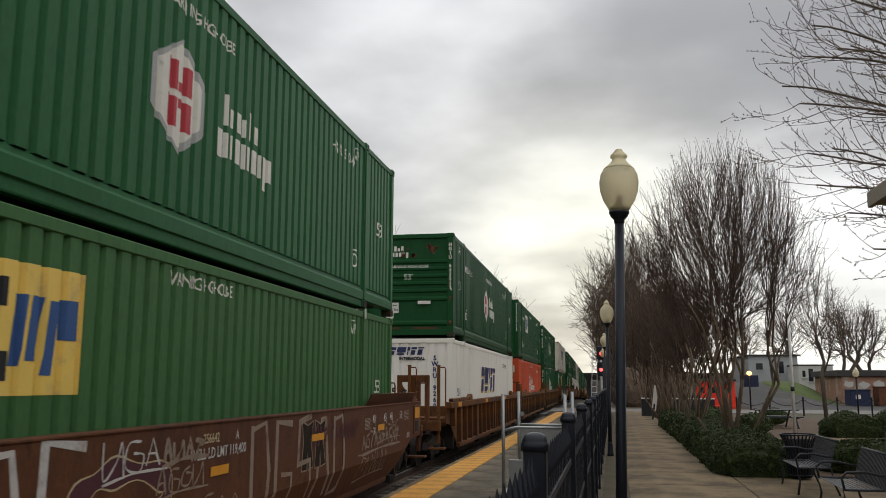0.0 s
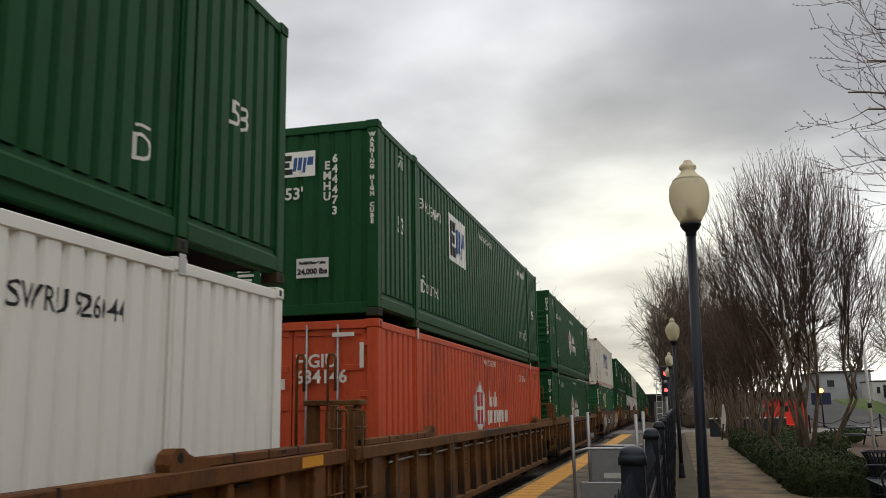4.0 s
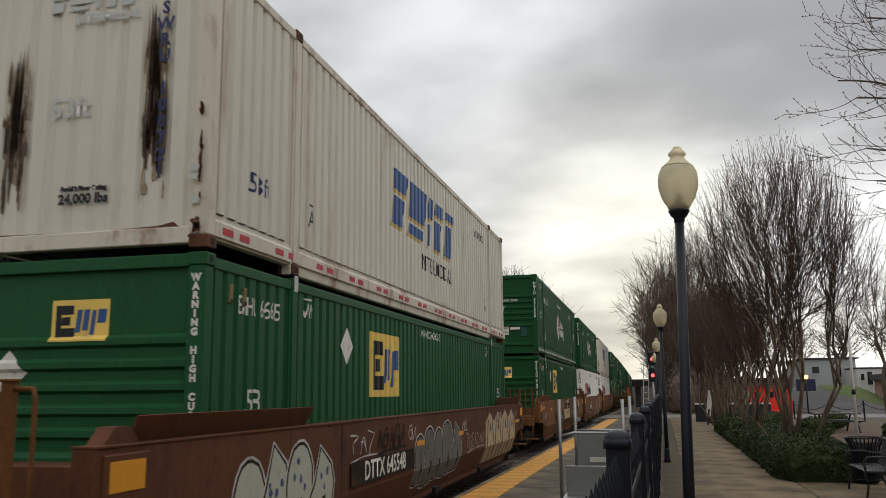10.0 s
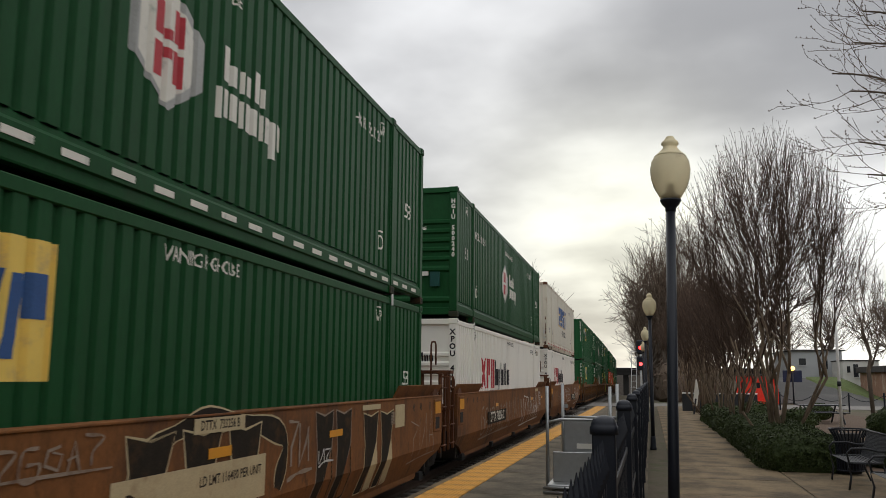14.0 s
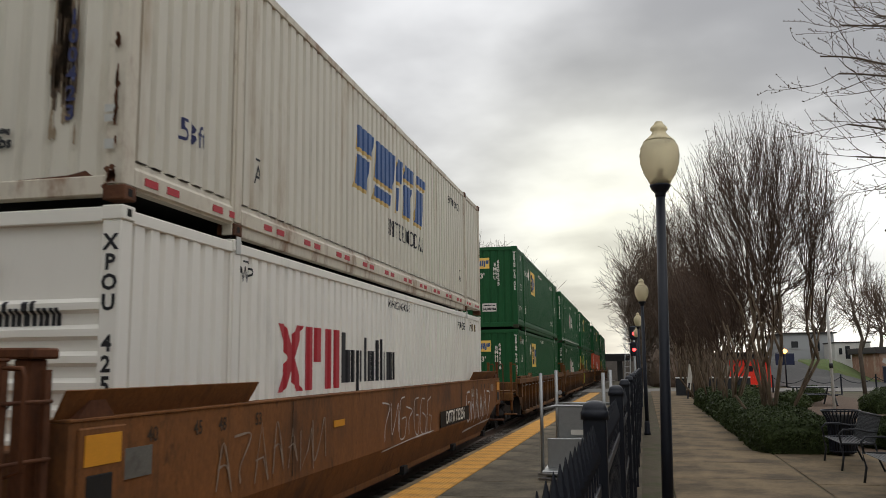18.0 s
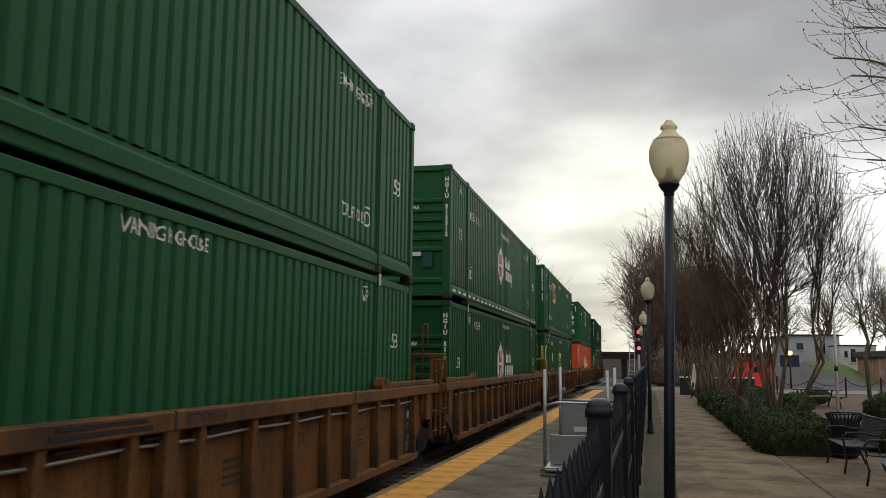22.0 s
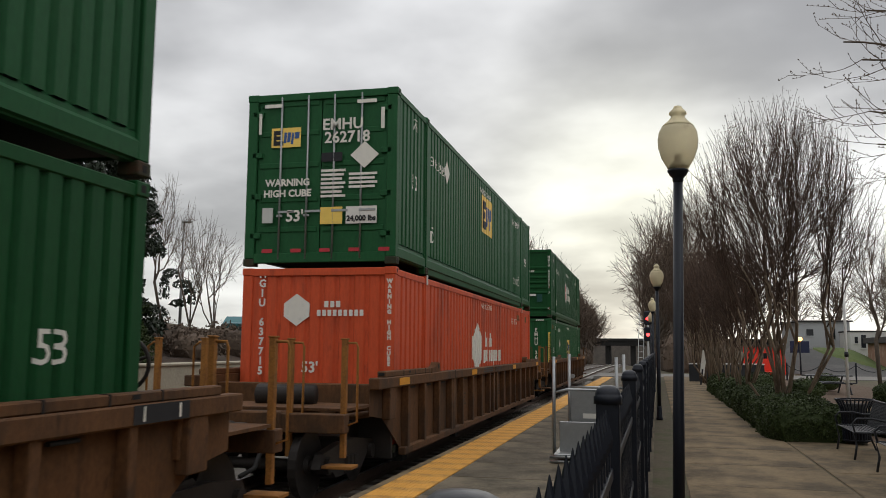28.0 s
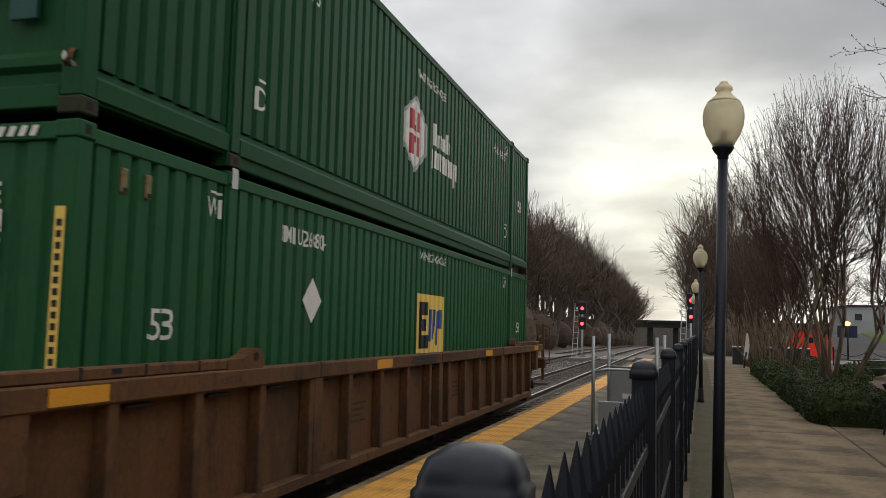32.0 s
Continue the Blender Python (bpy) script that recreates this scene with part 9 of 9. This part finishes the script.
building("warehouse", "long pale grey warehouse with a dark roof edge", 16.4, 21.6, 100, 112, 2.7, 5.1, WALL_GREY, 0.16, [(17.2, 17.9, 3.6, 4.3), (19.6, 20.1, 3.2, 4.5)])
building("workshop", "white workshop with tall dark windows", 20.3, 23.7, 94, 99, 0.4, 3.90, WALL_WHITE, 0.14, [(20.7, 21.0, 2.75, 3.4), (21.3, 21.75, 2.3, 3.6), (22.2, 22.5, 1.9, 2.6), (22.95, 23.2, 1.8, 2.5)], 0.08)
building("brick_building", "low brick building with peeling plaster and dark roof", 20.95, 42, 80.6, 90, 0.12, 2.70, BRICK, 0.55, [(26, 27.2, 1.0, 2.0), (32, 33, 1.0, 2.0)], 0.3)
plaster = random.Random(44)
for k in range(12):
    x, z = 21.6 + (k // 2) * 1.25 + plaster.uniform(-0.05, 0.05), (0.9, 1.95)[k % 2] + plaster.uniform(-0.1, 0.1)
    tagged(new("plaster_patch", flat_plaster(x, z, plaster)), "pale plaster left on the brick wall", "wall", kind="structure")
building("house", "far low building behind the lot", 58, 80, 104, 120, 0.3, 3.6, WALL_WHITE, 0.6, [(60, 62, 1.2, 2.6), (66, 68, 1.2, 2.6)])
skip = thing("dumpster", "navy blue steel dumpster beside the road", "dumpster", pose(21.6, 78.4, 0.15, 0, 0, 4))
put("bin", mesh_of(boxes((-0.82, 0.82, -0.7, 0.7, 0.0, 1.35), bevel=0.04), NAVY), skip)
put("lid", mesh_of(boxes((-0.86, 0.86, -0.75, 0.75, 1.35, 1.45), bevel=0.03), NAVY), skip)
put("label_plate", mesh_of(boxes((-0.40, 0.0, -0.73, -0.705, 0.65, 1.0)), LETTER), skip)
rust_bin = thing("dumpster", "rust red steel bin beside the brick wall", "dumpster", pose(24.2, 78.6, 0.15, 0, 0, 2))
put("bin", mesh_of(boxes((-1.1, 1.1, -0.7, 0.7, 0.0, 1.6), bevel=0.04), RUST), rust_bin)
put("rim", mesh_of(boxes((-1.15, 1.15, -0.75, 0.75, 1.6, 1.7), bevel=0.02), RUST), rust_bin)
garden_lamp = thing("street_lamp", "far lamp post with a round cream globe", "street lamp", pose(14.3, 51.8, 0.15), "lamp posts along the walk")
put("pole", mesh_of(tube(bmesh.new(), (0, 0, 0), (0, 0, 2.25), 0.05, n=8), IRON, True), garden_lamp)
put("globe", mesh_of(lathe([(0.08, 2.25), (0.17, 2.36), (0.18, 2.50), (0.12, 2.65), (0.05, 2.72), (0.01, 2.8)], 14), GLOBE, True), garden_lamp)
glow_lamp = thing("street_lamp", "lit orange street lamp beside a blue sign", "street lamp", pose(11.7, 71, 0.0))
put("pole", mesh_of(tube(bmesh.new(), (0, 0, 0), (0, 0, 2.7), 0.06, n=8), IRON, True), glow_lamp)
put("lit_globe", mesh_of(lathe([(0.02, 2.68), (0.15, 2.74), (0.20, 2.86), (0.14, 2.98), (0.02, 3.02)], 14), AMBER_LIGHT, True), glow_lamp)
put("blue_sign", mesh_of(boxes((-0.7, 0.7, 0.1, 0.2, 1.8, 2.7), bevel=0.02), NAVY), glow_lamp)

# canopy of the depot, at the edge of the plaza
canopy = thing("depot_canopy", "tan boarded eave of the depot roof", "roof", pose(0, 0, 0))
bm = bmesh.new()
prism(bm, [(4.45, 4.80), (4.45, 5.00), (8.5, 6.6), (13.0, 6.6), (13.0, 4.80)], 24.0, Matrix(((1, 0, 0, 0), (0, 0, -1, 14.2), (0, 1, 0, 0), (0, 0, 0, 1))))
bmesh.ops.recalc_face_normals(bm, faces=bm.faces)
put("roof_body", mesh_of(bm, EAVE), canopy)
put("fascia", mesh_of(boxes((4.37, 4.45, -9.8, 14.25, 4.77, 5.02), bevel=0.01), EAVE), canopy)
for y in (-8, 0, 8):
    put("column", mesh_of(boxes((8.3, 8.6, y, y + 0.3, 0.2, 4.85), bevel=0.02), EAVE), canopy)
put("depot_wall", mesh_of(boxes((9.5, 12.8, -9.6, 11.0, 0.1, 4.85), bevel=0.02), BRICK), canopy)
motions()
